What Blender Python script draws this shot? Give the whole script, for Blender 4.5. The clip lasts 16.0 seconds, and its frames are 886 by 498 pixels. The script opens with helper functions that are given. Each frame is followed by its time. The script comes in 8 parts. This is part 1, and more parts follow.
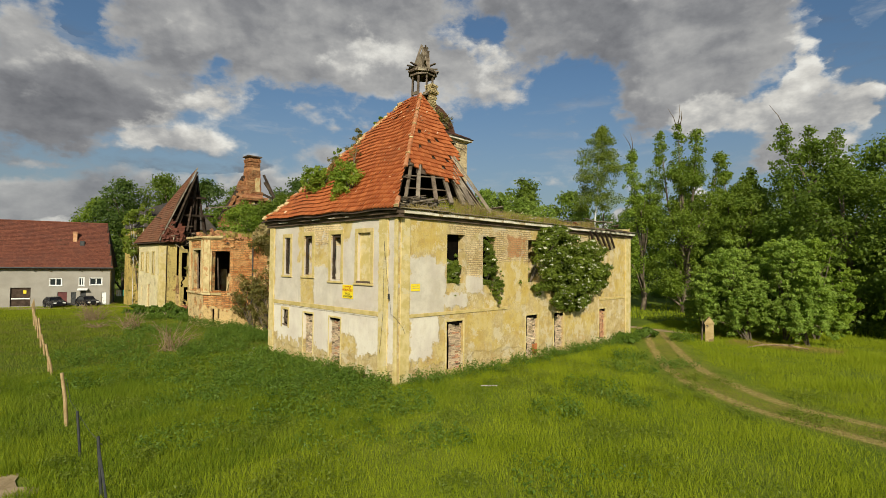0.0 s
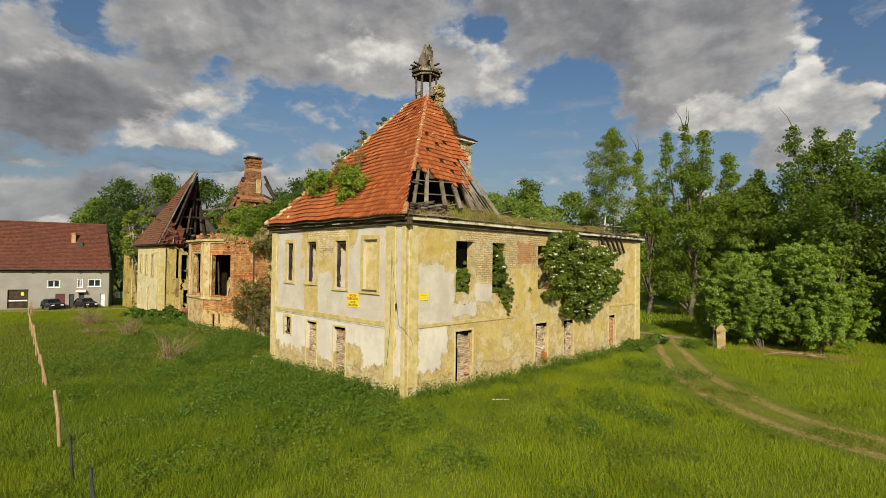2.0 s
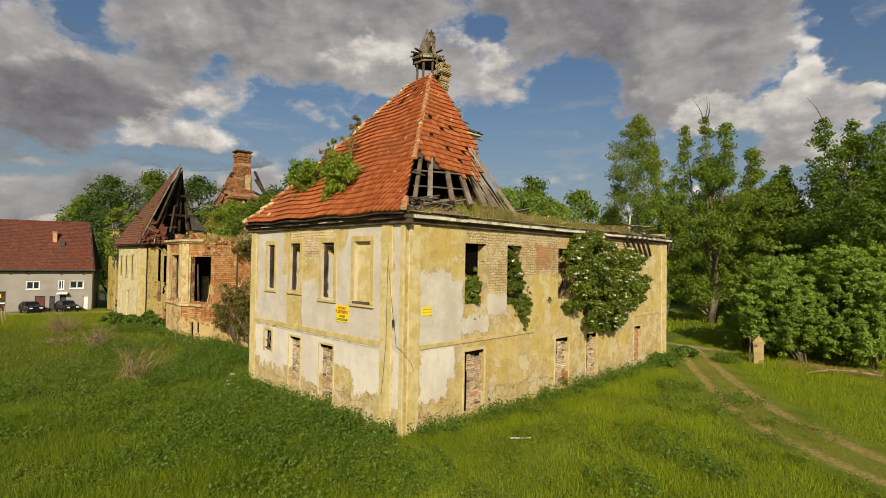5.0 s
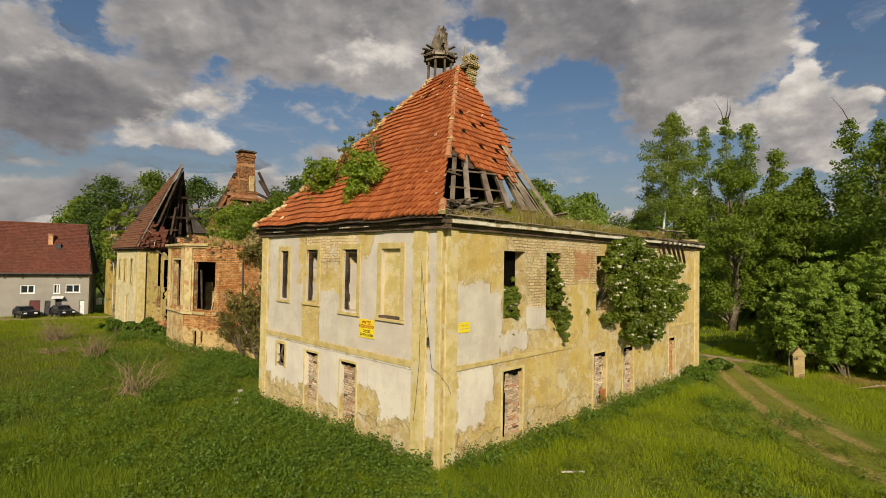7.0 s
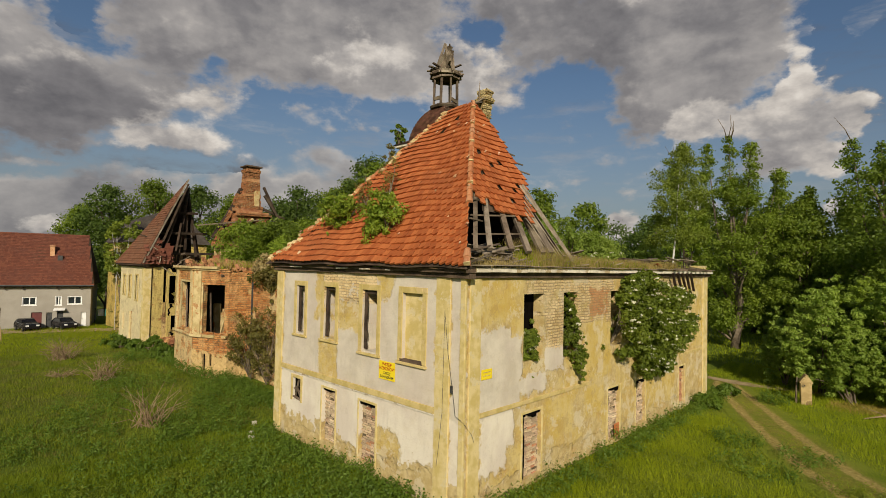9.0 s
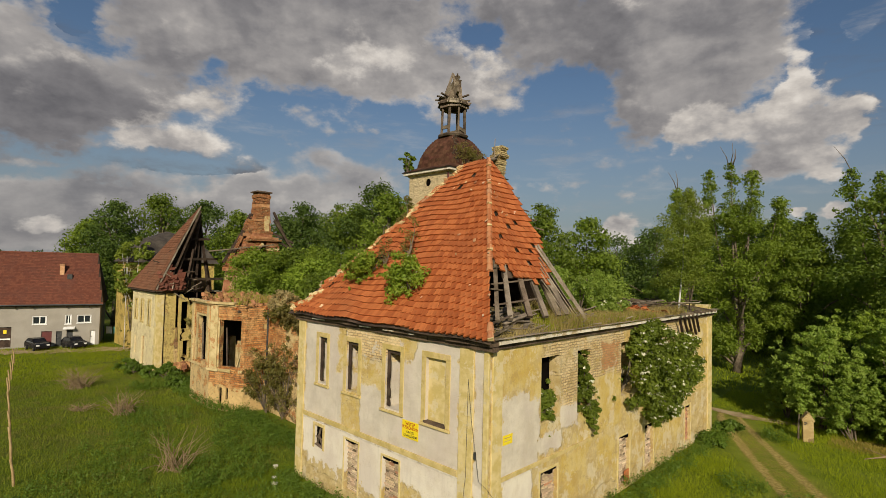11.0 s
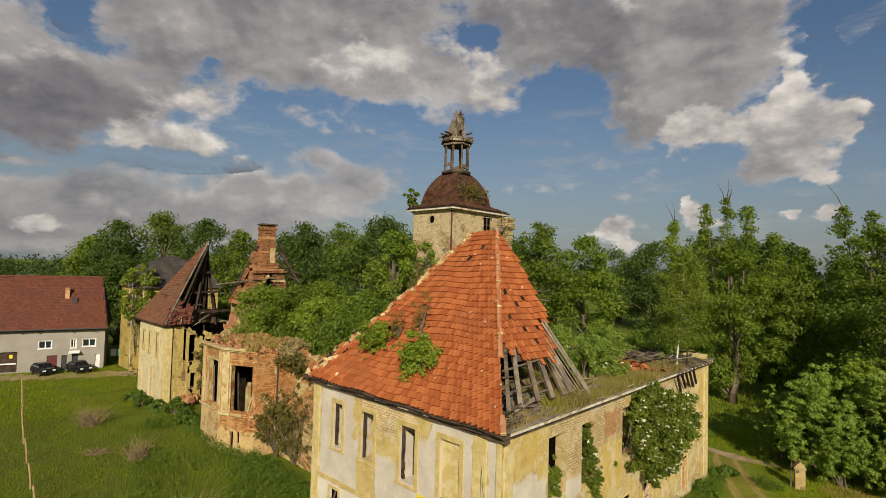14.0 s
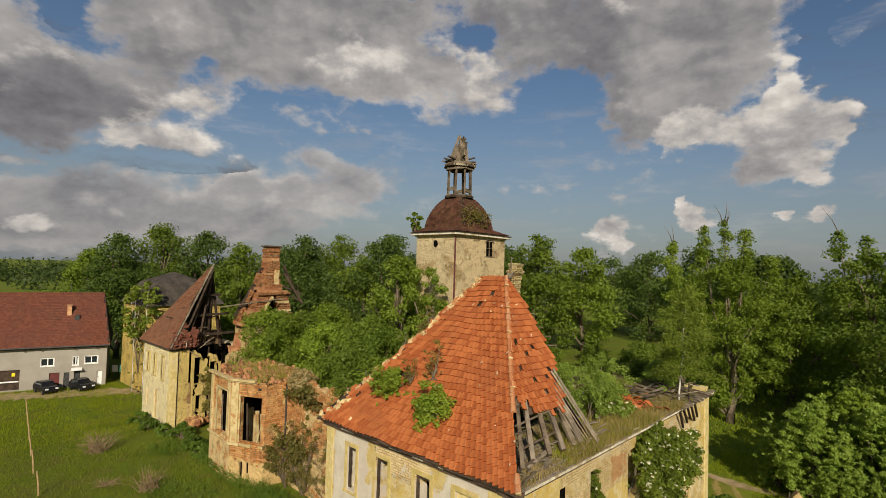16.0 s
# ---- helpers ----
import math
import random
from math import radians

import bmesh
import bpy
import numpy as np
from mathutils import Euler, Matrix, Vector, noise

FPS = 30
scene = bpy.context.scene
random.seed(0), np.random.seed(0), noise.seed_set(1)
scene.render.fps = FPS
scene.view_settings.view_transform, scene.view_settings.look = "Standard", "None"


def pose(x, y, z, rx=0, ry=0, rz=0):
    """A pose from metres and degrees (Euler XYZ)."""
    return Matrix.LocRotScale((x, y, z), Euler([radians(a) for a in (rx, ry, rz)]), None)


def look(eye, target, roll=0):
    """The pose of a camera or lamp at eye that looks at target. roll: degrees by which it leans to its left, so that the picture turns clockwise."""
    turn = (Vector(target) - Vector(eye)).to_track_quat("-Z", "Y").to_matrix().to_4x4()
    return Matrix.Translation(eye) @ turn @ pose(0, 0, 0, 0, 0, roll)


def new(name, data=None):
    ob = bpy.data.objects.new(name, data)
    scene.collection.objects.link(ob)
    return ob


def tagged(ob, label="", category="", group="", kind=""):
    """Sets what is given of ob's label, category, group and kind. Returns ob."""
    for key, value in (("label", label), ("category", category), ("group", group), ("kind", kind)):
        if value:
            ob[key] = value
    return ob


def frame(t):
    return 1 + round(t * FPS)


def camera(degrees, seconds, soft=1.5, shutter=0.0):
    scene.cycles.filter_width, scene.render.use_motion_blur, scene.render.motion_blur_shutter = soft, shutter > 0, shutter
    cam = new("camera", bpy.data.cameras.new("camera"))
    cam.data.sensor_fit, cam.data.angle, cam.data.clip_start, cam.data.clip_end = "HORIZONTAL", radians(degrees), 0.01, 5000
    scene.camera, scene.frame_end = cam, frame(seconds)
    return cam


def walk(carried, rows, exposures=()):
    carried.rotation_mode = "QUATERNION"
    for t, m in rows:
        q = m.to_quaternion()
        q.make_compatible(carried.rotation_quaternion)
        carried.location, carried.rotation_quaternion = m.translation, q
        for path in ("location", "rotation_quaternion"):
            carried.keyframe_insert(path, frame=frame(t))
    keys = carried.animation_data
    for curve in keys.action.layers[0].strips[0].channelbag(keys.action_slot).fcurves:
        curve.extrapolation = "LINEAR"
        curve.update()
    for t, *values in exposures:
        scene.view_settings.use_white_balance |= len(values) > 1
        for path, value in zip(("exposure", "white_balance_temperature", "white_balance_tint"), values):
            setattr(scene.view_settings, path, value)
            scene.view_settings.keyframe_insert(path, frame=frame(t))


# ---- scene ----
# the camera: a small drone that comes closer and then climbs
cam = camera(82.03, 16.0, soft=0.5)
# seconds, place, yaw, pitch, roll
ROWS = [
    (0.0, 15.682, -13.164, 5.009, 44.84, 1.51, 0.63),
    (0.5, 15.617, -13.386, 5.195, 44.74, 1.56, 0.65),
    (1.0, 15.450, -13.403, 5.330, 44.69, 1.59, 0.73),
    (1.5, 15.199, -13.209, 5.336, 44.75, 1.54, 0.73),
    (2.0, 14.870, -12.903, 5.372, 44.81, 1.42, 0.72),
    (2.5, 14.428, -12.524, 5.428, 44.84, 1.34, 0.80),
    (3.0, 13.978, -12.109, 5.464, 44.90, 1.33, 0.79),
    (3.5, 13.523, -11.685, 5.535, 44.88, 1.25, 0.83),
    (4.0, 13.098, -11.253, 5.592, 44.86, 1.26, 0.85),
    (6.5, 10.627, -10.112, 5.688, 44.70, 1.52, 0.91),
    (7.0, 10.075, -10.156, 5.836, 44.60, 1.58, 1.00),
    (7.5, 9.761, -10.243, 6.139, 44.46, 1.50, 1.04),
    (8.0, 9.635, -10.370, 6.474, 44.36, 1.54, 1.10),
    (8.5, 9.603, -10.571, 6.790, 44.27, 1.69, 1.19),
    (9.0, 9.614, -10.833, 7.165, 44.22, 1.79, 1.24),
    (11.5, 9.668, -12.261, 9.803, 44.08, 2.05, 1.43),
    (12.0, 9.709, -12.443, 10.286, 44.06, 2.02, 1.51),
    (12.5, 9.772, -12.606, 10.743, 44.02, 2.03, 1.56),
    (13.0, 9.843, -12.842, 11.221, 43.92, 2.08, 1.55),
    (13.5, 9.890, -13.064, 11.735, 43.82, 2.06, 1.56),
    (14.0, 9.924, -13.308, 12.292, 43.71, 2.13, 1.62),
    (14.5, 9.951, -13.586, 12.861, 43.55, 2.20, 1.65),
    (15.0, 9.915, -13.842, 13.349, 43.40, 2.23, 1.63),
    (15.5, 9.860, -14.114, 13.829, 43.28, 2.26, 1.71),
    (16.0, 9.822, -14.323, 14.368, 43.19, 2.18, 1.68),
]
EXPOSURES = [(0.0, 0.05, 6150, 5), (4.0, 0.0, 6350, 8), (6.5, -0.06, 6500, 10), (9.0, -0.18, 6500, 10), (11.5, -0.16, 6450, 10), (16.0, -0.08, 6450, 10)]
walk(cam, [(t, pose(x, y, z, 90 + pitch, 0, yaw) @ pose(0, 0, 0, 0, 0, roll)) for t, x, y, z, yaw, pitch, roll in ROWS], EXPOSURES)

# ---- sky and sun ----
SUN_WAY = Vector((0.80, -0.80, 0.60)).normalized()      # towards the sun
SUN_ELEV = math.asin(SUN_WAY.z)
SUN_AZ = math.atan2(SUN_WAY.x, SUN_WAY.y)


class Nodes:
    """Short hand for writing node trees."""

    def __init__(self, tree):
        self.tree = tree

    def node(self, kind, **kw):
        n = self.tree.nodes.new(kind)
        for k, v in kw.items():
            setattr(n, k, v)
        return n

    def put(self, socket, value):
        if isinstance(value, bpy.types.NodeSocket):
            self.tree.links.new(value, socket)
        elif value is not None:
            socket.default_value = value

    def math(self, op, a, b=None, clamp=False):
        n = self.node("ShaderNodeMath", operation=op, use_clamp=clamp)
        self.put(n.inputs[0], a)
        self.put(n.inputs[1], b)
        return n.outputs[0]

    def add(self, a, b):
        return self.math("ADD", a, b)

    def mul(self, a, b):
        return self.math("MULTIPLY", a, b)

    def step(self, v, lo, hi, out0=0.0, out1=1.0):
        """Smooth step of v from lo to hi."""
        n = self.node("ShaderNodeMapRange", interpolation_type="SMOOTHSTEP")
        self.put(n.inputs[0], v)
        for i, x in enumerate((lo, hi, out0, out1)):
            self.put(n.inputs[1 + i], x)
        return n.outputs[0]

    def mix(self, f, a, b):
        n = self.node("ShaderNodeMix", data_type="RGBA")
        self.put(n.inputs[0], f)
        for s, c in ((n.inputs[6], a), (n.inputs[7], b)):
            self.put(s, (*c, 1) if isinstance(c, tuple) and len(c) == 3 else c)
        return n.outputs[2]

    def noise(self, vec, scale, detail=4.0, rough=0.55, out=0):
        n = self.node("ShaderNodeTexNoise")
        self.put(n.inputs["Vector"], vec)
        n.inputs["Scale"].default_value, n.inputs["Detail"].default_value, n.inputs["Roughness"].default_value = scale, detail, rough
        return n.outputs[out]

    def xyz(self, vec):
        n = self.node("ShaderNodeSeparateXYZ")
        self.put(n.inputs[0], vec)
        return n.outputs

    def join(self, x, y, z):
        n = self.node("ShaderNodeCombineXYZ")
        for s, v in zip(n.inputs, (x, y, z)):
            self.put(s, v)
        return n.outputs[0]

    def vec(self, op, a, b=None):
        n = self.node("ShaderNodeVectorMath", operation=op)
        self.put(n.inputs[0], a)
        self.put(n.inputs[1], b)
        return n.outputs["Value"] if op in ("DOT_PRODUCT", "LENGTH") else n.outputs[0]

    def coords(self, kind="Object"):
        return self.node("ShaderNodeTexCoord").outputs[kind]

    def bump(self, height, strength=0.4, dist=0.02):
        n = self.node("ShaderNodeBump")
        n.inputs["Distance"].default_value = dist
        self.put(n.inputs["Strength"], strength)
        self.put(n.inputs["Height"], height)
        return n.outputs[0]


def sky_world():
    world = bpy.data.worlds.new("sky")
    scene.world = world
    world.use_nodes = True
    t = world.node_tree
    t.nodes.clear()
    n = Nodes(t)
    sky = n.node("ShaderNodeTexSky", sky_type="NISHITA", sun_disc=False, sun_elevation=SUN_ELEV, sun_rotation=SUN_AZ, air_density=1.3, dust_density=1.2, ozone_density=2.0)
    d = n.coords("Generated")
    # degrees to the right of north-west and above the horizon
    yaw = radians(44.3)
    right, ahead = (math.cos(yaw), math.sin(yaw), 0), (-math.sin(yaw), math.cos(yaw), 0)
    az = n.mul(n.math("ARCTAN2", n.vec("DOT_PRODUCT", d, right), n.vec("DOT_PRODUCT", d, ahead)), 57.3)
    el = n.mul(n.math("ARCSINE", n.xyz(d)[2]), 57.3)
    flat = n.join(n.mul(az, 0.1), n.mul(el, 0.15), 0.0)
    wa, wb = n.xyz(n.noise(flat, 1.3, 4, 0.55, out=1)), n.xyz(n.noise(flat, 5.0, 6, 0.6, out=1))
    az2 = n.add(az, n.add(n.mul(n.add(wa[0], -0.5), 4.0), n.mul(n.add(wb[0], -0.5), 2.6)))
    el2 = n.add(el, n.add(n.mul(n.add(wa[1], -0.5), 2.4), n.mul(n.add(wb[1], -0.5), 1.7)))

    def banks(rows):
        """Summed cover of the banks and their mean light."""
        cover = light = None
        for a, e, ra, re, gain, tone in rows:
            x, y = n.mul(n.add(az2, -a), 1 / ra), n.mul(n.add(el2, -e), 1 / re)
            c = n.mul(n.math("EXPONENT", n.mul(n.add(n.mul(x, x), n.mul(y, y)), -1.0)), gain)
            l = n.mul(c, tone)
            cover = c if cover is None else n.add(cover, c)
            light = l if light is None else n.add(light, l)
        return cover, light

    def puffs(da, de):
        """Billows of cloud, seen a little to the side of the direction."""
        p = n.join(n.mul(n.add(az, da), 0.11), n.mul(n.add(el, de), 0.17), 5.0)
        v = n.node("ShaderNodeTexVoronoi", feature="SMOOTH_F1", normalize=True)
        v.inputs["Scale"].default_value, v.inputs["Detail"].default_value, v.inputs["Roughness"].default_value = 2.6, 2.0, 0.5
        n.put(v.inputs["Vector"], n.vec("ADD", p, n.vec("MULTIPLY", n.noise(p, 4.0, 4, 0.6, out=1), (0.3, 0.3, 0.0))))
        return n.add(n.mul(n.noise(p, 1.9, 7, 0.58), 1.05), n.mul(v.outputs["Distance"], -0.75))
    here, above = puffs(0.0, 0.0), puffs(0.5, 0.8)
    edge = n.add(n.mul(here, 2.3), -0.76)
    g_cover, g_light = banks(GREY_CLOUDS + CLOUD_GAPS)
    w_cover, w_light = banks(LOW_CLOUDS)
    l_cover, l_light = banks(LIT_CLOUDS)
    h_cover, h_light = banks(HEAP_CLOUDS)
    # broken cumulus in the rest of the sky
    loose = n.step(n.noise(n.join(n.mul(az, 0.035), n.mul(el, 0.08), 3.0), 1.6, 6, 0.6), 0.50, 0.64)
    aside = n.math("MAXIMUM", n.step(n.math("ABSOLUTE", az), 44.0, 58.0), n.step(el, 28.5, 35.0))
    loose = n.mul(loose, aside)
    wisps = n.mul(n.step(n.noise(n.join(n.mul(az, 0.05), n.mul(el, 0.22), 9.0), 2.2, 7, 0.62), 0.50, 0.76), 0.34)
    grey = n.step(n.add(g_cover, edge), 0.22, 0.86)
    veil = n.mul(n.step(n.add(w_cover, n.mul(edge, 0.7)), 0.18, 0.85), 0.92)
    crisp = n.math("MAXIMUM", n.step(n.add(l_cover, edge), 0.25, 1.05), n.step(n.add(h_cover, edge), 0.36, 0.92))
    relief = n.add(here, n.mul(above, -1.0))
    lumps = n.add(n.noise(n.join(n.mul(az2, 0.10), n.mul(el2, 0.16), 2.0), 1.5, 4, 0.5), -0.5)

    def tones(cover, light, swell, modelled):
        """Colour of a layer from its own light, its lumps and its billows."""
        base = n.math("DIVIDE", n.add(light, 0.02), n.add(n.math("MAXIMUM", cover, 0.0), 0.04))
        thin = n.step(n.add(cover, edge), 1.0, 0.4, -0.05, 0.14)
        lit = n.add(n.add(base, n.mul(lumps, swell)), n.add(n.mul(relief, modelled), thin))
        lit = n.math("MINIMUM", n.math("MAXIMUM", lit, 0.0), 1.0)
        tone = n.node("ShaderNodeValToRGB")
        n.put(tone.inputs[0], lit)
        tone.color_ramp.elements[0].position, tone.color_ramp.elements[0].color = 0.0, (0.155, 0.15, 0.16, 1)
        tone.color_ramp.elements[1].position, tone.color_ramp.elements[1].color = 1.0, (0.90, 0.83, 0.745, 1)
        for pos, c in ((0.3, (0.275, 0.262, 0.265)), (0.6, (0.46, 0.43, 0.41)), (0.85, (0.72, 0.66, 0.595))):
            tone.color_ramp.elements.new(pos).color = (*c, 1)
        return tone.outputs[0]
    far_tone = tones(n.add(n.add(g_cover, n.mul(w_cover, 0.8)), loose), n.add(n.add(g_light, n.mul(w_light, 0.8)), n.mul(loose, 0.5)), 0.9, 0.5)
    near_tone = tones(n.add(l_cover, h_cover), n.add(l_light, h_light), 0.9, 1.0)
    cloud = n.mix(crisp, far_tone, near_tone)
    opaque = n.math("MAXIMUM", n.math("MAXIMUM", grey, n.math("MAXIMUM", veil, crisp)), n.math("MAXIMUM", n.step(loose, 0.2, 0.7), wisps))
    low = n.node("ShaderNodeBackground")
    low.inputs[1].default_value = SKY_STRENGTH
    n.put(low.inputs[0], n.mix(n.step(el, 22.0, -2.0, 0.0, 0.6), n.mix(1.0, sky.outputs[0], n.vec("MULTIPLY", sky.outputs[0], (0.68, 0.76, 0.88))), (3.6, 3.85, 4.2)))
    over = n.node("ShaderNodeBackground")
    over.inputs[1].default_value = 0.9
    n.put(over.inputs[0], cloud)
    both = n.node("ShaderNodeMixShader")
    n.put(both.inputs[0], n.mul(opaque, n.step(el, -1.0, 0.5)))
    t.links.new(low.outputs[0], both.inputs[1])
    t.links.new(over.outputs[0], both.inputs[2])
    out = n.node("ShaderNodeOutputWorld")
    t.links.new(both.outputs[0], out.inputs[0])


SKY_STRENGTH = 0.076
# cloud banks: degrees right of north-west, degrees up, half width, half height, weight, light
GREY_CLOUDS = [
    (-28.8, 21.9, 10.2, 4.2, 1.0, 0.5), (-40.0, 18.2, 3.0, 3.4, 0.8, 0.55), (-39.4, 12.1, 5.3, 3.7, 1.1, 0.16), (-33.0, 15.3, 6.3, 3.5, 1.0, 0.36), (-18.1, 24.4, 11.5, 3.7, 1.0, 0.36),
    (-19.6, 19.7, 5.1, 2.4, 0.8, 0.55), (-9.5, 22.0, 10.5, 3.9, 1.1, 0.68), (-0.5, 19.9, 7.0, 2.9, 1.0, 0.55), (-5.9, 27.1, 10.1, 2.7, 0.9, 0.42), (16.3, 25.2, 10.0, 4.4, 1.2, 0.3),
    (27.5, 24.3, 7.5, 3.5, 1.0, 0.36), (30.9, 20.6, 5.1, 4.1, 1.0, 0.66), (24.4, 18.9, 5.3, 3.5, 1.0, 0.48), (20.8, 15.6, 3.3, 3.6, 0.75, 0.4), (27.5, 17.5, 4.5, 2.8, 0.9, 0.45),
    (9.0, 25.4, 4.3, 3.1, 0.7, 0.42),
]
CLOUD_GAPS = [
    (-36.6, 20.7, 1.7, 1.3, -1.3, 0.5), (3.6, 24.4, 2.7, 1.6, -1.1, 0.5), (-24.4, 20.3, 1.4, 1.3, -0.9, 0.5), (14.0, 19.7, 3.6, 1.6, -0.8, 0.5), (37.2, 21.2, 1.3, 3.0, -1.0, 0.5),
    (-26.8, 9.6, 10.1, 1.2, -0.6, 0.5), (41.1, 17.7, 2.2, 2.9, -0.6, 0.5),
]
LOW_CLOUDS = [
    (-33.7, 4.8, 13.2, 2.2, 1.0, 0.5), (-17.4, 7.3, 13.3, 2.3, 1.0, 0.52), (-8.5, 10.3, 6.8, 2.3, 0.6, 0.52), (-39.3, 1.4, 8.4, 1.7, 0.8, 0.36), (-38.7, 5.8, 4.6, 1.4, 0.7, 0.4),
    (-24.0, 3.6, 11.7, 2.3, 0.8, 0.4), (22.3, 9.6, 3.3, 0.9, 0.5, 0.5), (14.8, 9.9, 1.8, 0.7, 0.5, 0.5), (18.3, 11.5, 3.4, 0.8, 0.35, 0.5), (-14.0, 11.4, 3.6, 0.9, 0.4, 0.55),
    (-15.4, 16.3, 1.8, 0.9, 0.4, 0.6), (38.8, 20.9, 2.3, 1.5, 0.35, 0.55), (-20.0, 14.6, 2.2, 0.6, 0.45, 0.6),
]
LIT_CLOUDS = [
    (-26.9, 12.2, 4.8, 1.4, 1, 0.8), (-25.2, 15.1, 3.2, 1.4, 1, 0.72), (-30.6, 11.6, 2.8, 1.0, 0.9, 0.78), (-38.4, 8.4, 2.7, 0.6, 0.7, 0.5), (4.3, 22.1, 3.0, 1.9, 1, 0.82),
    (-9.5, 22.7, 4.3, 2.0, 0.8, 0.86), (6.3, 17.9, 2.8, 1.3, 1, 0.7), (0.0, 24.3, 3.2, 1.3, 0.8, 0.82), (-36.9, 18.1, 1.6, 1.0, 0.5, 0.7),
]
HEAP_CLOUDS = [
    (35.0, 17.9, 1.3, 2.1, 1.2, 1.0), (34.2, 15.8, 2.4, 2.2, 1.2, 0.92), (29.5, 14.9, 3.7, 1.8, 1.2, 0.82), (25.6, 13.9, 2.3, 2.1, 1.1, 0.78), (35.7, 12.9, 2.9, 2.3, 1.2, 0.64),
    (37.3, 9.9, 1.9, 1.3, 1.1, 0.7), (33.3, 10.8, 2.4, 1.8, 1.1, 0.42), (39.1, 13.8, 1.3, 1.3, 1.2, 0.9), (34.6, 22.7, 1.7, 2.2, 0.9, 0.8), (40.0, 22.7, 1.6, 1.4, 0.8, 0.62),
    (19.3, 4.7, 1.8, 1.0, 1.5, 0.84), (20.3, 3.2, 1.2, 0.7, 1, 0.75), (26.2, 7.3, 0.9, 1.0, 1.5, 0.9), (27.4, 5.3, 1.4, 1.6, 1.5, 0.84), (34.6, 6.0, 0.7, 0.7, 1.5, 0.8),
    (37.6, 5.9, 1.6, 1.1, 1.5, 0.84), (-37.8, 3.0, 1.8, 0.7, 0.9, 0.8),
]
sky_world()
sun = new("sun", bpy.data.lights.new("sun", "SUN"))
sun.data.energy, sun.data.angle, sun.data.color = 5.0, radians(0.6), (1.0, 0.885, 0.70)
sun.matrix_world = look(SUN_WAY * 60, (0, 0, 0))

# ---- materials ----
MATS = {}


def material(name):
    m = bpy.data.materials.new(name)
    m.use_nodes = True
    m.node_tree.nodes.clear()
    n = Nodes(m.node_tree)
    out = n.node("ShaderNodeOutputMaterial")
    b = n.node("ShaderNodeBsdfPrincipled")
    m.node_tree.links.new(b.outputs[0], out.inputs[0])
    b.inputs["Specular IOR Level"].default_value = 0.12
    MATS[name] = m
    return m, n, b, out


def plain(name, c1, c2, rough=0.85, scale=3.0, fine=30.0, bump=0.3, dist=0.01, metal=0.0, isl=0.0):
    """Two tones mixed by noise at two scales, with fine relief; isl: how much whole pieces differ."""
    m, n, b, _ = material(name)
    co = n.coords()
    f = n.add(n.mul(n.noise(co, scale, 5), 0.7), n.mul(n.noise(co, fine, 3), 0.3))
    f = n.step(f, 0.36, 0.64)
    col = n.mix(f, c1, c2)
    if isl:
        r = n.node("ShaderNodeNewGeometry").outputs["Random Per Island"]
        q = n.node("ShaderNodeObjectInfo").outputs["Random"]
        r = n.math("FRACT", n.add(r, q))
        hsv = n.node("ShaderNodeHueSaturation")
        n.put(hsv.inputs["Color"], col)
        n.put(hsv.inputs["Value"], n.add(1.0 - isl, n.mul(r, 2 * isl)))
        n.put(hsv.inputs["Hue"], n.add(0.488, n.mul(n.math("FRACT", n.mul(r, 7.3)), 0.024)))
        col = hsv.outputs[0]
    n.put(b.inputs["Base Color"], col)
    b.inputs["Roughness"].default_value, b.inputs["Metallic"].default_value = rough, metal
    b.inputs["Specular IOR Level"].default_value = 0.5 if rough < 0.7 else 0.0 if rough == 1.0 else 0.12
    if bump:
        n.put(b.inputs["Normal"], n.bump(n.add(n.mul(n.noise(co, fine, 4), 0.6), n.noise(co, scale * 2, 3)), bump, dist))
    return m


def brick_colour(n, co, axis, tones, size=(0.26, 0.078), mortar=(0.42, 0.37, 0.29)):
    """Brickwork on a wall that runs along x (axis 0) or y (axis 1). Returns colour and height."""
    x = n.xyz(co)
    b = n.node("ShaderNodeTexBrick")
    b.inputs["Scale"].default_value = 1.0
    b.inputs["Brick Width"].default_value, b.inputs["Row Height"].default_value = size
    b.inputs["Mortar Size"].default_value, b.inputs["Mortar Smooth"].default_value = 0.016, 0.2
    wob = n.noise(co, 3.0, 3)
    n.put(b.inputs["Vector"], n.join(n.add(x[axis], n.mul(wob, 0.12)), n.add(x[2], n.mul(n.noise(co, 2.2, 5, 0.7), 0.17)), 0.0))
    b.inputs["Color1"].default_value, b.inputs["Color2"].default_value = (*tones[0], 1), (*tones[1], 1)
    b.inputs["Mortar"].default_value = (*mortar, 1)
    col = n.mix(n.mul(n.step(n.noise(co, 1.1, 4), 0.40, 0.66), 0.7), b.outputs[0], tones[2])
    col = n.mix(n.mul(n.step(n.noise(co, 9.0, 4), 0.5, 0.75), 0.45), col, tones[3])
    h = n.add(n.mul(b.outputs["Fac"], -1.0), n.mul(n.noise(co, 14, 4), 0.8))
    return col, h


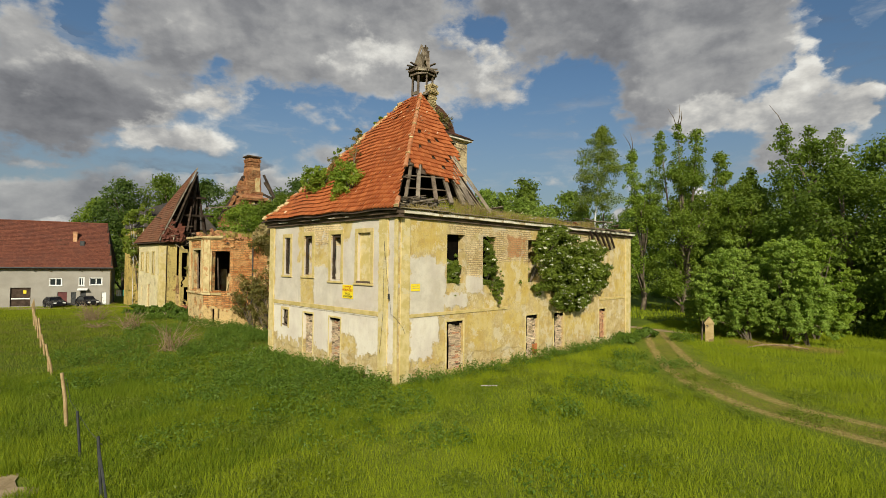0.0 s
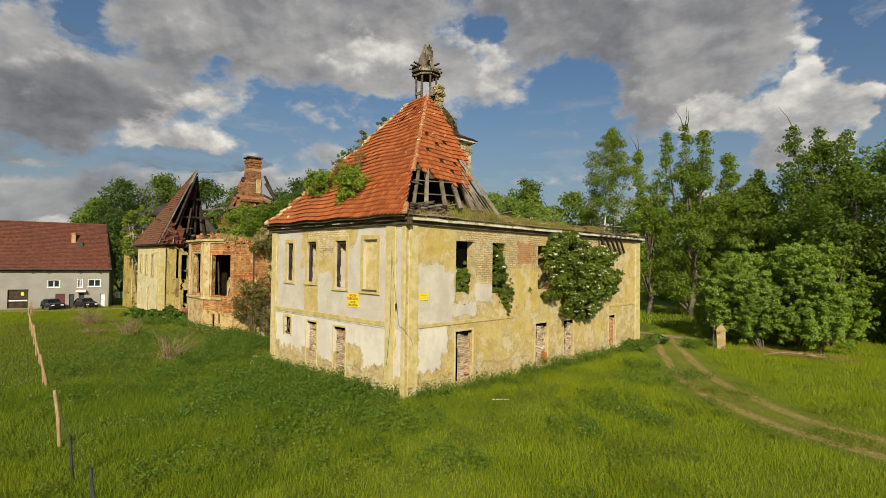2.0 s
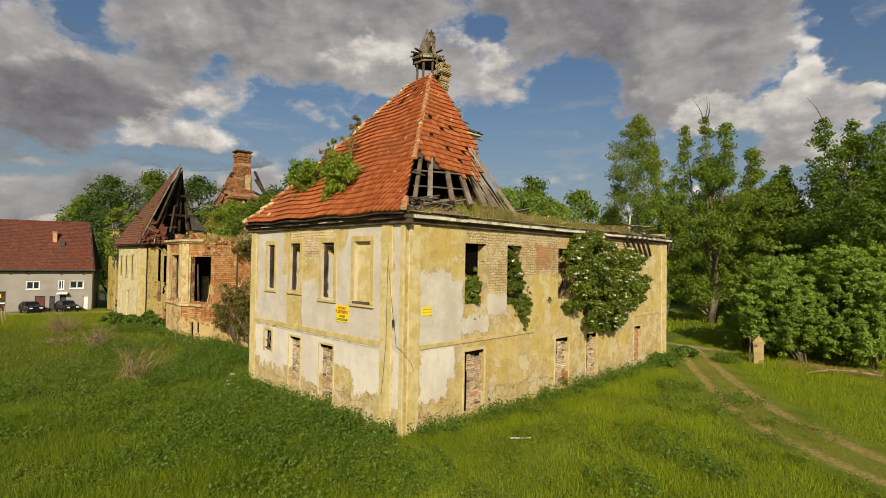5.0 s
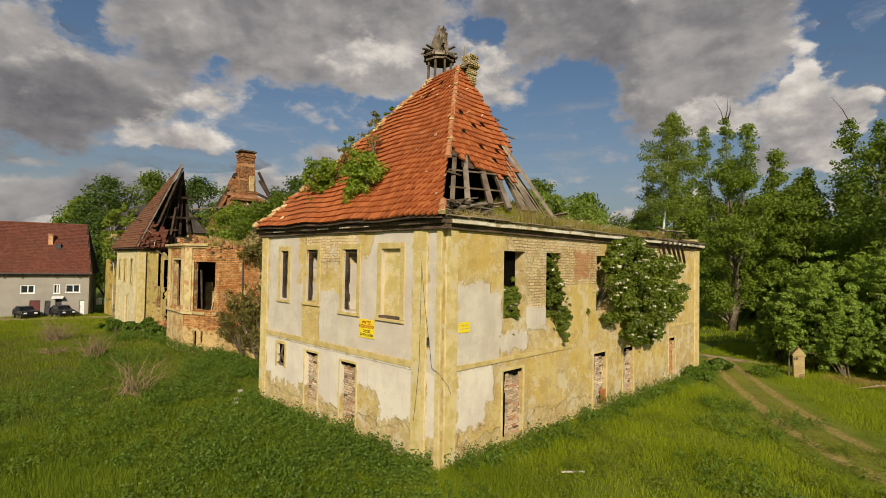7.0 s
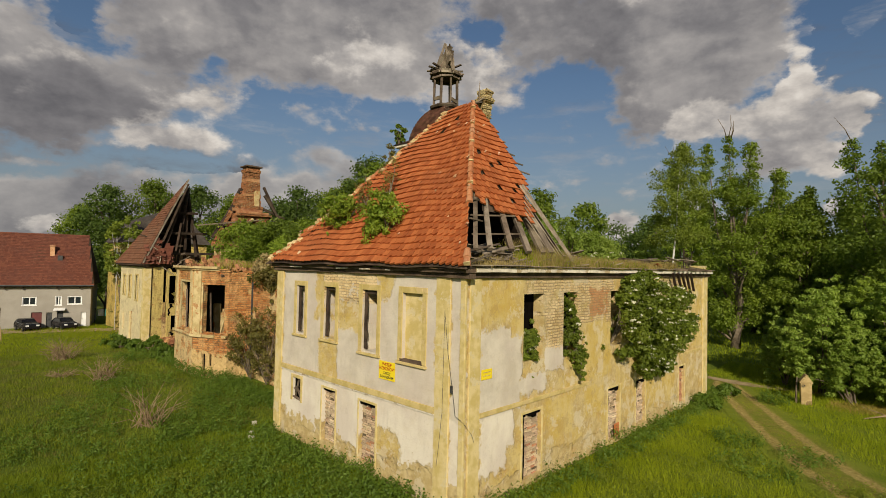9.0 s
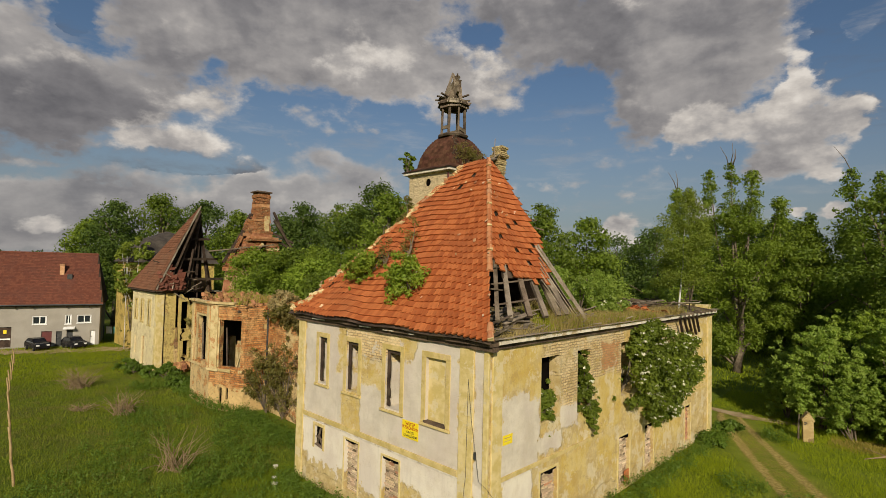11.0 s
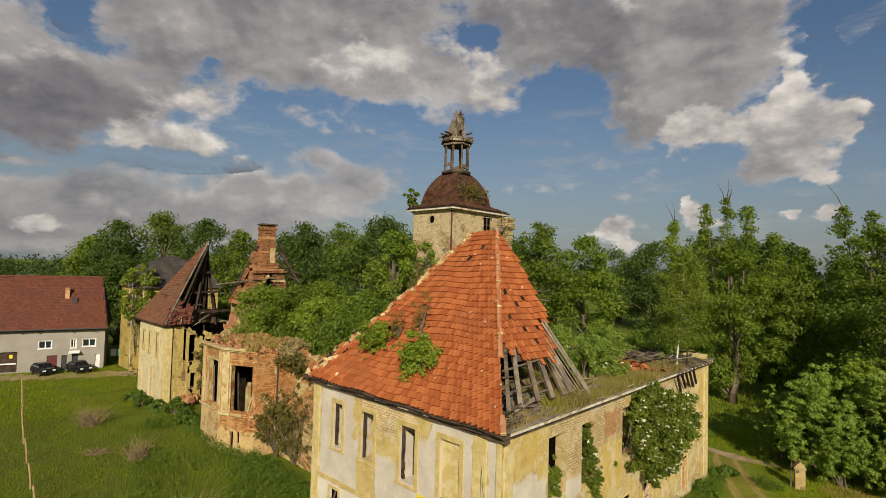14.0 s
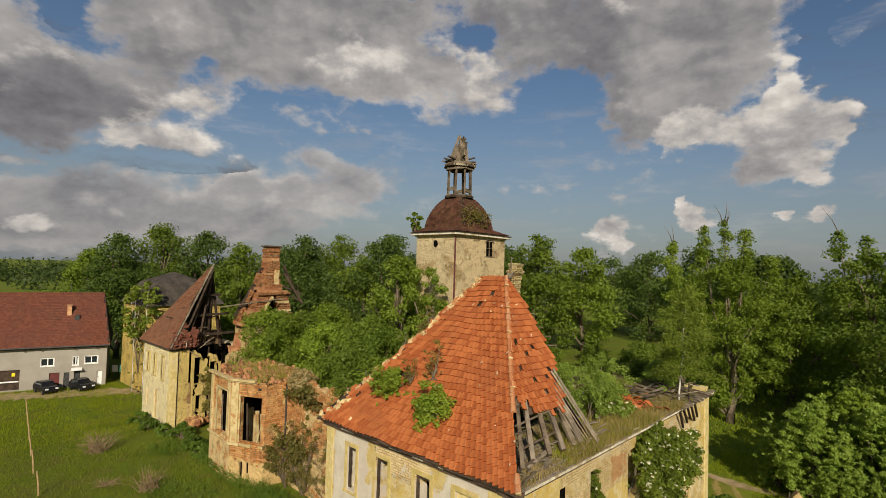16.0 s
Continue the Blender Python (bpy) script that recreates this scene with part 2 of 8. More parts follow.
def facade(name, axis, white_zones, yellow_zones, brick_zones, base_line, red_zones=()):
    """Old limewashed render, yellow beneath, sandy where the top coat fell off, bricks where all is gone. Zones: along, along, up, up."""
    m, n, b, _ = material(name)
    co = n.coords()
    x = n.xyz(co)
    u, z = x[axis], x[2]
    big, mid, small = n.noise(co, 0.55, 5, 0.6), n.noise(co, 2.1, 6, 0.62), n.noise(co, 13, 5, 0.6)
    jag = n.add(n.mul(n.add(mid, -0.5), 1.15), n.mul(n.add(small, -0.5), 0.35))

    def zone(rows, soft=0.15):
        out = None
        for a0, a1, z0, z1 in rows:
            du = n.math("MINIMUM", n.add(u, -a0), n.mul(n.add(u, -a1), -1.0))
            dz = n.math("MINIMUM", n.add(z, -z0), n.mul(n.add(z, -z1), -1.0))
            d = n.add(n.math("MINIMUM", du, dz), n.mul(jag, 0.8))
            s = n.step(d, -soft, soft)
            out = s if out is None else n.math("MAXIMUM", out, s)
        return out if out is not None else 0.0
    sand = n.mix(n.step(n.noise(co, 2.4, 7, 0.68), 0.36, 0.64), (0.46, 0.34, 0.14), (0.60, 0.475, 0.235))
    sand = n.mix(n.mul(n.step(n.noise(co, 5.5, 5), 0.52, 0.7), 0.6), sand, (0.44, 0.33, 0.17))
    yellow = n.mix(n.step(n.noise(co, 1.3, 6, 0.65), 0.38, 0.62), (0.54, 0.38, 0.095), (0.61, 0.475, 0.19))
    white = n.mix(n.step(n.noise(co, 1.1, 6, 0.65), 0.34, 0.66), (0.53, 0.47, 0.375), (0.66, 0.595, 0.485))
    white = n.mix(n.step(n.add(z, n.mul(n.add(mid, -0.5), 0.5)), 2.75, 2.6), white, (0.74, 0.675, 0.55))
    white = n.mix(n.mul(n.step(n.noise(n.join(n.mul(x[0], 3.0), n.mul(x[1], 3.0), n.mul(z, 0.45)), 1.6, 5), 0.54, 0.74), 0.30), white, (0.46, 0.41, 0.32))
    white = n.mix(n.mul(n.step(n.noise(co, 0.45, 4, 0.6), 0.4, 0.62), 0.55), white, (0.56, 0.475, 0.40))
    white = n.mix(n.mul(n.step(n.noise(co, 6.0, 6, 0.7), 0.56, 0.72), 0.35), white, (0.50, 0.40, 0.24))
    patch = n.step(n.add(n.noise(co, 0.75, 6, 0.62), n.mul(n.add(small, -0.5), 0.12)), 0.53, 0.565)
    col = n.mix(n.mul(patch, 0.7), sand, yellow)
    bald = n.step(n.add(n.noise(co, 1.4, 6, 0.66), n.mul(n.add(small, -0.5), 0.15)), 0.575, 0.60)
    col = n.mix(n.mul(bald, 0.8), col, (0.64, 0.53, 0.34))
    ochre = n.step(n.add(n.noise(n.vec("ADD", co, (7.0, 3.0, 1.0)), 0.9, 7, 0.66), n.mul(n.add(small, -0.5), 0.12)), 0.555, 0.585)
    col = n.mix(n.mul(ochre, 0.55), col, (0.53, 0.36, 0.10))
    wz = zone(white_zones, 0.06)
    col = n.mix(wz, col, white)
    bare_y = n.mul(zone(yellow_zones, 0.07), n.step(n.noise(co, 1.9, 6, 0.7), 0.30, 0.36))
    col = n.mix(n.mul(bare_y, n.step(n.noise(co, 4.5, 5, 0.6), 0.3, 0.7, 0.75, 1.0)), col, yellow)
    wz = n.mul(wz, n.add(1.0, n.mul(bare_y, -1.0)))
    low = n.step(n.add(z, n.add(n.mul(n.add(big, -0.5), 1.6), n.mul(n.add(n.noise(co, 3.2, 6, 0.65), -0.5), 1.3))), base_line - 0.03, base_line + 0.03)
    col = n.mix(low, sand, col)
    bc, bh = brick_colour(n, co, axis, ((0.58, 0.40, 0.18), (0.76, 0.60, 0.33), (0.76, 0.61, 0.35), (0.38, 0.20, 0.09)), (0.3, 0.1), mortar=(0.34, 0.25, 0.13))
    rc, rh = brick_colour(n, co, axis, ((0.50, 0.20, 0.07), (0.62, 0.34, 0.15), (0.56, 0.30, 0.14), (0.30, 0.10, 0.05)), (0.3, 0.1), mortar=(0.34, 0.25, 0.13))
    bc = n.mix(zone(red_zones, 0.08), bc, rc)
    bz = zone(brick_zones, 0.05)
    spots = n.mul(n.step(n.noise(co, 0.9, 6, 0.7), 0.655, 0.67), n.mul(n.step(wz, 0.8, 0.2), 0.9))
    bz = n.math("MAXIMUM", n.mul(bz, n.step(n.add(n.noise(co, 1.7, 6, 0.7), n.mul(n.add(small, -0.5), 0.2)), 0.40, 0.43)), spots)
    col = n.mix(bz, col, bc)
    # thin cracks and run-off streaks
    v = n.node("ShaderNodeTexVoronoi", feature="DISTANCE_TO_EDGE")
    n.put(v.inputs["Vector"], n.vec("ADD", co, n.vec("MULTIPLY", n.noise(co, 2.5, 4, 0.6, out=1), (0.9, 0.9, 0.9))))
    v.inputs["Scale"].default_value = 0.42
    crack = n.mul(n.step(v.outputs["Distance"], 0.007, 0.001), n.step(wz, 1.0, 0.0, 0.12, 0.5))
    col = n.mix(crack, col, (0.22, 0.17, 0.11))
    damp = n.mul(n.step(n.noise(n.join(n.mul(x[0], 2.2), n.mul(x[1], 2.2), n.mul(z, 0.35)), 2.3, 6, 0.65), 0.56, 0.76), n.step(wz, 1.0, 0.0, 0.2, 0.5))
    col = n.mix(damp, col, (0.36, 0.29, 0.17))
    specks = n.mul(n.step(n.noise(co, 17, 6, 0.75), 0.57, 0.66), n.step(wz, 1.0, 0.0, 0.22, 0.7))
    col = n.mix(specks, col, (0.34, 0.25, 0.13))
    rust = n.mul(n.step(n.noise(co, 0.8, 6, 0.7), 0.56, 0.70), n.step(wz, 1.0, 0.0, 0.1, 0.5))
    col = n.mix(rust, col, (0.50, 0.30, 0.10))
    worn = n.add(1.0, n.mul(wz, -0.8))
    blot = n.step(n.add(n.noise(n.vec("ADD", co, (3.0, 9.0, 4.0)), 1.7, 7, 0.7), n.mul(n.add(small, -0.5), 0.16)), 0.52, 0.60)
    col = n.mix(n.mul(n.mul(blot, worn), 0.42), col, (0.40, 0.275, 0.11))
    pale = n.step(n.add(n.noise(n.vec("ADD", co, (5.0, 1.0, 8.0)), 1.15, 7, 0.7), n.mul(n.add(small, -0.5), 0.16)), 0.54, 0.58)
    col = n.mix(n.mul(n.mul(pale, worn), 0.5), col, (0.66, 0.585, 0.42))
    n.put(b.inputs["Base Color"], col)
    b.inputs["Roughness"].default_value = 0.93
    edges = n.add(n.mul(wz, 0.5), n.mul(low, 0.5))
    h = n.add(n.add(n.mul(bh, n.mul(bz, 1.3)), n.mul(n.mul(bz, -1.0), 0.6)), n.add(n.mul(small, 0.5), n.add(n.mul(n.noise(co, 5.0, 6, 0.7), 0.45), edges)))
    n.put(b.inputs["Normal"], n.bump(h, n.step(wz, 1.0, 0.0, 0.35, 1.0), 0.05))
    return m


def brick_mat(name, axis, tones, plaster=0.5, moss=0.0, tone=(0.56, 0.41, 0.19), size=(0.30, 0.095), mortar=(0.36, 0.26, 0.14), grime=1.0, skirt=None):
    """Bare old brickwork with rests of render; skirt: the height up to which more of it is left."""
    m, n, b, _ = material(name)
    co = n.coords()
    bc, bh = brick_colour(n, co, axis, tones, size, mortar)
    left = n.add(n.noise(co, 0.7, 6, 0.68), n.step(n.xyz(co)[2], skirt + 0.2, skirt - 0.2, 0.0, 0.12) if skirt else 0.0)
    rest = n.step(left, 1.0 - plaster - 0.025, 1.0 - plaster + 0.025)
    lime = n.mix(n.step(n.noise(co, 2.2, 5), 0.35, 0.65), tone, tuple(min(c * 1.12, 0.8) for c in tone))
    col = n.mix(rest, bc, lime)
    soot = n.mul(n.step(n.noise(co, 1.6, 6, 0.72), 0.52, 0.66), 0.65 * grime)
    col = n.mix(soot, col, (0.17, 0.10, 0.055))
    col = n.mix(n.mul(n.step(n.noise(co, 5.0, 6, 0.75), 0.58, 0.66), 0.7 * grime), col, (0.11, 0.07, 0.04))
    if moss:
        col = n.mix(n.mul(n.step(n.noise(co, 1.0, 6, 0.7), 0.5, 0.62), moss), col, (0.13, 0.13, 0.04))
    n.put(b.inputs["Base Color"], col)
    b.inputs["Roughness"].default_value = 0.95
    n.put(b.inputs["Normal"], n.bump(n.add(n.mul(bh, n.step(rest, 1.0, 0.2)), n.mul(n.noise(co, 4, 6, 0.7), 3.0)), 1.0, 0.08))
    return m


def leaf_mat(name, c1, c2, dry=0.0, glow=0.42, gloss=0.3):
    m, n, b, out = material(name)
    g = n.node("ShaderNodeNewGeometry").outputs["Random Per Island"]
    q = n.node("ShaderNodeObjectInfo").outputs["Random"]
    co = n.coords()
    f = n.add(n.mul(g, 0.55), n.mul(n.step(n.noise(co, 0.5, 4), 0.35, 0.65), 0.45))
    col = n.mix(f, c1, c2)
    if dry:
        col = n.mix(n.mul(n.step(n.noise(co, 0.9, 4), 0.52, 0.62), dry), col, (0.20, 0.15, 0.06))
    hsv = n.node("ShaderNodeHueSaturation")
    n.put(hsv.inputs["Color"], col)
    n.put(hsv.inputs["Value"], n.add(0.82, n.mul(q, 0.36)))
    n.put(b.inputs["Base Color"], hsv.outputs[0])
    b.inputs["Roughness"].default_value = 0.55
    b.inputs["Specular IOR Level"].default_value = gloss
    t = n.node("ShaderNodeBsdfTranslucent")
    n.put(t.inputs[0], n.mix(0.5, hsv.outputs[0], (c2[0] * 1.3, c2[1] * 1.35, c2[2] * 0.6)))
    mx = n.node("ShaderNodeMixShader")
    mx.inputs[0].default_value = glow
    m.node_tree.links.new(b.outputs[0], mx.inputs[1])
    m.node_tree.links.new(t.outputs[0], mx.inputs[2])
    m.node_tree.links.new(mx.outputs[0], out.inputs[0])
    return m


def meadow_colour(n, co):
    big, mid, fine = n.noise(co, 0.07, 5, 0.6), n.noise(co, 0.55, 5, 0.65), n.noise(co, 9.0, 5, 0.7)
    col = n.mix(n.step(mid, 0.36, 0.64), (0.150, 0.205, 0.014), (0.215, 0.265, 0.024))
    col = n.mix(n.mul(n.step(big, 0.45, 0.62), 0.6), col, (0.245, 0.270, 0.030))
    col = n.mix(n.mul(n.step(n.noise(co, 0.3, 5, 0.7), 0.55, 0.66), 0.5), col, (0.115, 0.175, 0.016))
    col = n.mix(n.mul(n.step(fine, 0.45, 0.75), 0.35), col, (0.105, 0.135, 0.012))
    lush = n.step(n.add(n.xyz(co)[0], n.mul(n.add(mid, -0.5), 9.0)), 4.0, -5.0)
    col = n.mix(n.mul(lush, 0.65), col, n.mix(fine, (0.075, 0.120, 0.010), (0.150, 0.195, 0.018)))
    poor = n.mul(n.step(n.add(n.xyz(co)[0], n.mul(n.add(mid, -0.5), 12.0)), -14.0, -24.0), n.step(n.noise(co, 0.16, 5, 0.65), 0.46, 0.60))
    col = n.mix(n.mul(poor, 0.42), col, n.mix(fine, (0.105, 0.090, 0.022), (0.190, 0.155, 0.045)))
    return col, fine


def ground_mat():
    m, n, b, _ = material("meadow")
    co = n.coords()
    col, fine = meadow_colour(n, co)
    n.put(b.inputs["Base Color"], col)
    b.inputs["Roughness"].default_value = 0.9
    n.put(b.inputs["Normal"], n.bump(n.add(fine, n.mul(n.noise(co, 40, 3), 0.6)), 0.9, 0.12))
    return m


def track_mat():
    """Two bare wheel lines in dry trodden grass; the first texture coordinate runs 0 to 1 from rut to rut."""
    m, n, b, _ = material("track_earth")
    co = n.coords()
    col, fine = meadow_colour(n, co)
    u = n.xyz(n.coords("UV"))[0]
    wob = n.add(n.mul(n.add(n.noise(co, 0.8, 4, 0.6), -0.5), 0.26), n.mul(n.add(n.noise(co, 7.0, 5, 0.7), -0.5), 0.22))
    d = n.add(n.math("MINIMUM", n.math("ABSOLUTE", u), n.math("ABSOLUTE", n.add(u, -1.0))), wob)
    dry = n.mix(n.step(n.noise(co, 12.0, 5, 0.7), 0.35, 0.65), (0.20, 0.18, 0.028), (0.36, 0.285, 0.075))
    earth = n.mix(n.step(n.noise(co, 6.0, 6, 0.7), 0.35, 0.65), (0.30, 0.225, 0.060), (0.50, 0.385, 0.130))
    edge = n.math("MINIMUM", n.add(u, 0.62), n.add(n.mul(u, -1.0), 1.62))
    col = n.mix(n.mul(n.step(n.add(edge, wob), 0.15, 0.60), n.step(n.noise(co, 1.8, 5, 0.65), 0.38, 0.60, 0.2, 0.7)), col, dry)
    bare_line = n.mul(n.step(d, 0.24, 0.08), n.step(n.noise(co, 0.7, 4, 0.6), 0.28, 0.42, 0.65, 1.0))
    col = n.mix(bare_line, col, earth)
    n.put(b.inputs["Base Color"], col)
    b.inputs["Roughness"].default_value = 0.95
    n.put(b.inputs["Normal"], n.bump(n.add(n.add(fine, n.mul(bare_line, -0.6)), n.mul(n.noise(co, 40, 3), 0.6)), 0.9, 0.1))


track_mat()


def tile_mat(name, c1, c2, worn, moss):
    m, n, b, _ = material(name)
    co = n.coords()
    r = n.node("ShaderNodeNewGeometry").outputs["Random Per Island"]
    q = n.node("ShaderNodeObjectInfo").outputs["Random"]
    f = n.math("FRACT", n.add(r, q))
    col = n.mix(n.step(f, 0.05, 0.95), c1, c2)
    col = n.mix(n.mul(n.step(n.noise(co, 0.6, 5, 0.65), 0.45, 0.66), 0.55), col, worn)
    col = n.mix(n.mul(n.step(n.noise(co, 7.0, 5, 0.7), 0.55, 0.75), 0.5), col, moss)
    col = n.mix(n.mul(n.step(n.noise(co, 30.0, 3, 0.6), 0.6, 0.8), 0.35), col, (0.62, 0.42, 0.30))
    n.put(b.inputs["Base Color"], col)
    b.inputs["Roughness"].default_value = 0.88
    n.put(b.inputs["Normal"], n.bump(n.noise(co, 25, 4), 0.35, 0.01))
    return m


def worn_trim(name, c1, c2, under):
    """Painted render trim, flaked off in places down to the coat beneath."""
    m, n, b, _ = material(name)
    co = n.coords()
    fine = n.noise(co, 14, 5, 0.6)
    flake = n.step(n.add(n.noise(co, 1.5, 6, 0.68), n.mul(n.add(fine, -0.5), 0.2)), 0.55, 0.58)
    col = n.mix(n.step(n.noise(co, 2.6, 5), 0.38, 0.62), c1, c2)
    col = n.mix(flake, col, under)
    col = n.mix(n.mul(n.step(n.noise(co, 24, 5, 0.7), 0.58, 0.70), 0.5), col, (0.30, 0.22, 0.11))
    n.put(b.inputs["Base Color"], col)
    b.inputs["Roughness"].default_value = 0.93
    n.put(b.inputs["Normal"], n.bump(n.add(n.mul(flake, -0.6), fine), 0.4, 0.03))


facade("south_render", 0, [(-10.4, -0.9, 2.8, 7.3), (-10.5, -0.9, 1.2, 3.0), (-6.2, -4.95, 0.75, 2.0), (-9.9, -7.6, 0.7, 2.0), (-2.7, -1.9, 0.8, 2.0), (-0.62, -0.1, 0.6, 7.2)],
       [(-7.45, -6.25, 2.85, 4.35), (-6.35, -4.9, 4.75, 5.9), (-7.75, -7.2, 5.0, 7.0), (-3.95, -3.15, 6.0, 7.0), (-10.9, -10.25, 0.3, 6.9), (-1.1, -0.55, 0.4, 6.9), (-4.0, -2.7, 1.0, 1.75)],
       [(-7.25, -4.75, 5.75, 6.95), (-4.85, -3.9, 6.15, 6.95)], 0.85)
facade("east_render", 1, [(0.5, 2.75, 2.6, 5.25), (0.5, 2.4, 0.95, 2.9), (4.1, 5.3, 3.6, 4.5), (2.2, 4.2, 3.0, 3.6)],
       [(0.7, 2.9, 5.45, 6.95), (2.2, 3.0, 5.0, 6.0), (4.25, 6.0, 1.25, 2.6), (6.9, 9.0, 2.9, 5.2), (18.6, 20.6, 3.0, 6.6), (12.6, 16.0, 1.0, 2.0), (0.0, 0.7, 0.5, 6.9), (2.1, 2.9, 0.6, 1.5), (6.9, 8.4, 1.4, 2.6)],
       [(2.95, 9.25, 6.2, 6.95), (4.1, 5.3, 4.4, 6.7), (6.2, 9.1, 5.1, 6.7), (10.0, 16.4, 5.0, 6.6)], 0.7, [(7.2, 8.7, 5.3, 6.35)])
OLD_BRICK = ((0.30, 0.095, 0.022), (0.62, 0.30, 0.085), (0.60, 0.34, 0.12), (0.17, 0.055, 0.02))
APSE = ((0.50, 0.17, 0.05), (0.80, 0.41, 0.145), (0.78, 0.47, 0.20), (0.32, 0.09, 0.03))
brick_mat("ochre_render", 0, OLD_BRICK, 0.66, 0.5, tone=(0.52, 0.38, 0.11))
brick_mat("apse_brick", 0, APSE, 0.44, size=(0.34, 0.13), mortar=(0.40, 0.27, 0.12), grime=0.7, tone=(0.68, 0.50, 0.24), skirt=2.5)
brick_mat("apse_brick_turned", 1, APSE, 0.45, size=(0.34, 0.13), mortar=(0.36, 0.22, 0.10), grime=0.85, tone=(0.66, 0.46, 0.20), skirt=1.6)
brick_mat("stack_brick_turned", 1, ((0.24, 0.075, 0.028), (0.50, 0.215, 0.085), (0.44, 0.19, 0.08), (0.10, 0.04, 0.02)), 0.25, size=(0.34, 0.12), mortar=(0.42, 0.30, 0.15), grime=1.5, tone=(0.55, 0.36, 0.15))
brick_mat("ruin_brick", 0, ((0.36, 0.17, 0.08), (0.48, 0.28, 0.14), (0.40, 0.24, 0.13), (0.20, 0.10, 0.06)), 0.50, 0.5)
brick_mat("ruin_brick_turned", 1, ((0.36, 0.17, 0.08), (0.48, 0.28, 0.14), (0.40, 0.24, 0.13), (0.20, 0.10, 0.06)), 0.50, 0.3)
brick_mat("tower_render", 0, ((0.46, 0.31, 0.14), (0.6, 0.46, 0.24), (0.58, 0.42, 0.2), (0.28, 0.18, 0.09)), 0.56, tone=(0.59, 0.47, 0.275), grime=0.6)
brick_mat("tower_render_turned", 1, ((0.50, 0.32, 0.17), (0.6, 0.44, 0.25), (0.6, 0.46, 0.26), (0.36, 0.22, 0.12)), 0.56, tone=(0.59, 0.46, 0.26), grime=0.7)
brick_mat("wing_render", 0, OLD_BRICK, 0.80, tone=(0.74, 0.62, 0.36), grime=0.4)
brick_mat("wing_render_turned", 1, OLD_BRICK, 0.6, tone=(0.56, 0.43, 0.15))
tile_mat("orange_tile", (0.335, 0.090, 0.027), (0.475, 0.150, 0.048), (0.33, 0.105, 0.038), (0.13, 0.050, 0.024))
tile_mat("hip_clay", (0.34, 0.115, 0.045), (0.52, 0.24, 0.11), (0.46, 0.30, 0.18), (0.15, 0.07, 0.035))
tile_mat("brown_tile", (0.155, 0.066, 0.036), (0.215, 0.100, 0.055), (0.17, 0.098, 0.060), (0.10, 0.066, 0.044))
tile_mat("house_tile", (0.135, 0.048, 0.031), (0.175, 0.064, 0.039), (0.11, 0.048, 0.036), (0.06, 0.034, 0.026))
worn_trim("yellow_trim", (0.54, 0.42, 0.155), (0.66, 0.535, 0.26), (0.62, 0.52, 0.30))
worn_trim("olive_trim", (0.48, 0.37, 0.13), (0.60, 0.47, 0.20), (0.56, 0.43, 0.20))
worn_trim("white_trim", (0.58, 0.52, 0.41), (0.74, 0.68, 0.56), (0.42, 0.33, 0.20))
worn_trim("sand_stone", (0.46, 0.35, 0.16), (0.60, 0.48, 0.25), (0.44, 0.24, 0.10))
plain("pale_chip", (0.40, 0.20, 0.10), (0.64, 0.46, 0.30), 0.95, 4, 30, 0.3, 0.01, isl=0.3)
plain("old_wood", (0.075, 0.055, 0.036), (0.19, 0.148, 0.105), 0.9, 2.0, 25, 0.5, 0.01, isl=0.3)
plain("grey_board", (0.14, 0.112, 0.080), (0.30, 0.25, 0.185), 0.9, 2.0, 25, 0.5, 0.01, isl=0.3)
plain("pale_board", (0.24, 0.19, 0.13), (0.42, 0.345, 0.25), 0.9, 2.0, 25, 0.5, 0.01, isl=0.3)
plain("dark_wood", (0.035, 0.025, 0.018), (0.085, 0.06, 0.042), 0.9, 2.0, 25, 0.4, 0.01, isl=0.25)
plain("bark", (0.10, 0.078, 0.052), (0.22, 0.175, 0.125), 0.95, 3.0, 20, 0.6, 0.02)
plain("birch_bark", (0.50, 0.48, 0.43), (0.72, 0.70, 0.65), 0.8, 4.0, 25, 0.3, 0.01)
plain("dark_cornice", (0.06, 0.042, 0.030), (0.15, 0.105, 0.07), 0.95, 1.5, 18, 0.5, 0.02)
# inside plaster with the shade of the rooms put into its colour
plain("shaded_plaster", (0.045, 0.036, 0.026), (0.11, 0.09, 0.065), 0.95, 0.9, 12, 0.4, 0.02)
plain("inside_plaster", (0.30, 0.25, 0.17), (0.52, 0.46, 0.36), 0.95, 0.9, 12, 0.4, 0.02)
plain("rubble", (0.20, 0.085, 0.035), (0.44, 0.24, 0.11), 0.95, 3.0, 22, 0.8, 0.05, isl=0.3)
plain("red_brick", (0.42, 0.20, 0.10), (0.56, 0.33, 0.19), 0.93, 4.0, 40, 0.5, 0.008, isl=0.28)
plain("pale_brick", (0.42, 0.30, 0.18), (0.66, 0.53, 0.37), 0.93, 4.0, 40, 0.5, 0.008, isl=0.3)
plain("chimney_brick", (0.26, 0.10, 0.045), (0.44, 0.24, 0.12), 0.95, 1.2, 14, 0.7, 0.03, isl=0.25)
plain("brick_mortar", (0.10, 0.075, 0.045), (0.18, 0.135, 0.085), 0.95, 4.0, 40, 0.4, 0.008)
brick_mat("chimney_yellow_brick", 0, ((0.52, 0.38, 0.16), (0.76, 0.62, 0.31), (0.76, 0.63, 0.34), (0.34, 0.21, 0.09)), 0.35, size=(0.22, 0.09), mortar=(0.30, 0.21, 0.10), grime=0.4)
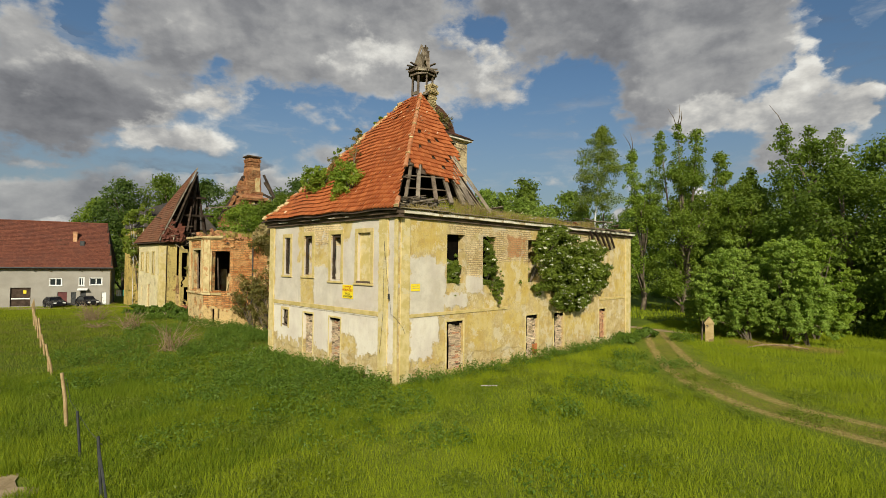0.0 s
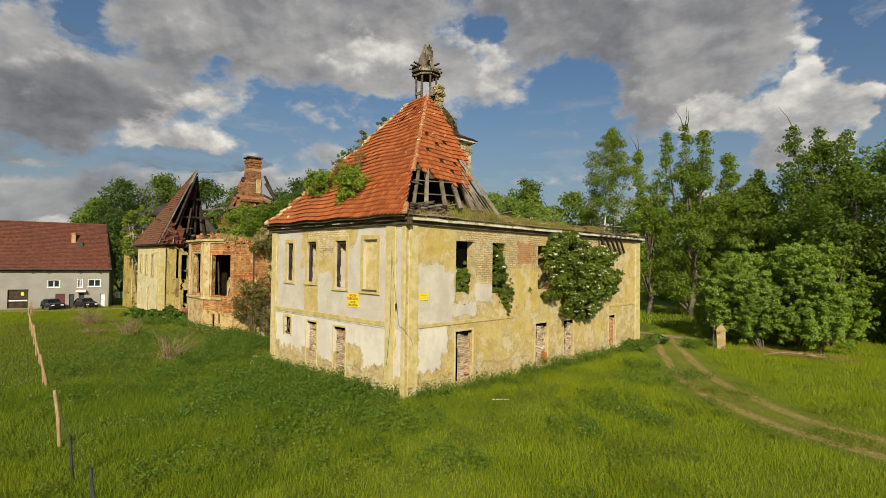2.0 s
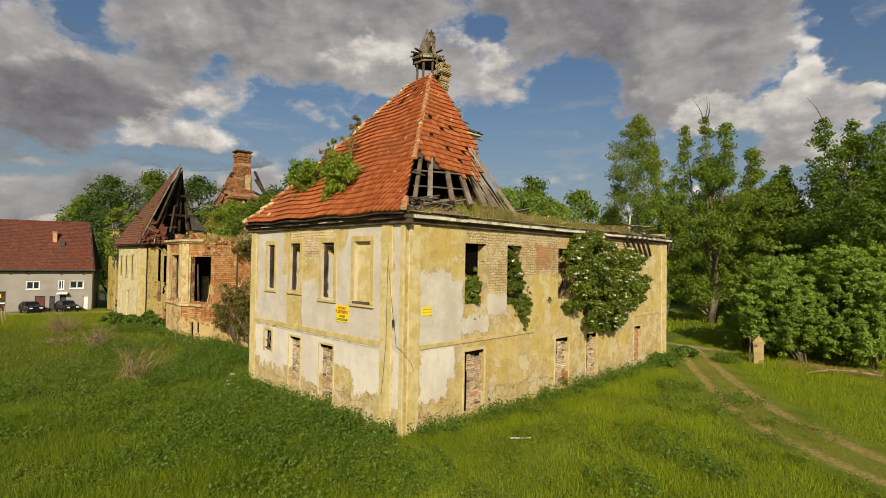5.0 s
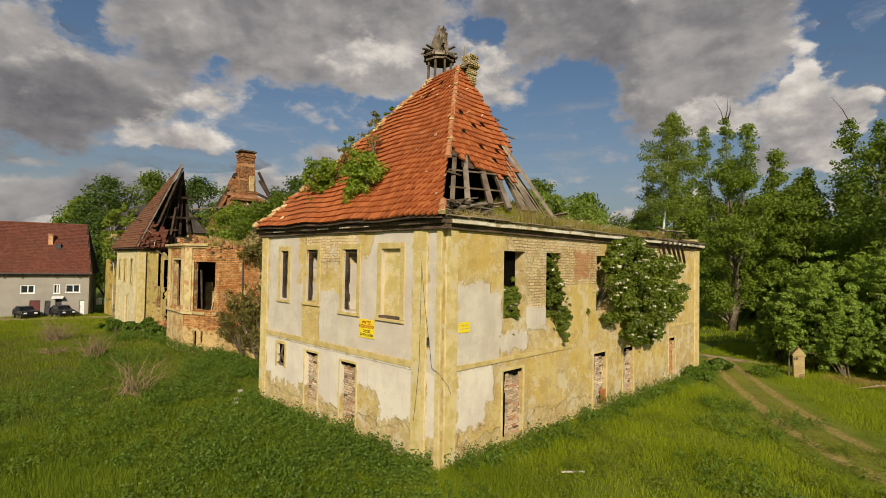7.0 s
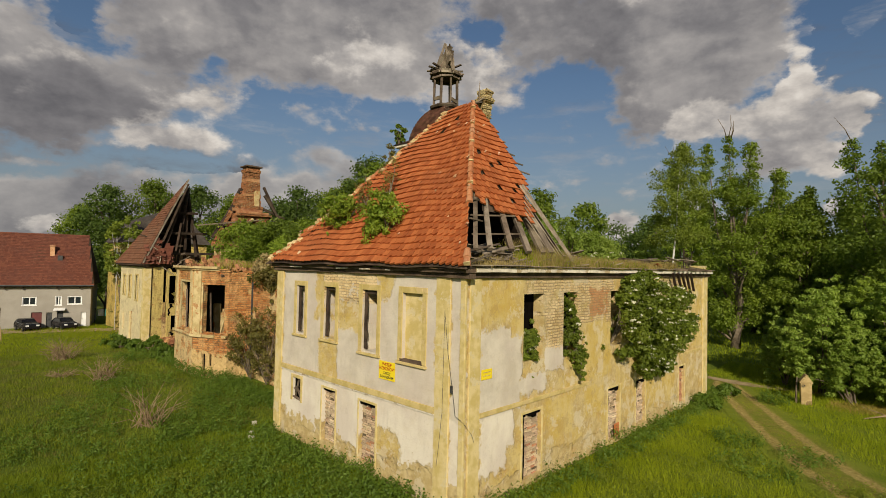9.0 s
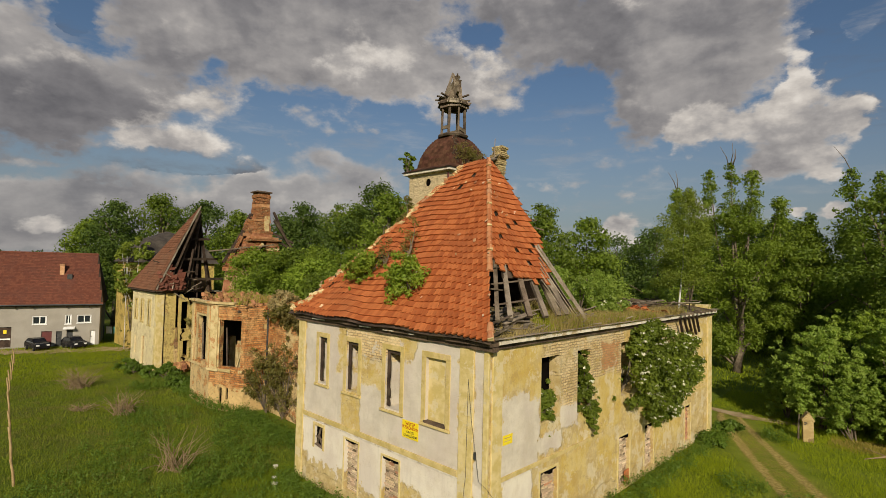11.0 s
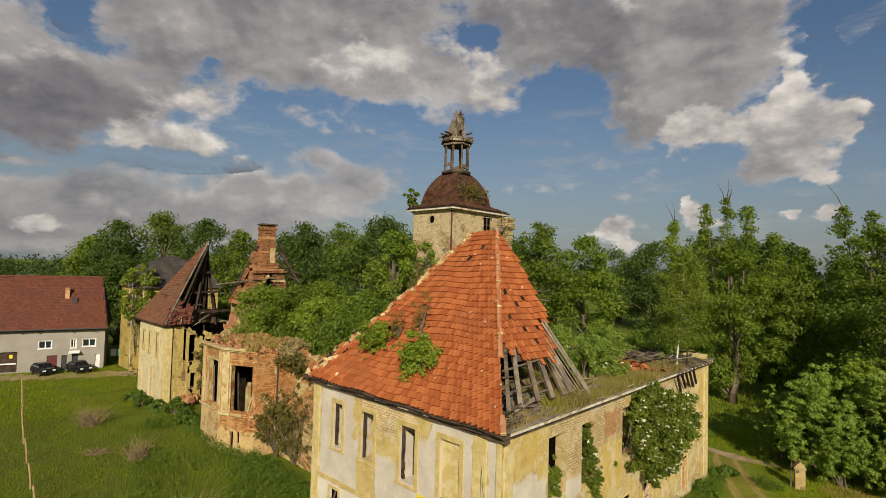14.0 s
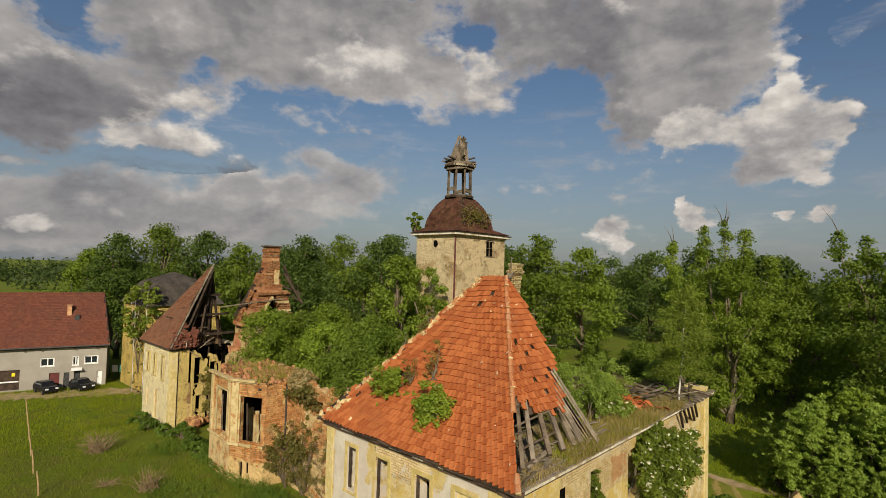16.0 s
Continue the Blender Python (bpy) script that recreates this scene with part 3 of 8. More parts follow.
plain("yellow_chimney", (0.34, 0.26, 0.12), (0.54, 0.43, 0.22), 0.95, 3.0, 22, 0.6, 0.03)
plain("dirt", (0.27, 0.195, 0.10), (0.44, 0.33, 0.19), 0.95, 1.2, 14, 0.5, 0.03)
plain("debris", (0.12, 0.10, 0.045), (0.25, 0.19, 0.09), 0.95, 1.8, 16, 0.9, 0.08)
plain("house_render", (0.29, 0.265, 0.225), (0.35, 0.325, 0.28), 0.92, 0.6, 14, 0.2, 0.01)
plain("slate_roof", (0.045, 0.038, 0.032), (0.095, 0.08, 0.065), 0.85, 1.0, 12, 0.5, 0.03)
plain("dome_tile", (0.060, 0.026, 0.016), (0.115, 0.055, 0.033), 0.8, 2.0, 18, 0.5, 0.02, isl=0.22)
# near-black that paints the shade inside openings, gaps and cracks
plain("unlit_black", (0.004, 0.0035, 0.003), (0.008, 0.0065, 0.005), 1.0, 2, 10, 0.0)
plain("white_paint", (0.74, 0.74, 0.72), (0.82, 0.82, 0.80), 0.5, 2, 20, 0.05)
plain("dark_iron", (0.02, 0.022, 0.022), (0.05, 0.05, 0.048), 0.6, 4, 40, 0.2, 0.005)
worn_trim("post_stone", (0.36, 0.26, 0.115), (0.48, 0.36, 0.17), (0.24, 0.165, 0.075))
plain("post_wood", (0.30, 0.20, 0.09), (0.46, 0.33, 0.17), 0.9, 3, 30, 0.4, 0.01)
plain("car_black", (0.008, 0.008, 0.009), (0.014, 0.014, 0.015), 0.22, 2, 20, 0.0)
plain("rubber", (0.012, 0.012, 0.012), (0.03, 0.03, 0.03), 0.9, 4, 40, 0.1)
plain("chrome", (0.4, 0.4, 0.4), (0.6, 0.6, 0.6), 0.3, 4, 40, 0.0, metal=1.0)
plain("maroon_paint", (0.09, 0.018, 0.016), (0.14, 0.03, 0.025), 0.5, 2, 20, 0.1)
plain("sign_yellow", (0.82, 0.62, 0.015), (0.86, 0.68, 0.03), 0.45, 2, 20, 0.0)
plain("sign_red", (0.36, 0.012, 0.008), (0.42, 0.02, 0.01), 0.5, 2, 20, 0.0)
plain("sign_black", (0.02, 0.02, 0.015), (0.03, 0.03, 0.02), 0.5, 2, 20, 0.0)
plain("orange_stain", (0.40, 0.115, 0.04), (0.54, 0.21, 0.08), 0.9, 2, 20, 0.2)
plain("dry_twig", (0.19, 0.125, 0.065), (0.34, 0.25, 0.145), 0.95, 4, 30, 0.2)
plain("cloth_white", (0.70, 0.72, 0.74), (0.80, 0.82, 0.84), 0.9, 2, 20, 0.1)
plain("cloth_green", (0.06, 0.20, 0.14), (0.10, 0.30, 0.22), 0.9, 2, 20, 0.1)
leaf_mat("oak_leaf", (0.095, 0.150, 0.014), (0.230, 0.300, 0.032))
leaf_mat("dark_leaf", (0.095, 0.155, 0.018), (0.220, 0.295, 0.036), glow=0.48)
leaf_mat("wood_leaf", (0.048, 0.086, 0.014), (0.125, 0.180, 0.030))
leaf_mat("fresh_leaf", (0.130, 0.205, 0.016), (0.290, 0.370, 0.040))
leaf_mat("bush_leaf", (0.160, 0.245, 0.032), (0.350, 0.440, 0.078), glow=0.46)
leaf_mat("birch_leaf", (0.120, 0.165, 0.018), (0.240, 0.290, 0.036))
leaf_mat("elder_leaf", (0.085, 0.125, 0.012), (0.225, 0.280, 0.030))
leaf_mat("ivy_leaf", (0.130, 0.130, 0.026), (0.270, 0.225, 0.060), dry=0.5)
leaf_mat("dead_leaf", (0.26, 0.20, 0.075), (0.46, 0.37, 0.17), glow=0.25)
leaf_mat("clover_leaf", (0.150, 0.205, 0.016), (0.275, 0.325, 0.032))
leaf_mat("weed_leaf", (0.080, 0.140, 0.014), (0.155, 0.230, 0.026))
leaf_mat("far_leaf", (0.040, 0.066, 0.018), (0.085, 0.120, 0.030))
leaf_mat("lush_blade", (0.110, 0.165, 0.011), (0.215, 0.265, 0.020), glow=0.35, gloss=0.08)
leaf_mat("poor_blade", (0.110, 0.150, 0.013), (0.215, 0.250, 0.022), dry=0.6, glow=0.3, gloss=0.08)
leaf_mat("blossom", (0.60, 0.58, 0.42), (0.75, 0.72, 0.55), glow=0.2)
leaf_mat("grass_blade", (0.205, 0.262, 0.010), (0.345, 0.390, 0.024), glow=0.45, gloss=0.08)
leaf_mat("dry_grass", (0.24, 0.19, 0.06), (0.42, 0.32, 0.11), glow=0.25)
leaf_mat("trodden_grass", (0.24, 0.20, 0.025), (0.42, 0.32, 0.07), glow=0.25)
ground_mat()
glass, gn, gb, _ = material("window_glass")
gb.inputs["Specular IOR Level"].default_value = 0.5
gb.inputs["Base Color"].default_value, gb.inputs["Roughness"].default_value = (0.02, 0.025, 0.03, 1), 0.06

# ---- building kit ----
class Shape:
    """Collects vertices and faces for one mesh."""

    def __init__(self):
        self.v, self.f = [], []

    def poly(self, *pts):
        i = len(self.v)
        self.v.extend(tuple(p) for p in pts)
        self.f.append(tuple(range(i, i + len(pts))))
        return self

    def box(self, x0, x1, y0, y1, z0, z1, m=None, jit=0.0):
        i = len(self.v)
        pts = [Vector((x, y, z)) for z in (z0, z1) for y in (y0, y1) for x in (x0, x1)]
        for p in pts:
            if jit:
                p += Vector([random.uniform(-jit, jit) for _ in range(3)])
            self.v.append(tuple(m @ p if m else p))
        self.f.extend(tuple(i + k for k in q) for q in ((0, 2, 3, 1), (4, 5, 7, 6), (0, 1, 5, 4), (2, 6, 7, 3), (0, 4, 6, 2), (1, 3, 7, 5)))
        return self

    def beam(self, a, b, w, h, taper=1.0, roll=0.0):
        """A squared timber from a to b."""
        a, b = Vector(a), Vector(b)
        d = b - a
        q = d.to_track_quat("Z", "Y").to_matrix().to_4x4()
        m = Matrix.Translation(a) @ q @ Matrix.Rotation(roll, 4, "Z")
        i = len(self.v)
        for z, s in ((0, 1.0), (d.length, taper)):
            for x, y in ((-w, -h), (w, -h), (w, h), (-w, h)):
                self.v.append(tuple(m @ Vector((x * s / 2, y * s / 2, z))))
        self.f.extend(tuple(i + k for k in q) for q in ((3, 2, 1, 0), (4, 5, 6, 7), (0, 1, 5, 4), (1, 2, 6, 5), (2, 3, 7, 6), (3, 0, 4, 7)))
        return self

    def tube(self, pts, radii, n=7, cap=True):
        """A round limb along points."""
        i0 = len(self.v)
        pts = [Vector(p) for p in pts]
        for k, p in enumerate(pts):
            d = pts[min(k + 1, len(pts) - 1)] - pts[max(k - 1, 0)]
            q = d.to_track_quat("Z", "Y")
            for j in range(n):
                a = 2 * math.pi * j / n
                self.v.append(tuple(p + q @ Vector((math.cos(a) * radii[k], math.sin(a) * radii[k], 0))))
        for k in range(len(pts) - 1):
            for j in range(n):
                a, b = i0 + k * n + j, i0 + k * n + (j + 1) % n
                self.f.append((a, b, b + n, a + n))
        if cap:
            self.f.append(tuple(i0 + j for j in reversed(range(n))))
            self.f.append(tuple(i0 + (len(pts) - 1) * n + j for j in range(n)))
        return self

    def lathe(self, profile, n=24, cx=0.0, cy=0.0, turn=0.0):
        i0 = len(self.v)
        for r, z in profile:
            for j in range(n):
                a = 2 * math.pi * j / n + turn
                self.v.append((cx + r * math.cos(a), cy + r * math.sin(a), z))
        for k in range(len(profile) - 1):
            for j in range(n):
                a, b = i0 + k * n + j, i0 + k * n + (j + 1) % n
                self.f.append((a, b, b + n, a + n))
        self.f.append(tuple(i0 + j for j in reversed(range(n))))
        self.f.append(tuple(i0 + (len(profile) - 1) * n + j for j in range(n)))
        return self

    def mesh(self, name, mat, smooth=False):
        me = bpy.data.meshes.new(name)
        me.from_pydata(self.v, [], self.f)
        me.materials.append(MATS[mat])
        if smooth:
            me.polygons.foreach_set("use_smooth", [True] * len(me.polygons))
        me.update()
        return me


def part(name, shape, mat, parent=None, label="", bevel=0.0, smooth=False):
    me = shape if isinstance(shape, bpy.types.Mesh) else shape.mesh(name, mat, smooth)
    ob = new(name, me)
    ob.parent = parent
    if label:
        tagged(ob, label)
    if bevel:
        b = ob.modifiers.new("worn_edge", "BEVEL")
        b.width, b.segments, b.limit_method = bevel, 2, "ANGLE"
    return ob


def thing(name, label, category, at=(0, 0, 0), turn=0.0, group="", kind=""):
    ob = new(name)
    ob.matrix_world = pose(*at, 0, 0, turn)
    ob.empty_display_size = 0.2
    return tagged(ob, label, category, group, kind)


def structure(name, shape, mat, label="", category="", bevel=0.0, smooth=False):
    return tagged(part(name, shape, mat, None, "", bevel, smooth), label, category, "", "structure")


def quick(name, verts, faces, mat, smooth=False):
    """A mesh from arrays, all faces with equally many corners."""
    verts, faces = np.asarray(verts, np.float32), np.asarray(faces, np.int32)
    me = bpy.data.meshes.new(name)
    me.vertices.add(len(verts))
    me.vertices.foreach_set("co", verts.ravel())
    k = faces.shape[1]
    me.loops.add(faces.size)
    me.loops.foreach_set("vertex_index", faces.ravel())
    me.polygons.add(len(faces))
    me.polygons.foreach_set("loop_start", np.arange(0, faces.size, k, dtype=np.int32))
    me.update(calc_edges=True)
    me.materials.append(MATS[mat])
    if smooth:
        me.polygons.foreach_set("use_smooth", np.ones(len(faces), bool))
    return me


def wall_shape(length, z0, z1, thick, holes, top=None, cuts=0.0):
    """A wall along +u from 0, outer face at v = 0, thickness towards +v, with openings (u0, u1, z0, z1) right through it.
    top(u): an uneven top edge. Returns vertices in (u, v, z) as a Shape."""
    us = sorted({0.0, length, *[h[0] for h in holes], *[h[1] for h in holes], *([k * cuts for k in range(1, int(length / cuts))] if cuts else [])})
    zs = sorted({z0, z1, *[h[2] for h in holes], *[h[3] for h in holes]})
    s = Shape()

    def lift(u, z):
        return top(u) if top and z == z1 else z

    def solid(i, j):
        if not (0 <= i < len(us) - 1 and 0 <= j < len(zs) - 1):
            return False
        u, z = (us[i] + us[i + 1]) / 2, (zs[j] + zs[j + 1]) / 2
        return not any(h[0] < u < h[1] and h[2] < z < h[3] for h in holes)
    for i in range(len(us) - 1):
        for j in range(len(zs) - 1):
            if not solid(i, j):
                continue
            a, b, c, d = us[i], us[i + 1], zs[j], zs[j + 1]
            P = lambda u, v, z: (u, v, lift(u, z))
            s.poly(P(a, 0, c), P(b, 0, c), P(b, 0, d), P(a, 0, d))
            s.poly(P(b, thick, c), P(a, thick, c), P(a, thick, d), P(b, thick, d))
            if not solid(i - 1, j):
                s.poly(P(a, thick, c), P(a, 0, c), P(a, 0, d), P(a, thick, d))
            if not solid(i + 1, j):
                s.poly(P(b, 0, c), P(b, thick, c), P(b, thick, d), P(b, 0, d))
            if not solid(i, j - 1):
                s.poly(P(a, thick, c), P(b, thick, c), P(b, 0, c), P(a, 0, c))
            if not solid(i, j + 1):
                s.poly(P(a, 0, d), P(b, 0, d), P(b, thick, d), P(a, thick, d))
    return s


def placed(shape, m):
    shape.v = [tuple(m @ Vector(p)) for p in shape.v]
    return shape


def frame_to(origin, along, inward):
    """The matrix that lays (u, v, z) onto a wall at origin that runs along, with its thickness inward."""
    a, b = Vector((*along, 0)).normalized(), Vector((*inward, 0)).normalized()
    return Matrix(((a.x, b.x, 0, origin[0]), (a.y, b.y, 0, origin[1]), (0, 0, 1, origin[2]), (0, 0, 0, 1)))


def ground_z(x, y):
    far = min(max((-x - 25) / 40, 0.0), 1.0)
    return -1.15 * far * far * (3 - 2 * far) + 0.05 * math.sin(x * 0.21 + 1) * math.cos(y * 0.17)


# ---- leaves ----
def leaf_cloud(rng, centres, radii, count, size, spread=0.75, flat=0.8, drop=0.0):
    """Leaves as folded rhombi on and in clumps. Returns vertex and face arrays."""
    centres, radii = np.asarray(centres, float), np.asarray(radii, float)
    pick = rng.choice(len(centres), count, p=radii ** 2 / (radii ** 2).sum())
    d = rng.normal(size=(count, 3))
    d /= np.linalg.norm(d, axis=1, keepdims=True)
    r = radii[pick] * (0.25 + 0.95 * rng.random(count) ** (0.4 + 0.4 * (1 - spread))) * rng.uniform(0.8, 1.25, count)
    p = centres[pick] + d * r[:, None] * (1, 1, flat)
    p[:, 2] -= drop * rng.random(count)
    nrm = d * 0.75 + rng.normal(size=(count, 3)) * 0.55 + (0, 0, 0.35)
    nrm /= np.linalg.norm(nrm, axis=1, keepdims=True)
    a = np.cross(nrm, rng.normal(size=(count, 3)))
    a /= np.linalg.norm(a, axis=1, keepdims=True)
    b = np.cross(nrm, a)
    s = size * rng.uniform(0.55, 1.35, (count, 1))
    quad = np.stack([p - a * s, p + b * s * 0.55 + nrm * s * 0.12, p + a * s, p - b * s * 0.55 + nrm * s * 0.12], 1)
    return quad.reshape(-1, 3), np.arange(count * 4).reshape(-1, 4)


def crown_points(rng, base, height, radius, clumps, low=0.25, lean=(0, 0), point=1.0, uneven=0.35):
    """Clump centres and sizes for a crown between low*height and height."""
    z = low + (1 - low) * rng.random(clumps) ** 0.85
    t = (z - low) / (1 - low)
    prof = np.sin(np.pi * np.clip(0.12 + 0.88 * t, 0, 1) ** point) ** 0.6
    ang = rng.random(clumps) * 2 * np.pi
    lobes = 1 + uneven * np.sin(ang * 3 + rng.random() * 6) * rng.random(clumps) + uneven * rng.normal(size=clumps) * 0.4
    rad = radius * prof * np.sqrt(rng.uniform(0.15, 1.0, clumps)) * lobes
    c = np.stack([base[0] + np.cos(ang) * rad + lean[0] * t, base[1] + np.sin(ang) * rad + lean[1] * t, base[2] + z * height * 0.96], 1)
    return c, radius * rng.uniform(0.13, 0.34, clumps) * (0.65 + 0.35 * prof)


def tree(name, label, base, height, radius, seed, leaves=9000, size=0.32, low=0.22, clumps=46, mat="oak_leaf", bark="bark", lean=(0, 0), point=1.0, trunk=None, group="", uneven=0.35, limbs=12, category="tree", snags=0, columns=()):
    rng = np.random.default_rng(seed)
    root = thing(name, label, category, base, 0, group)
    clumps = int(clumps * 1.7)
    c, r = crown_points(rng, (0, 0, 0), height, radius, clumps, low, lean, point, uneven)
    for dx, dy, ch, cr in columns:
        c2, r2 = crown_points(rng, (dx, dy, 0), ch, cr, 64, 0.22, (0, 0), 1.0, 0.8)
        r2 = np.maximum(r2, rng.uniform(0.25, 0.55, len(r2)))
        c, r = np.concatenate([c, c2]), np.concatenate([r, r2])
    part("crown", quick("crown", *leaf_cloud(rng, c, r, leaves, size), mat), mat, root)
    w = trunk or height * 0.022
    s = Shape()
    top = Vector((lean[0] * 0.8, lean[1] * 0.8, height * 0.82))
    way = [Vector((0, 0, -0.3)).lerp(top, k / 6) + Vector((rng.normal() * w * 0.5, rng.normal() * w * 0.5, 0)) * (k > 0) for k in range(7)]
    s.tube(way, [w * 1.35, w, w * 0.85, w * 0.7, w * 0.5, w * 0.32, w * 0.12])
    for k in rng.choice(clumps, min(limbs, clumps), replace=False):
        e = Vector(c[k])
        f = min(max((e.z / height - 0.18) / 0.82, 0.08), 0.85)
        a = Vector((0, 0, -0.3)).lerp(top, f * 0.8)
        m = a.lerp(e, 0.5) + Vector((0, 0, 0.06 * height * rng.random()))
        s.tube([a, m, e], [w * 0.42, w * 0.28, w * 0.08], 5)
    for dx, dy, ch, cr in columns:
        a, e = Vector((0, 0, height * 0.35)), Vector((dx, dy, ch * 0.95))
        s.tube([a, a.lerp(e, 0.4) + Vector((dx * 0.25, dy * 0.25, 0)), e], [w * 0.34, w * 0.22, w * 0.06], 6)
    for k in range(snags):
        q = Vector(c[int(np.argsort(c[:, 2])[-1 - k % 6])])
        e = q + Vector((rng.normal() * 0.7, rng.normal() * 0.7, rng.uniform(1.2, 2.6)))
        s.tube([q, q.lerp(e, 0.5) + Vector((0.15, 0, 0)), e], [0.05, 0.035, 0.012], 5)
    part("trunk", s, bark, root, smooth=True)
    return root


def shrub(name, label, base, height, radius, seed, leaves=5000, size=0.2, mat="fresh_leaf", clumps=30, category="shrub", group="", stems=7, flat=0.85, blossoms=0, low=0.1, stretch=(1, 1), hang=0.0, bark="bark"):
    rng = np.random.default_rng(seed)
    root = thing(name, label, category, base, 0, group)
    clumps = int(clumps * 1.7)
    c, r = crown_points(rng, (0, 0, 0), height, radius, clumps, low, (0, 0), 0.8, 0.6)
    r = r * rng.uniform(0.6, 1.1, clumps)
    if height > 3:
        # many thin sprays in place of round clumps
        k = rng.integers(0, clumps, clumps * 3)
        side = rng.normal(size=(len(k), 3)) * (r[k][:, None] * 0.75)
        c, r = c[k] + side, np.clip(r[k] * rng.uniform(0.22, 0.5, len(k)), 0.14, 0.6)
        clumps = len(k)
        c[:, 2] = np.maximum(c[:, 2], 0.25)
        # upright shoots that break the outline
        m = 26
        a, q = rng.random(m) * 6.283, np.sqrt(rng.random(m)) * radius * 0.95
        top = height * (0.55 + 0.55 * rng.random(m)) * np.sqrt(np.clip(1.15 - (q / radius) ** 2, 0.15, 1))
        for f in (0.55, 0.68, 0.8, 0.9, 1.0):
            cc = np.stack([np.cos(a) * q * (0.8 + 0.25 * f), np.sin(a) * q * (0.8 + 0.25 * f), top * f], 1) + rng.normal(size=(m, 3)) * 0.06
            c, r = np.concatenate([c, cc]), np.concatenate([r, np.full(m, 0.26 - 0.2 * (f - 0.5))])
    c[:, 0] *= stretch[0]
    c[:, 1] *= stretch[1]
    c[:, 2] -= hang
    part("foliage", quick("foliage", *leaf_cloud(rng, c, r, leaves, size, flat=flat), mat), mat, root)
    for k in rng.choice(clumps, min(stems, clumps), replace=False):
        e = Vector(c[k])
        part("stem", Shape().tube([(rng.normal() * 0.1, rng.normal() * 0.1, -0.1), Vector((0, 0, 0)).lerp(e, 0.5) + Vector((0, 0, 0.1 * height)), e], [0.05, 0.035, 0.01], 5), bark, root)
    if blossoms:
        k = rng.choice(clumps, blossoms)
        d = rng.normal(size=(blossoms, 3))
        d[:, 2] = np.abs(d[:, 2]) * 0.5
        d /= np.linalg.norm(d, axis=1, keepdims=True)
        cc = c[k] + d * r[k][:, None] * 1.05
        part("blossom", quick("blossom", *leaf_cloud(rng, cc, np.full(blossoms, 0.07), blossoms * 7, 0.06), "blossom"), "blossom", root, "flat cream-white elder blossoms")
    return root

# ---- the ground ----
def make_ground():
    xs = sorted({*range(-3000, -200, 200), *range(-200, -70, 10), *[k * 1.5 for k in range(-47, 27)], *range(42, 200, 10), *range(200, 3001, 200)})
    ys = sorted({*range(-3000, -200, 200), *range(-200, -30, 10), *[k * 1.5 for k in range(-20, 47)], *range(72, 200, 10), *range(200, 3001, 200)})
    v = [(x, y, ground_z(x, y)) for y in ys for x in xs]
    w = len(xs)
    f = [(j * w + i, j * w + i + 1, (j + 1) * w + i + 1, (j + 1) * w + i) for j in range(len(ys) - 1) for i in range(w - 1)]
    me = quick("ground", v, f, "meadow", True)
    tagged(new("ground", me), "uneven green meadow with long grass", "ground", "", "structure")


make_ground()

# ---- the manor house ----
manor = thing("manor_house", "derelict two-storey manor house with peeling cream and yellow render", "house")
LEN_S, LEN_E, EAVE = 10.75, 20.95, 6.95
S_WINDOWS = [(-9.19, -8.59, 4.31, 6.20), (-7.19, -6.43, 4.32, 6.24), (-4.78, -3.97, 4.16, 6.24)]
S_BLIND = [(-2.66, -1.74, 4.14, 6.25)]
S_SMALL = [(-9.30, -8.70, 1.60, 2.47)]
S_NICHE = [(-7.15, -6.28, 0.50, 2.43), (-4.82, -3.92, 0.40, 2.40)]
E_WINDOWS = [(2.86, 4.02, 4.08, 6.27), (5.30, 6.28, 3.95, 6.27), (8.95, 9.95, 4.0, 6.25), (11.5, 12.5, 4.0, 6.25), (14.2, 15.2, 4.0, 6.25), (17.2, 17.85, 4.0, 6.22)]
E_NICHE = [(2.90, 3.96, 0.30, 2.39), (8.80, 9.86, 0.15, 2.28), (11.45, 12.45, 0.30, 2.24), (16.62, 17.46, 0.30, 2.18)]
SOUTH = frame_to((-LEN_S, 0, 0), (1, 0), (0, 1))
EAST = frame_to((0, 0, 0), (0, 1), (-1, 0))


def on_south(h):
    return (h[0] + LEN_S, h[1] + LEN_S, h[2], h[3])


south_holes = [on_south(h) for h in S_WINDOWS + S_BLIND + S_SMALL + S_NICHE]
part("wall", placed(wall_shape(LEN_S, -0.6, EAVE, 0.7, south_holes), SOUTH), "south_render", manor, "grey-white and yellow render, fallen off along the foot")
e_holes = [(a - 0.7, b - 0.7, c, d) for a, b, c, d in E_WINDOWS + E_NICHE]
part("wall", placed(wall_shape(LEN_E - 0.7, -0.6, EAVE, 0.7, e_holes), frame_to((0, 0.7, 0), (0, 1), (-1, 0))), "east_render", manor, "blotched yellow render with bare brick between the windows")
part("wall", placed(wall_shape(10.0, -0.6, EAVE, 0.7, [(2, 3.1, 4.2, 6.2), (6, 7.1, 4.2, 6.2)]), frame_to((-LEN_S, 10.7, 0), (0, -1), (1, 0))), "inside_plaster", manor)
part("wall", placed(wall_shape(LEN_S - 0.7, -0.6, EAVE, 0.6, [(4, 5, 4.2, 6.2)]), frame_to((-0.7, 10.75, 0), (-1, 0), (0, -1))), "inside_plaster", manor)
part("wall", placed(wall_shape(7.8, -0.6, EAVE, 0.7, [(3, 4, 4.2, 6.2)]), frame_to((-0.7, LEN_E, 0), (-1, 0), (0, -1))), "inside_plaster", manor)
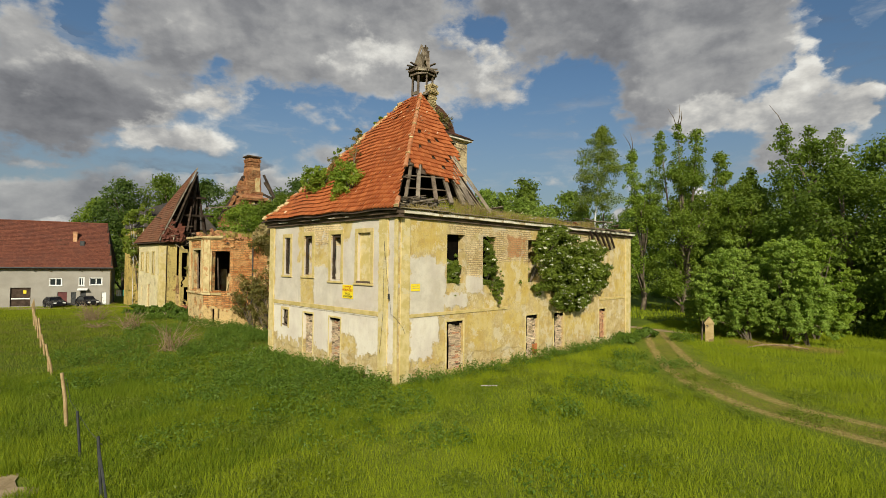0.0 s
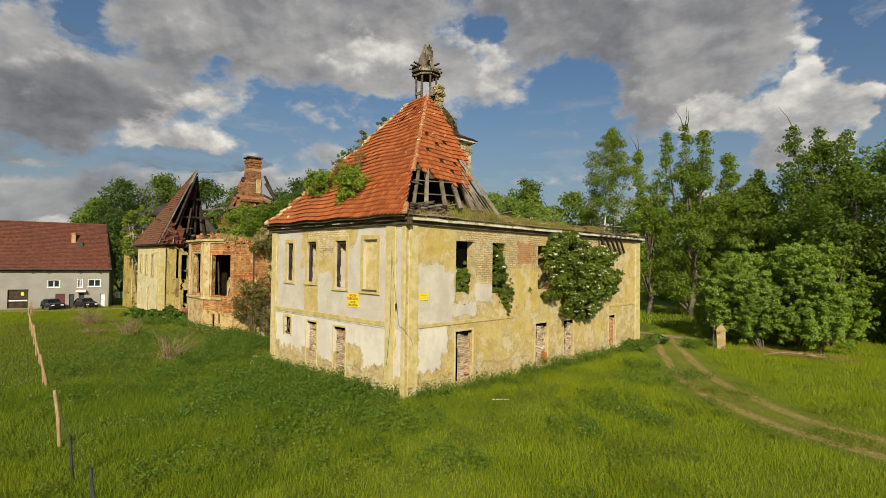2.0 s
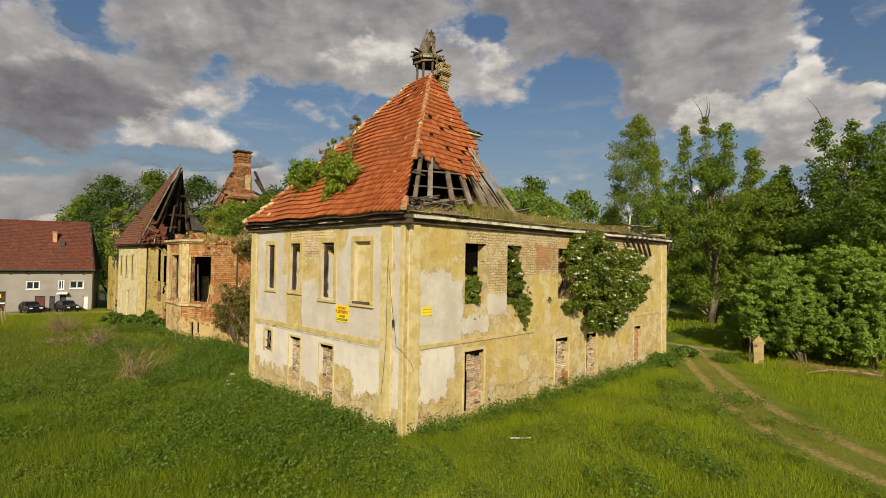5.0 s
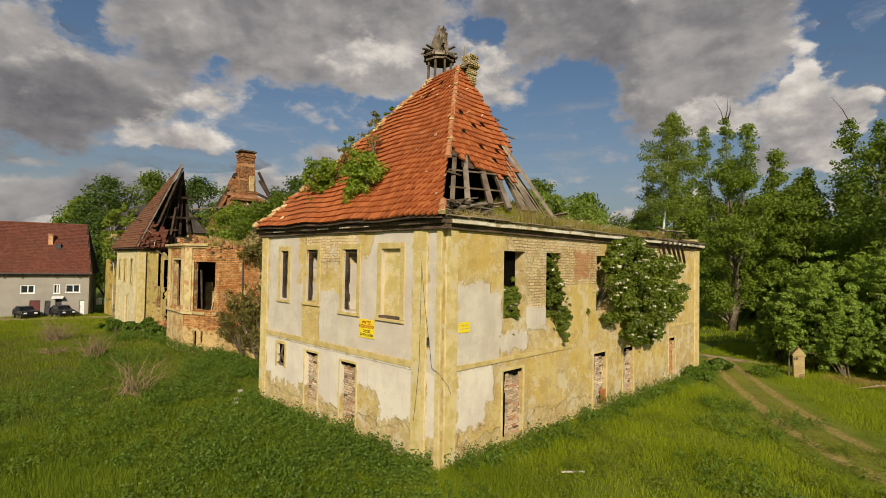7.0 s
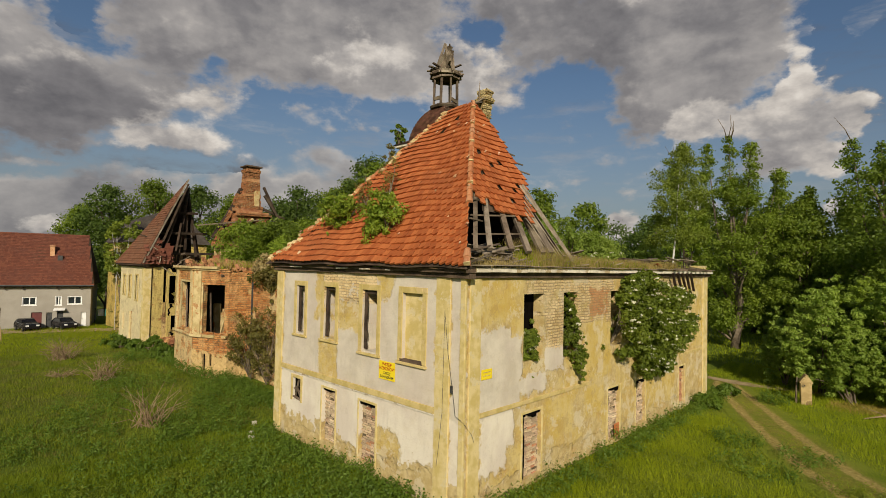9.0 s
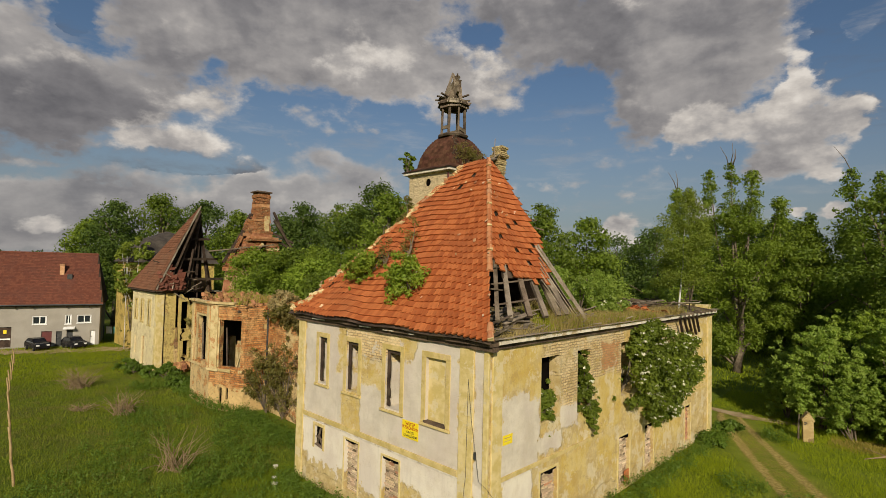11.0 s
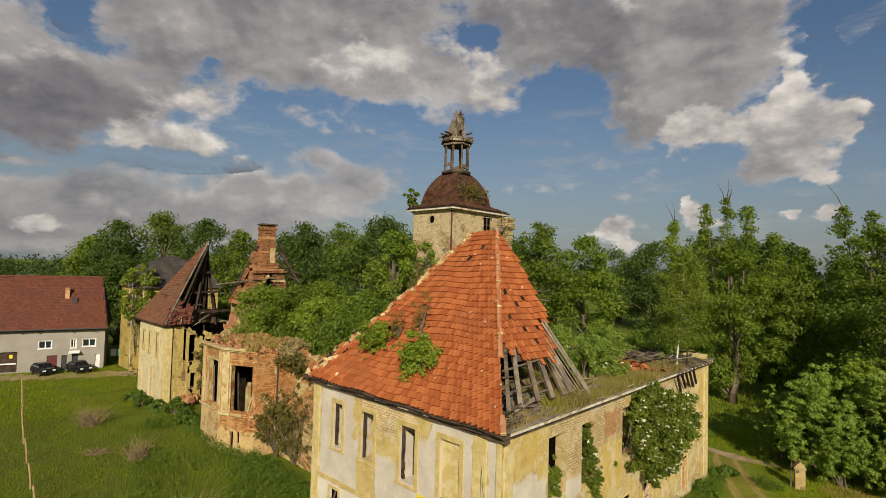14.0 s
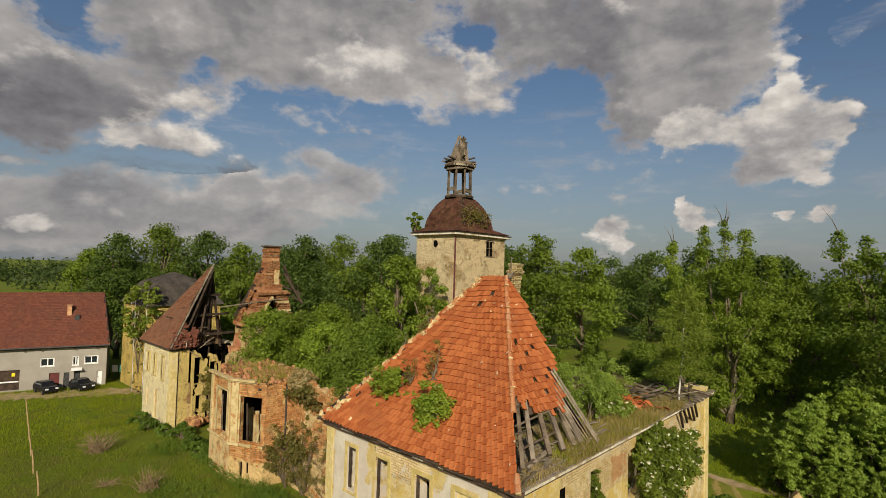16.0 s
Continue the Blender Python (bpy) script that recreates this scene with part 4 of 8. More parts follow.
part("wall", placed(wall_shape(9.4, -0.6, EAVE - 0.1, 0.6, [(3, 4, 4.2, 6.2), (6, 7, 4.2, 6.2)]), frame_to((-8.5, LEN_E - 0.7, 0), (0, -1), (1, 0))), "inside_plaster", manor)
# inner walls in darkened plaster, so the rooms read as unlit
part("inner_wall", Shape().box(-5.6, -5.2, 0.72, 10.1, -0.4, 6.6), "shaded_plaster", manor)
part("inner_wall", Shape().box(-5.18, -0.72, 4.45, 4.8, -0.4, 6.6), "shaded_plaster", manor)
part("inner_wall", Shape().box(-4.5, -0.72, 7.4, 7.7, -0.4, 6.6), "shaded_plaster", manor)
part("inner_wall", Shape().box(-10.0, -5.62, 4.6, 4.9, -0.4, 6.6), "shaded_plaster", manor)
part("inner_floor", Shape().box(-10.0, -0.72, 0.72, 10.1, 3.0, 3.3), "old_wood", manor)
part("inner_ceiling", Shape().box(-10.0, -0.72, 0.72, 10.1, 6.62, 6.75), "dark_wood", manor)
part("inner_floor", Shape().box(-7.8, -0.72, 10.8, 20.2, 3.0, 3.3), "old_wood", manor)


# black sheets set in two windows in place of the rooms' shade
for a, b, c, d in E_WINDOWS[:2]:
    part("dark_opening", Shape().box(-0.46, -0.42, a - 0.01, b + 0.01, c - 0.01, d + 0.01), "unlit_black", manor, "black sheet standing for the unlit room behind the window")


# trims: pilasters, string courses, surrounds, cornice
def slab(name, wall, u0, u1, z0, z1, proud, mat, label="", back=0.03, bevel=0.012):
    """A flat trim on the south ('s', u is x) or east ('e', u is y) face."""
    s = Shape()
    if wall == "s":
        s.box(u0, u1, -proud, back, z0, z1)
    else:
        s.box(-back, proud, u0, u1, z0, z1)
    return part(name, s, mat, manor, label, bevel)


slab("pilaster", "s", -10.78, -10.26, -0.3, 6.80, 0.05, "yellow_trim", "faded yellow corner pilaster")
slab("pilaster", "s", -1.12, -0.54, 0.2, 6.82, 0.05, "yellow_trim")
slab("pilaster", "s", -0.14, 0.05, -0.3, 6.82, 0.05, "yellow_trim")
slab("pilaster", "e", 0.18, 0.66, -0.3, 6.82, 0.05, "yellow_trim")
slab("pilaster", "e", 20.25, 20.97, -0.3, 6.82, 0.05, "yellow_trim")
slab("string_course", "s", -10.24, -1.14, 2.74, 2.93, 0.055, "olive_trim", "olive-yellow moulded band")
slab("string_course", "s", -10.24, -1.14, 2.675, 2.735, 0.03, "white_trim")
slab("string_course", "e", 0.68, 7.2, 2.72, 2.86, 0.04, "olive_trim")
slab("string_course", "e", 16.6, 20.2, 2.72, 2.86, 0.04, "olive_trim")


def surround(wall, h, w=0.12, proud=0.03, mat="olive_trim", sill=True):
    a, b, c, d = h
    slab("window_surround", wall, a - w, a - 0.004, c - 0.05, d + w, proud, mat)
    slab("window_surround", wall, b + 0.004, b + w, c - 0.05, d + w, proud, mat)
    slab("window_surround", wall, a - 0.002, b + 0.002, d + 0.004, d + w, proud, mat)
    if sill:
        slab("window_sill", wall, a - w - 0.03, b + w + 0.03, c - 0.15, c - 0.06, proud + 0.05, mat)


for h in S_WINDOWS:
    surround("s", h, 0.2, 0.02)
surround("s", S_BLIND[0], 0.2, 0.03)
surround("s", S_SMALL[0], 0.13, sill=False)
for h in S_NICHE:
    surround("s", h, 0.09, 0.018, "yellow_trim", False)
surround("e", E_WINDOWS[-1], 0.12, 0.02, "olive_trim")
for h in E_NICHE:
    surround("e", h, 0.09, 0.018, "yellow_trim", False)
part("blind_window", Shape().box(-2.67, -1.73, 0.13, 0.3, 4.13, 6.24), "yellow_trim", manor, "yellow blind window panel with a dark rotten sill")
part("window_sill", Shape().box(-2.72, -1.70, -0.05, 0.14, 4.07, 4.16, jit=0.012), "dark_cornice", manor)


def cornice(wall, u0, u1, rows):
    for z0, z1, out, mat in rows:
        n = max(2, int(abs(u1 - u0) / 0.9))
        for k in range(n):
            a, b = u0 + (u1 - u0) * k / n, u0 + (u1 - u0) * (k + 1) / n
            j = random.uniform(-0.018, 0.018)
            s = Shape()
            if wall == "s":
                s.box(a, b, -out + j, 0.1, z0 + j * 0.6, z1 + j * 0.6)
            else:
                s.box(-0.1, out + j, a, b, z0 + j * 0.6, z1 + j * 0.6)
            part("cornice", s, mat, manor, bevel=0.012)


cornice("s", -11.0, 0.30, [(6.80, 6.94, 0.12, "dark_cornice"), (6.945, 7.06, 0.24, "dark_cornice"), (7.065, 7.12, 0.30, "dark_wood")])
# east: the lowest dark row paints the shadow below the white moulding
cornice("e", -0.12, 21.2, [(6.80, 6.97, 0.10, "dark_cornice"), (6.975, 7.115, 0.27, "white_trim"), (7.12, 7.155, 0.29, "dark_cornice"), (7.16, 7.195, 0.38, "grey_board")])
for a, b in ((-9.4, -8.5), (-6.1, -5.4), (-4.7, -4.1), (-3.3, -3.05)):
    slab("cornice_rest", "s", a, b, 6.95, 7.0, 0.262, "white_trim")

# broken casements left in the openings
for (a, b, c, d), share, right in zip(S_WINDOWS, (0.30, 0.20, 0.20), (0.05, 0.10, 0.14)):
    s = Shape()
    z = c + 0.04
    while z < d:
        h = random.uniform(0.12, 0.4)
        s.box(a, a + (b - a) * share * random.uniform(0.8, 1.12), 0.09, 0.13, z, min(z + h, d - 0.01))
        s.box(b - (b - a) * right * random.uniform(0.5, 1.2), b, 0.16, 0.20, z, min(z + h, d - 0.01))
        z += h + 0.004
    s.box(a, b, 0.09, 0.15, d - 0.12, d - 0.02, jit=0.015)
    part("window_frame", s, "dark_wood", manor, "rotten black remains of a wooden casement")
s = Shape()
s.beam((-9.2, 0.06, 1.65), (-8.95, 0.06, 2.4), 0.06, 0.04).beam((-8.75, 0.07, 1.65), (-9.1, 0.07, 2.1), 0.07, 0.04).beam((-9.28, 0.05, 2.02), (-8.72, 0.05, 1.95), 0.05, 0.04).beam((-9.28, 0.05, 1.7), (-8.72, 0.06, 1.62), 0.12, 0.05)
part("window_frame", s, "old_wood", manor)
# a black sheet for the shade inside the small window
part("dark_opening", Shape().box(-9.29, -8.71, 0.10, 0.14, 1.61, 2.46), "unlit_black", manor)


def brick_infill(wall, h, depth, single, mat="pale_brick"):
    """An opening closed with rough brickwork, set back in the wall."""
    a, b, c, d = h
    top = d - 0.11
    # black backing that paints the shade behind the brickwork
    dark = Shape()
    if wall == "s":
        dark.box(a - 0.01, b + 0.01, depth + 0.21, depth + 0.25, c - 0.3, d + 0.01)
    else:
        dark.box(-depth - 0.25, -depth - 0.21, a - 0.01, b + 0.01, c - 0.3, d + 0.01)
    part("dark_gap", dark, "unlit_black", manor)
    # black boxes along top and jamb, drawn as the recess's shade
    edge = Shape()
    gap = 0.025 if wall == "s" else 0.15
    rows = [(a + 0.002, a + gap * random.uniform(0.8, 1.2), c + (d - c) * k / 6, c + (d - c) * (k + 1) / 6) for k in range(6)]
    rows = rows if wall == "e" else []
    rows += [(a + (b - a) * k / 5, a + (b - a) * (k + 1) / 5, d - random.uniform(0.05, 0.12 if wall == "s" else 0.2), d - 0.003) for k in range(5)]
    for u0, u1, z0, z1 in rows:
        if wall == "s":
            edge.box(u0, u1, depth - 0.07, depth + 0.2, z0, z1)
        else:
            edge.box(-depth - 0.2, -depth + 0.07, u0, u1, z0, z1)
    tagged(part("dark_gap", edge, "unlit_black", manor), "black boxes for the shade between brickwork and door jamb", "", "", "stuff")
    a += gap
    s = Shape()
    if wall == "s":
        s.box(a + 0.02, b + 0.02, depth + 0.03, depth + 0.2, c - 0.3, top)
    else:
        s.box(-depth - 0.2, -depth - 0.03, a + 0.02, b + 0.02, c - 0.3, top)
    holder = part("brick_infill", s, "brick_mortar", manor, "rough brickwork closing a doorway")
    unit = Shape().box(-0.118, 0.118, 0, 0.1, 0, 0.062, jit=0.006)
    half = Shape().box(-0.056, 0.056, 0, 0.1, 0, 0.062, jit=0.006)
    meshes = [unit.mesh("brick", mat), Shape().box(-0.112, 0.116, 0, 0.1, 0.002, 0.066, jit=0.009).mesh("brick", "red_brick"), half.mesh("brick", mat)]
    rest = Shape()
    row, z = 0, c - 0.2
    while z < top - 0.06:
        u = a + (0.0 if row % 2 else 0.06)
        while u < b - 0.05:
            w = 0.118 if u + 0.236 < b + 0.01 else 0.056
            if random.random() > 0.03:
                out = depth + random.uniform(-0.02, 0.03)
                m = (pose(u + w, out, z, random.uniform(-3, 3), 0, random.uniform(-3, 3)) if wall == "s" else pose(-out, u + w, z, 0, random.uniform(-3, 3), 90 + random.uniform(-3, 3)))
                if single:
                    ob = new("brick", meshes[2] if w < 0.1 else meshes[random.random() < 0.15])
                    ob.parent = holder
                    ob.matrix_local = m
                else:
                    rest.box(-w, w, 0, 0.1, 0, 0.062, m, 0.006)
            u += 2 * w + 0.014
        z += 0.078
        row += 1
    if not single:
        tagged(part("brickwork", rest, mat, holder), "", "", "", "stuff")


part("red_stain", Shape().box(-0.05, 0.008, 9.45, 9.8, 0.25, 0.75, jit=0.03), "orange_stain", manor, "bright red bare brick patch")

# ---- the warning signs ----
def text_mesh(body, size):
    cu = bpy.data.curves.new("writing", "FONT")
    cu.body, cu.size, cu.align_x, cu.align_y, cu.extrude = body, size, "CENTER", "CENTER", 0.001
    cu.offset = size * 0.018
    ob = bpy.data.objects.new("writing", cu)
    scene.collection.objects.link(ob)
    bpy.context.view_layer.update()
    me = bpy.data.meshes.new_from_object(ob.evaluated_get(bpy.context.evaluated_depsgraph_get()))
    bpy.data.objects.remove(ob)
    return me


def sign(name, label, m, w, h, rows):
    root = thing(name, label, "sign")
    root.matrix_world = m
    part("plate", Shape().box(-w / 2, w / 2, -0.008, 0.0, -h / 2, h / 2), "sign_yellow", root, bevel=0.004)
    for body, size, z, mat, stretch in rows:
        me = text_mesh(body, size)
        me.transform(Matrix.Translation((0, -0.0105, z)) @ Matrix.Rotation(math.pi / 2, 4, "X") @ Matrix.Diagonal((stretch, 1, 1, 1)))
        me.materials.clear()
        me.materials.append(MATS[mat])
        part("lettering", me, mat, root, "red letters" if mat == "sign_red" else "black letters")


sign("warning_sign", "yellow no-entry sign with red and black lettering on the rendered wall", pose(-3.36, -0.012, 3.66), 0.82, 0.60,
     [("WSTĘP", 0.15, 0.19, "sign_red", 1.0), ("WZBRONIONY", 0.15, 0.06, "sign_red", 0.78), ("GROZI", 0.12, -0.09, "sign_black", 1.0), ("ZAWALENIEM", 0.12, -0.21, "sign_black", 0.9)])
sign("small_warning_sign", "small yellow warning plate on the render", pose(0.012, 1.0, 3.96, 0, 0, 90), 0.5, 0.30, [])
# unreadable rows
plate = [o for o in scene.objects if o.name.startswith("small_warning_sign")][0]
for z in (0.06, -0.04):
    part("lettering_bar", Shape().box(-0.17, 0.17, -0.0105, -0.0085, z - 0.014, z + 0.014), "olive_trim", plate)

# hanging wires near the corner
wires = thing("old_wire", "loose dark electric wire hanging down the corner of the wall", "wire", (-0.8, -0.06, 1.0))
def wire(pts, r=0.006):
    return Shape().tube([Vector(p) - Vector((-0.8, -0.06, 1.0)) for p in pts], [r] * len(pts), 5)
part("wire", wire([(-0.72, -0.075, 5.85), (-0.73, -0.08, 4.4), (-0.75, -0.08, 2.9), (-0.86, -0.08, 1.9), (-0.95, -0.08, 1.25)]), "dark_iron", wires)
part("wire", wire([(-0.72, -0.075, 5.8), (-0.55, -0.085, 4.6), (-0.34, -0.09, 3.6), (-0.22, -0.09, 2.9), (0.06, -0.06, 2.75), (0.07, 0.3, 2.35), (0.06, 0.42, 2.1)]), "dark_iron", wires)
part("junction_box", Shape().box(0.38, 0.44, -0.05, 0.0, 2.5, 2.72, jit=0.01), "dark_iron", wires)

# ---- the roof ----
A, B, P = Vector((0.38, -0.40, 7.15)), Vector((-11.2, -0.40, 7.15)), Vector((-4.40, 5.2, 14.05))
P2 = P + Vector((-1.55, 0.1, -0.12))
C = Vector((0.40, 7.7, 7.15))
D = Vector((-11.2, 10.9, 7.15))


def roof_at(a, b, s, f):
    """A point of the roof face with its eave from a to b: s up the slope, f along."""
    top = {"AB": P.lerp(P2, f), "CA": P, "DC": P2.lerp(P, f), "BD": P2}[("A" if a is A else "B" if a is B else "C" if a is C else "D") + ("A" if b is A else "B" if b is B else "C" if b is C else "D")]
    p = a.lerp(b, f).lerp(top, s)
    p.z -= 0.10 * math.sin(math.pi * min(s * 1.1, 1.0)) + 0.03 * math.sin(p.x * 2.1 + p.y * 1.7 + p.z)
    return p


def broken_edge(y):
    """How far down the tiles of the broken face reach."""
    return 9.5 - 0.52 * (min(max(y, 1.3), 2.7) - 1.4) - 0.06 * max(y - 2.7, 0.0)


def torn_side(z):
    """Where the broken face is torn off towards the rear."""
    return 5.62 if z > 10.4 else 5.5 - 0.55 * (10.4 - z)


roof = part("roof", Shape(), "old_wood", manor, "hipped roof of weathered orange pantiles, broken open low on one face")
# boards under the tiles, left out where the roof is open
deck = Shape()
for a, b, face in ((A, B, "s"), (C, A, "e"), (D, C, "n"), (B, D, "w")):
    n = 18
    for i in range(n):
        for j in range(n):
            f0, f1, s0, s1 = j / n, (j + 1) / n, i / n, (i + 1) / n
            q = [roof_at(a, b, s, f) - Vector((0, 0, 0.07)) for s, f in ((s0, f0), (s0, f1), (s1, f1), (s1, f0))]
            mid = sum(q, Vector()) / 4
            if (face == "e" and (mid.z < broken_edge(mid.y) - 0.05 or mid.y > torn_side(mid.z) - 0.1)) or (face == "n" and f1 > 0.68):
                continue
            if face == "s" and abs(mid.x + 7.6) < 0.25 and abs(mid.z - 9.35) < 0.2:
                continue
            deck.poly(*q)
part("boarding", deck, "dark_wood", roof)


def tile_shape(w=0.255, l=0.36):
    """A worn pantile: a shallow wave with a thick lower edge; x across, y up the slope."""
    s = Shape()
    prof = [(-0.5, 0.008), (-0.28, 0.0), (0.0, 0.004), (0.3, 0.020), (0.5, 0.012)]
    top = [[(x * w, y, z + e) for x, z in prof] for y, e in ((0, 0.066), (l, 0.0))]
    low = [(x * w, 0.004, z) for x, z in prof]
    i = len(s.v)
    for row in (*top, low):
        s.v.extend(row)
    n = len(prof)
    for k in range(n - 1):
        s.f.append((i + k, i + k + 1, i + n + k + 1, i + n + k))
        s.f.append((i + 2 * n + k, i + 2 * n + k + 1, i + k + 1, i + k))
    return s


TILE = tile_shape()
tile_mesh = TILE.mesh("tile", "orange_tile")
rest = Shape()
singles = 0
rng_t = random.Random(5)
for a, b, face in ((A, B, "s"), (C, A, "e")):
    rows = 30
    for i in range(rows):
        s = (i + 0.1) / rows
        width = (roof_at(a, b, s, 1) - roof_at(a, b, s, 0)).length
        count = max(1, round(width / 0.245))
        for j in range(count):
            f = (j + 0.5) / count
            p, up, side = roof_at(a, b, s, f), roof_at(a, b, min(s + 0.03, 1), f), roof_at(a, b, s, min(f + 0.03, 1))
            side0 = roof_at(a, b, s, max(f - 0.03, 0))
            if face == "e":
                limit = broken_edge(p.y) + 0.05 * math.sin(p.y * 5) + rng_t.uniform(-0.10, 0.10)
                torn = torn_side(p.z) + 0.10 * math.sin(p.z * 7) + rng_t.uniform(-0.1, 0.1)
                if p.z < limit or rng_t.random() < 0.05 or p.y > torn:
                    continue
            else:
                if abs(p.x + 7.6) < 0.22 and abs(p.z - 9.3) < 0.25:
                    continue
                if rng_t.random() < 0.006 or f > 0.965 + 0.03 * math.sin(i * 1.9) * math.sin(i * 0.7 + 1):
                    continue
            y = (up - p).normalized()
            x = (side0 - side).normalized() if face == "s" else (side0 - side).normalized()
            z = x.cross(y).normalized()
            if z.z < 0:
                x, z = -x, -z
            x = y.cross(z)
            sag = rng_t.uniform(-0.5, 0.5)
            m = Matrix.Translation(p + z * 0.015) @ Matrix((x, y, z)).transposed().to_4x4() @ pose(0, rng_t.uniform(-0.015, 0.015), 0, rng_t.uniform(-1.5, 3.0), sag * 3, rng_t.uniform(-2.5, 2.5) * (1.8 if face == "e" else 1.0))
            near = p.x > -6.2 and p.z < 9.2 and face == "s"
            if near and singles < 300:
                ob = new("tile", tile_mesh)
                ob.parent = roof
                ob.matrix_local = m
                singles += 1
            else:
                k = len(rest.v)
                rest.v.extend(tuple(m @ Vector(q)) for q in TILE.v)
                rest.f.extend(tuple(k + q for q in f4) for f4 in TILE.f)
tagged(part("tiles", rest, "orange_tile", roof), "", "", "", "stuff")
# ridge tiles on the hip
for k in range(30):
    hip = Shape()
    if 1 < k < 9:
        continue
    p, q = roof_at(A, B, k / 30, 0), roof_at(A, B, (k + 1.15) / 30, 0)
    d = q - p
    m = Matrix.Translation(p + Vector((0, 0, 0.06))) @ d.to_track_quat("Y", "Z").to_matrix().to_4x4()
    seg = []
    for y, r in ((0, 0.115 + 0.012 * math.sin(k * 2.3)), (d.length, 0.085)):
        seg.append([m @ Vector((math.cos(t) * r, y, math.sin(t) * r * 0.8 - 0.03)) for t in [math.pi * u / 6 for u in range(7)]])
    for u in range(6):
        hip.poly(seg[0][u], seg[0][u + 1], seg[1][u + 1], seg[1][u])
    hip.poly(*reversed(seg[0]))
    if k % 4 == 0:
        part("mortar", Shape().box(-0.09, 0.09, -0.02, 0.03, -0.02, 0.10, m, 0.02), "sand_stone", roof)
    part("hip_tile", hip, "hip_clay", roof)
# broken tile chips and crumbs of mortar lying on the slopes
chips = Shape()
rng_c = random.Random(8)
for k in range(34):
    face = (A, B) if k % 2 else (C, A)
    f = rng_c.random() ** (1.6 if k % 5 else 6.0)
    p = roof_at(*face, rng_c.uniform(0.02, 0.85), f if face[0] is A else 1 - f)
    if face[0] is C and (p.z < broken_edge(p.y) + 0.2 or p.y > torn_side(p.z) - 0.2):
        continue
    r = rng_c.uniform(0.02, 0.05)
    chips.box(-r, r, -r * 1.6, r * 1.6, 0, 0.03, Matrix.Translation(p + Vector((0, -0.05, 0.10))) @ pose(0, 0, 0, rng_c.uniform(20, 60), rng_c.uniform(-20, 20), rng_c.uniform(-40, 40)), 0.01)
tagged(part("tile_chips", chips, "pale_chip", roof), "", "", "", "stuff")
verge, verge_tiles = Shape(), Shape()
for k in range(120):
    q = rng_c.random()
    p = roof_at(A, B, q * 0.98, 0.955 + 0.03 * math.sin(q * 57) * math.sin(q * 21 + 1)) + Vector((rng_c.uniform(-0.15, 0.15), 0, 0.05))
    r = rng_c.uniform(0.04, 0.11)
    (verge if k % 3 else verge_tiles).box(-r, r, -r * 1.3, r * 1.3, -0.04, 0.06, Matrix.Translation(p) @ pose(0, 0, 0, rng_c.uniform(10, 60), rng_c.uniform(-30, 30), rng_c.uniform(-60, 60)), 0.015)
tagged(part("verge_mortar", verge, "sand_stone", roof), "", "", "", "stuff")
tagged(part("verge_tiles", verge_tiles, "hip_clay", roof), "", "", "", "stuff")
for k, (f0, w) in enumerate(((0.055, 0.14), (0.145, 0.17), (0.29, 0.18), (0.42, 0.18), (0.53, 0.24), (0.60, 0.26))):
    g = 1 - f0
    p, q = roof_at(C, A, 0.085, g) + Vector((-0.05, 0, -0.05)), roof_at(C, A, 0.37, g) - Vector((0, 0, 0.12))
    part("rafter", Shape().beam(p, q, w, 0.13), "grey_board" if k % 2 else "old_wood", roof)
for s, f0, f1 in ((0.10, 0.80, 0.99), (0.165, 0.62, 0.97), (0.265, 0.60, 0.985), (0.21, 0.90, 0.99), (0.05, 0.86, 0.99), (0.32, 0.90, 0.99)):
    p, q = roof_at(C, A, s, f0), roof_at(C, A, s, f1)
    part("batten", Shape().beam(p + Vector((0, 0, 0.02)), q + Vector((0, 0, random.uniform(-0.3, 0.1))), 0.07, 0.05), "old_wood", roof)
for k in range(26):
    a0 = Vector((random.uniform(-1.5, 0.1), random.uniform(0.3, 6.0), 0.0))
    a0.z = 7.25 + 0.24 * min(max((0.25 - a0.x) / 0.5, 0.0), 1.0) + 0.3 * min(max(-0.25 - a0.x, 0.0), 1.0) + random.random() * 0.15
    a1 = a0 + Vector((random.uniform(-0.8, 0.4), random.uniform(0.6, 1.9), random.uniform(-0.15, 0.3)))
    part("fallen_board", Shape().beam(a0, a1, 0.16, 0.035, roll=random.uniform(-0.6, 0.6)), "grey_board", roof)
sticks = Shape()
for k in range(150):
    a0 = Vector((random.uniform(-1.1, 0.2), random.uniform(0.3, 8.5), 0.0))
    a0.z = 7.2 + (0.24 * min(max((0.25 - a0.x) / 0.5, 0.0), 1.0) + 0.3 * min(max(-0.25 - a0.x, 0.0), 1.0)) * min(max((7.6 - a0.y) / 2.0, 0.25), 1.0) * min((a0.y + 0.2) / 1.6, 1.0)
    sticks.beam(a0, a0 + Vector((random.uniform(-0.4, 0.4), random.uniform(-0.8, 0.8), random.uniform(0.0, 0.2))), 0.035, 0.03, roll=random.random())
tagged(part("loose_lath", sticks, "grey_board", roof), "", "", "", "stuff")
for k in range(5):
    part("leaning_board", Shape().beam((0.0 - 0.06 * k, 4.75 + 0.28 * k, 7.3), (-0.85 - 0.14 * k, 4.05 + 0.15 * k, 8.85 + 0.22 * k), 0.22, 0.035, roll=0.3), "pale_board" if k % 2 else "grey_board", roof)
part("rafter", Shape().beam((0.1, 5.7, 7.4), (-1.55, 4.66, 10.2), 0.07, 0.07), "grey_board", roof)
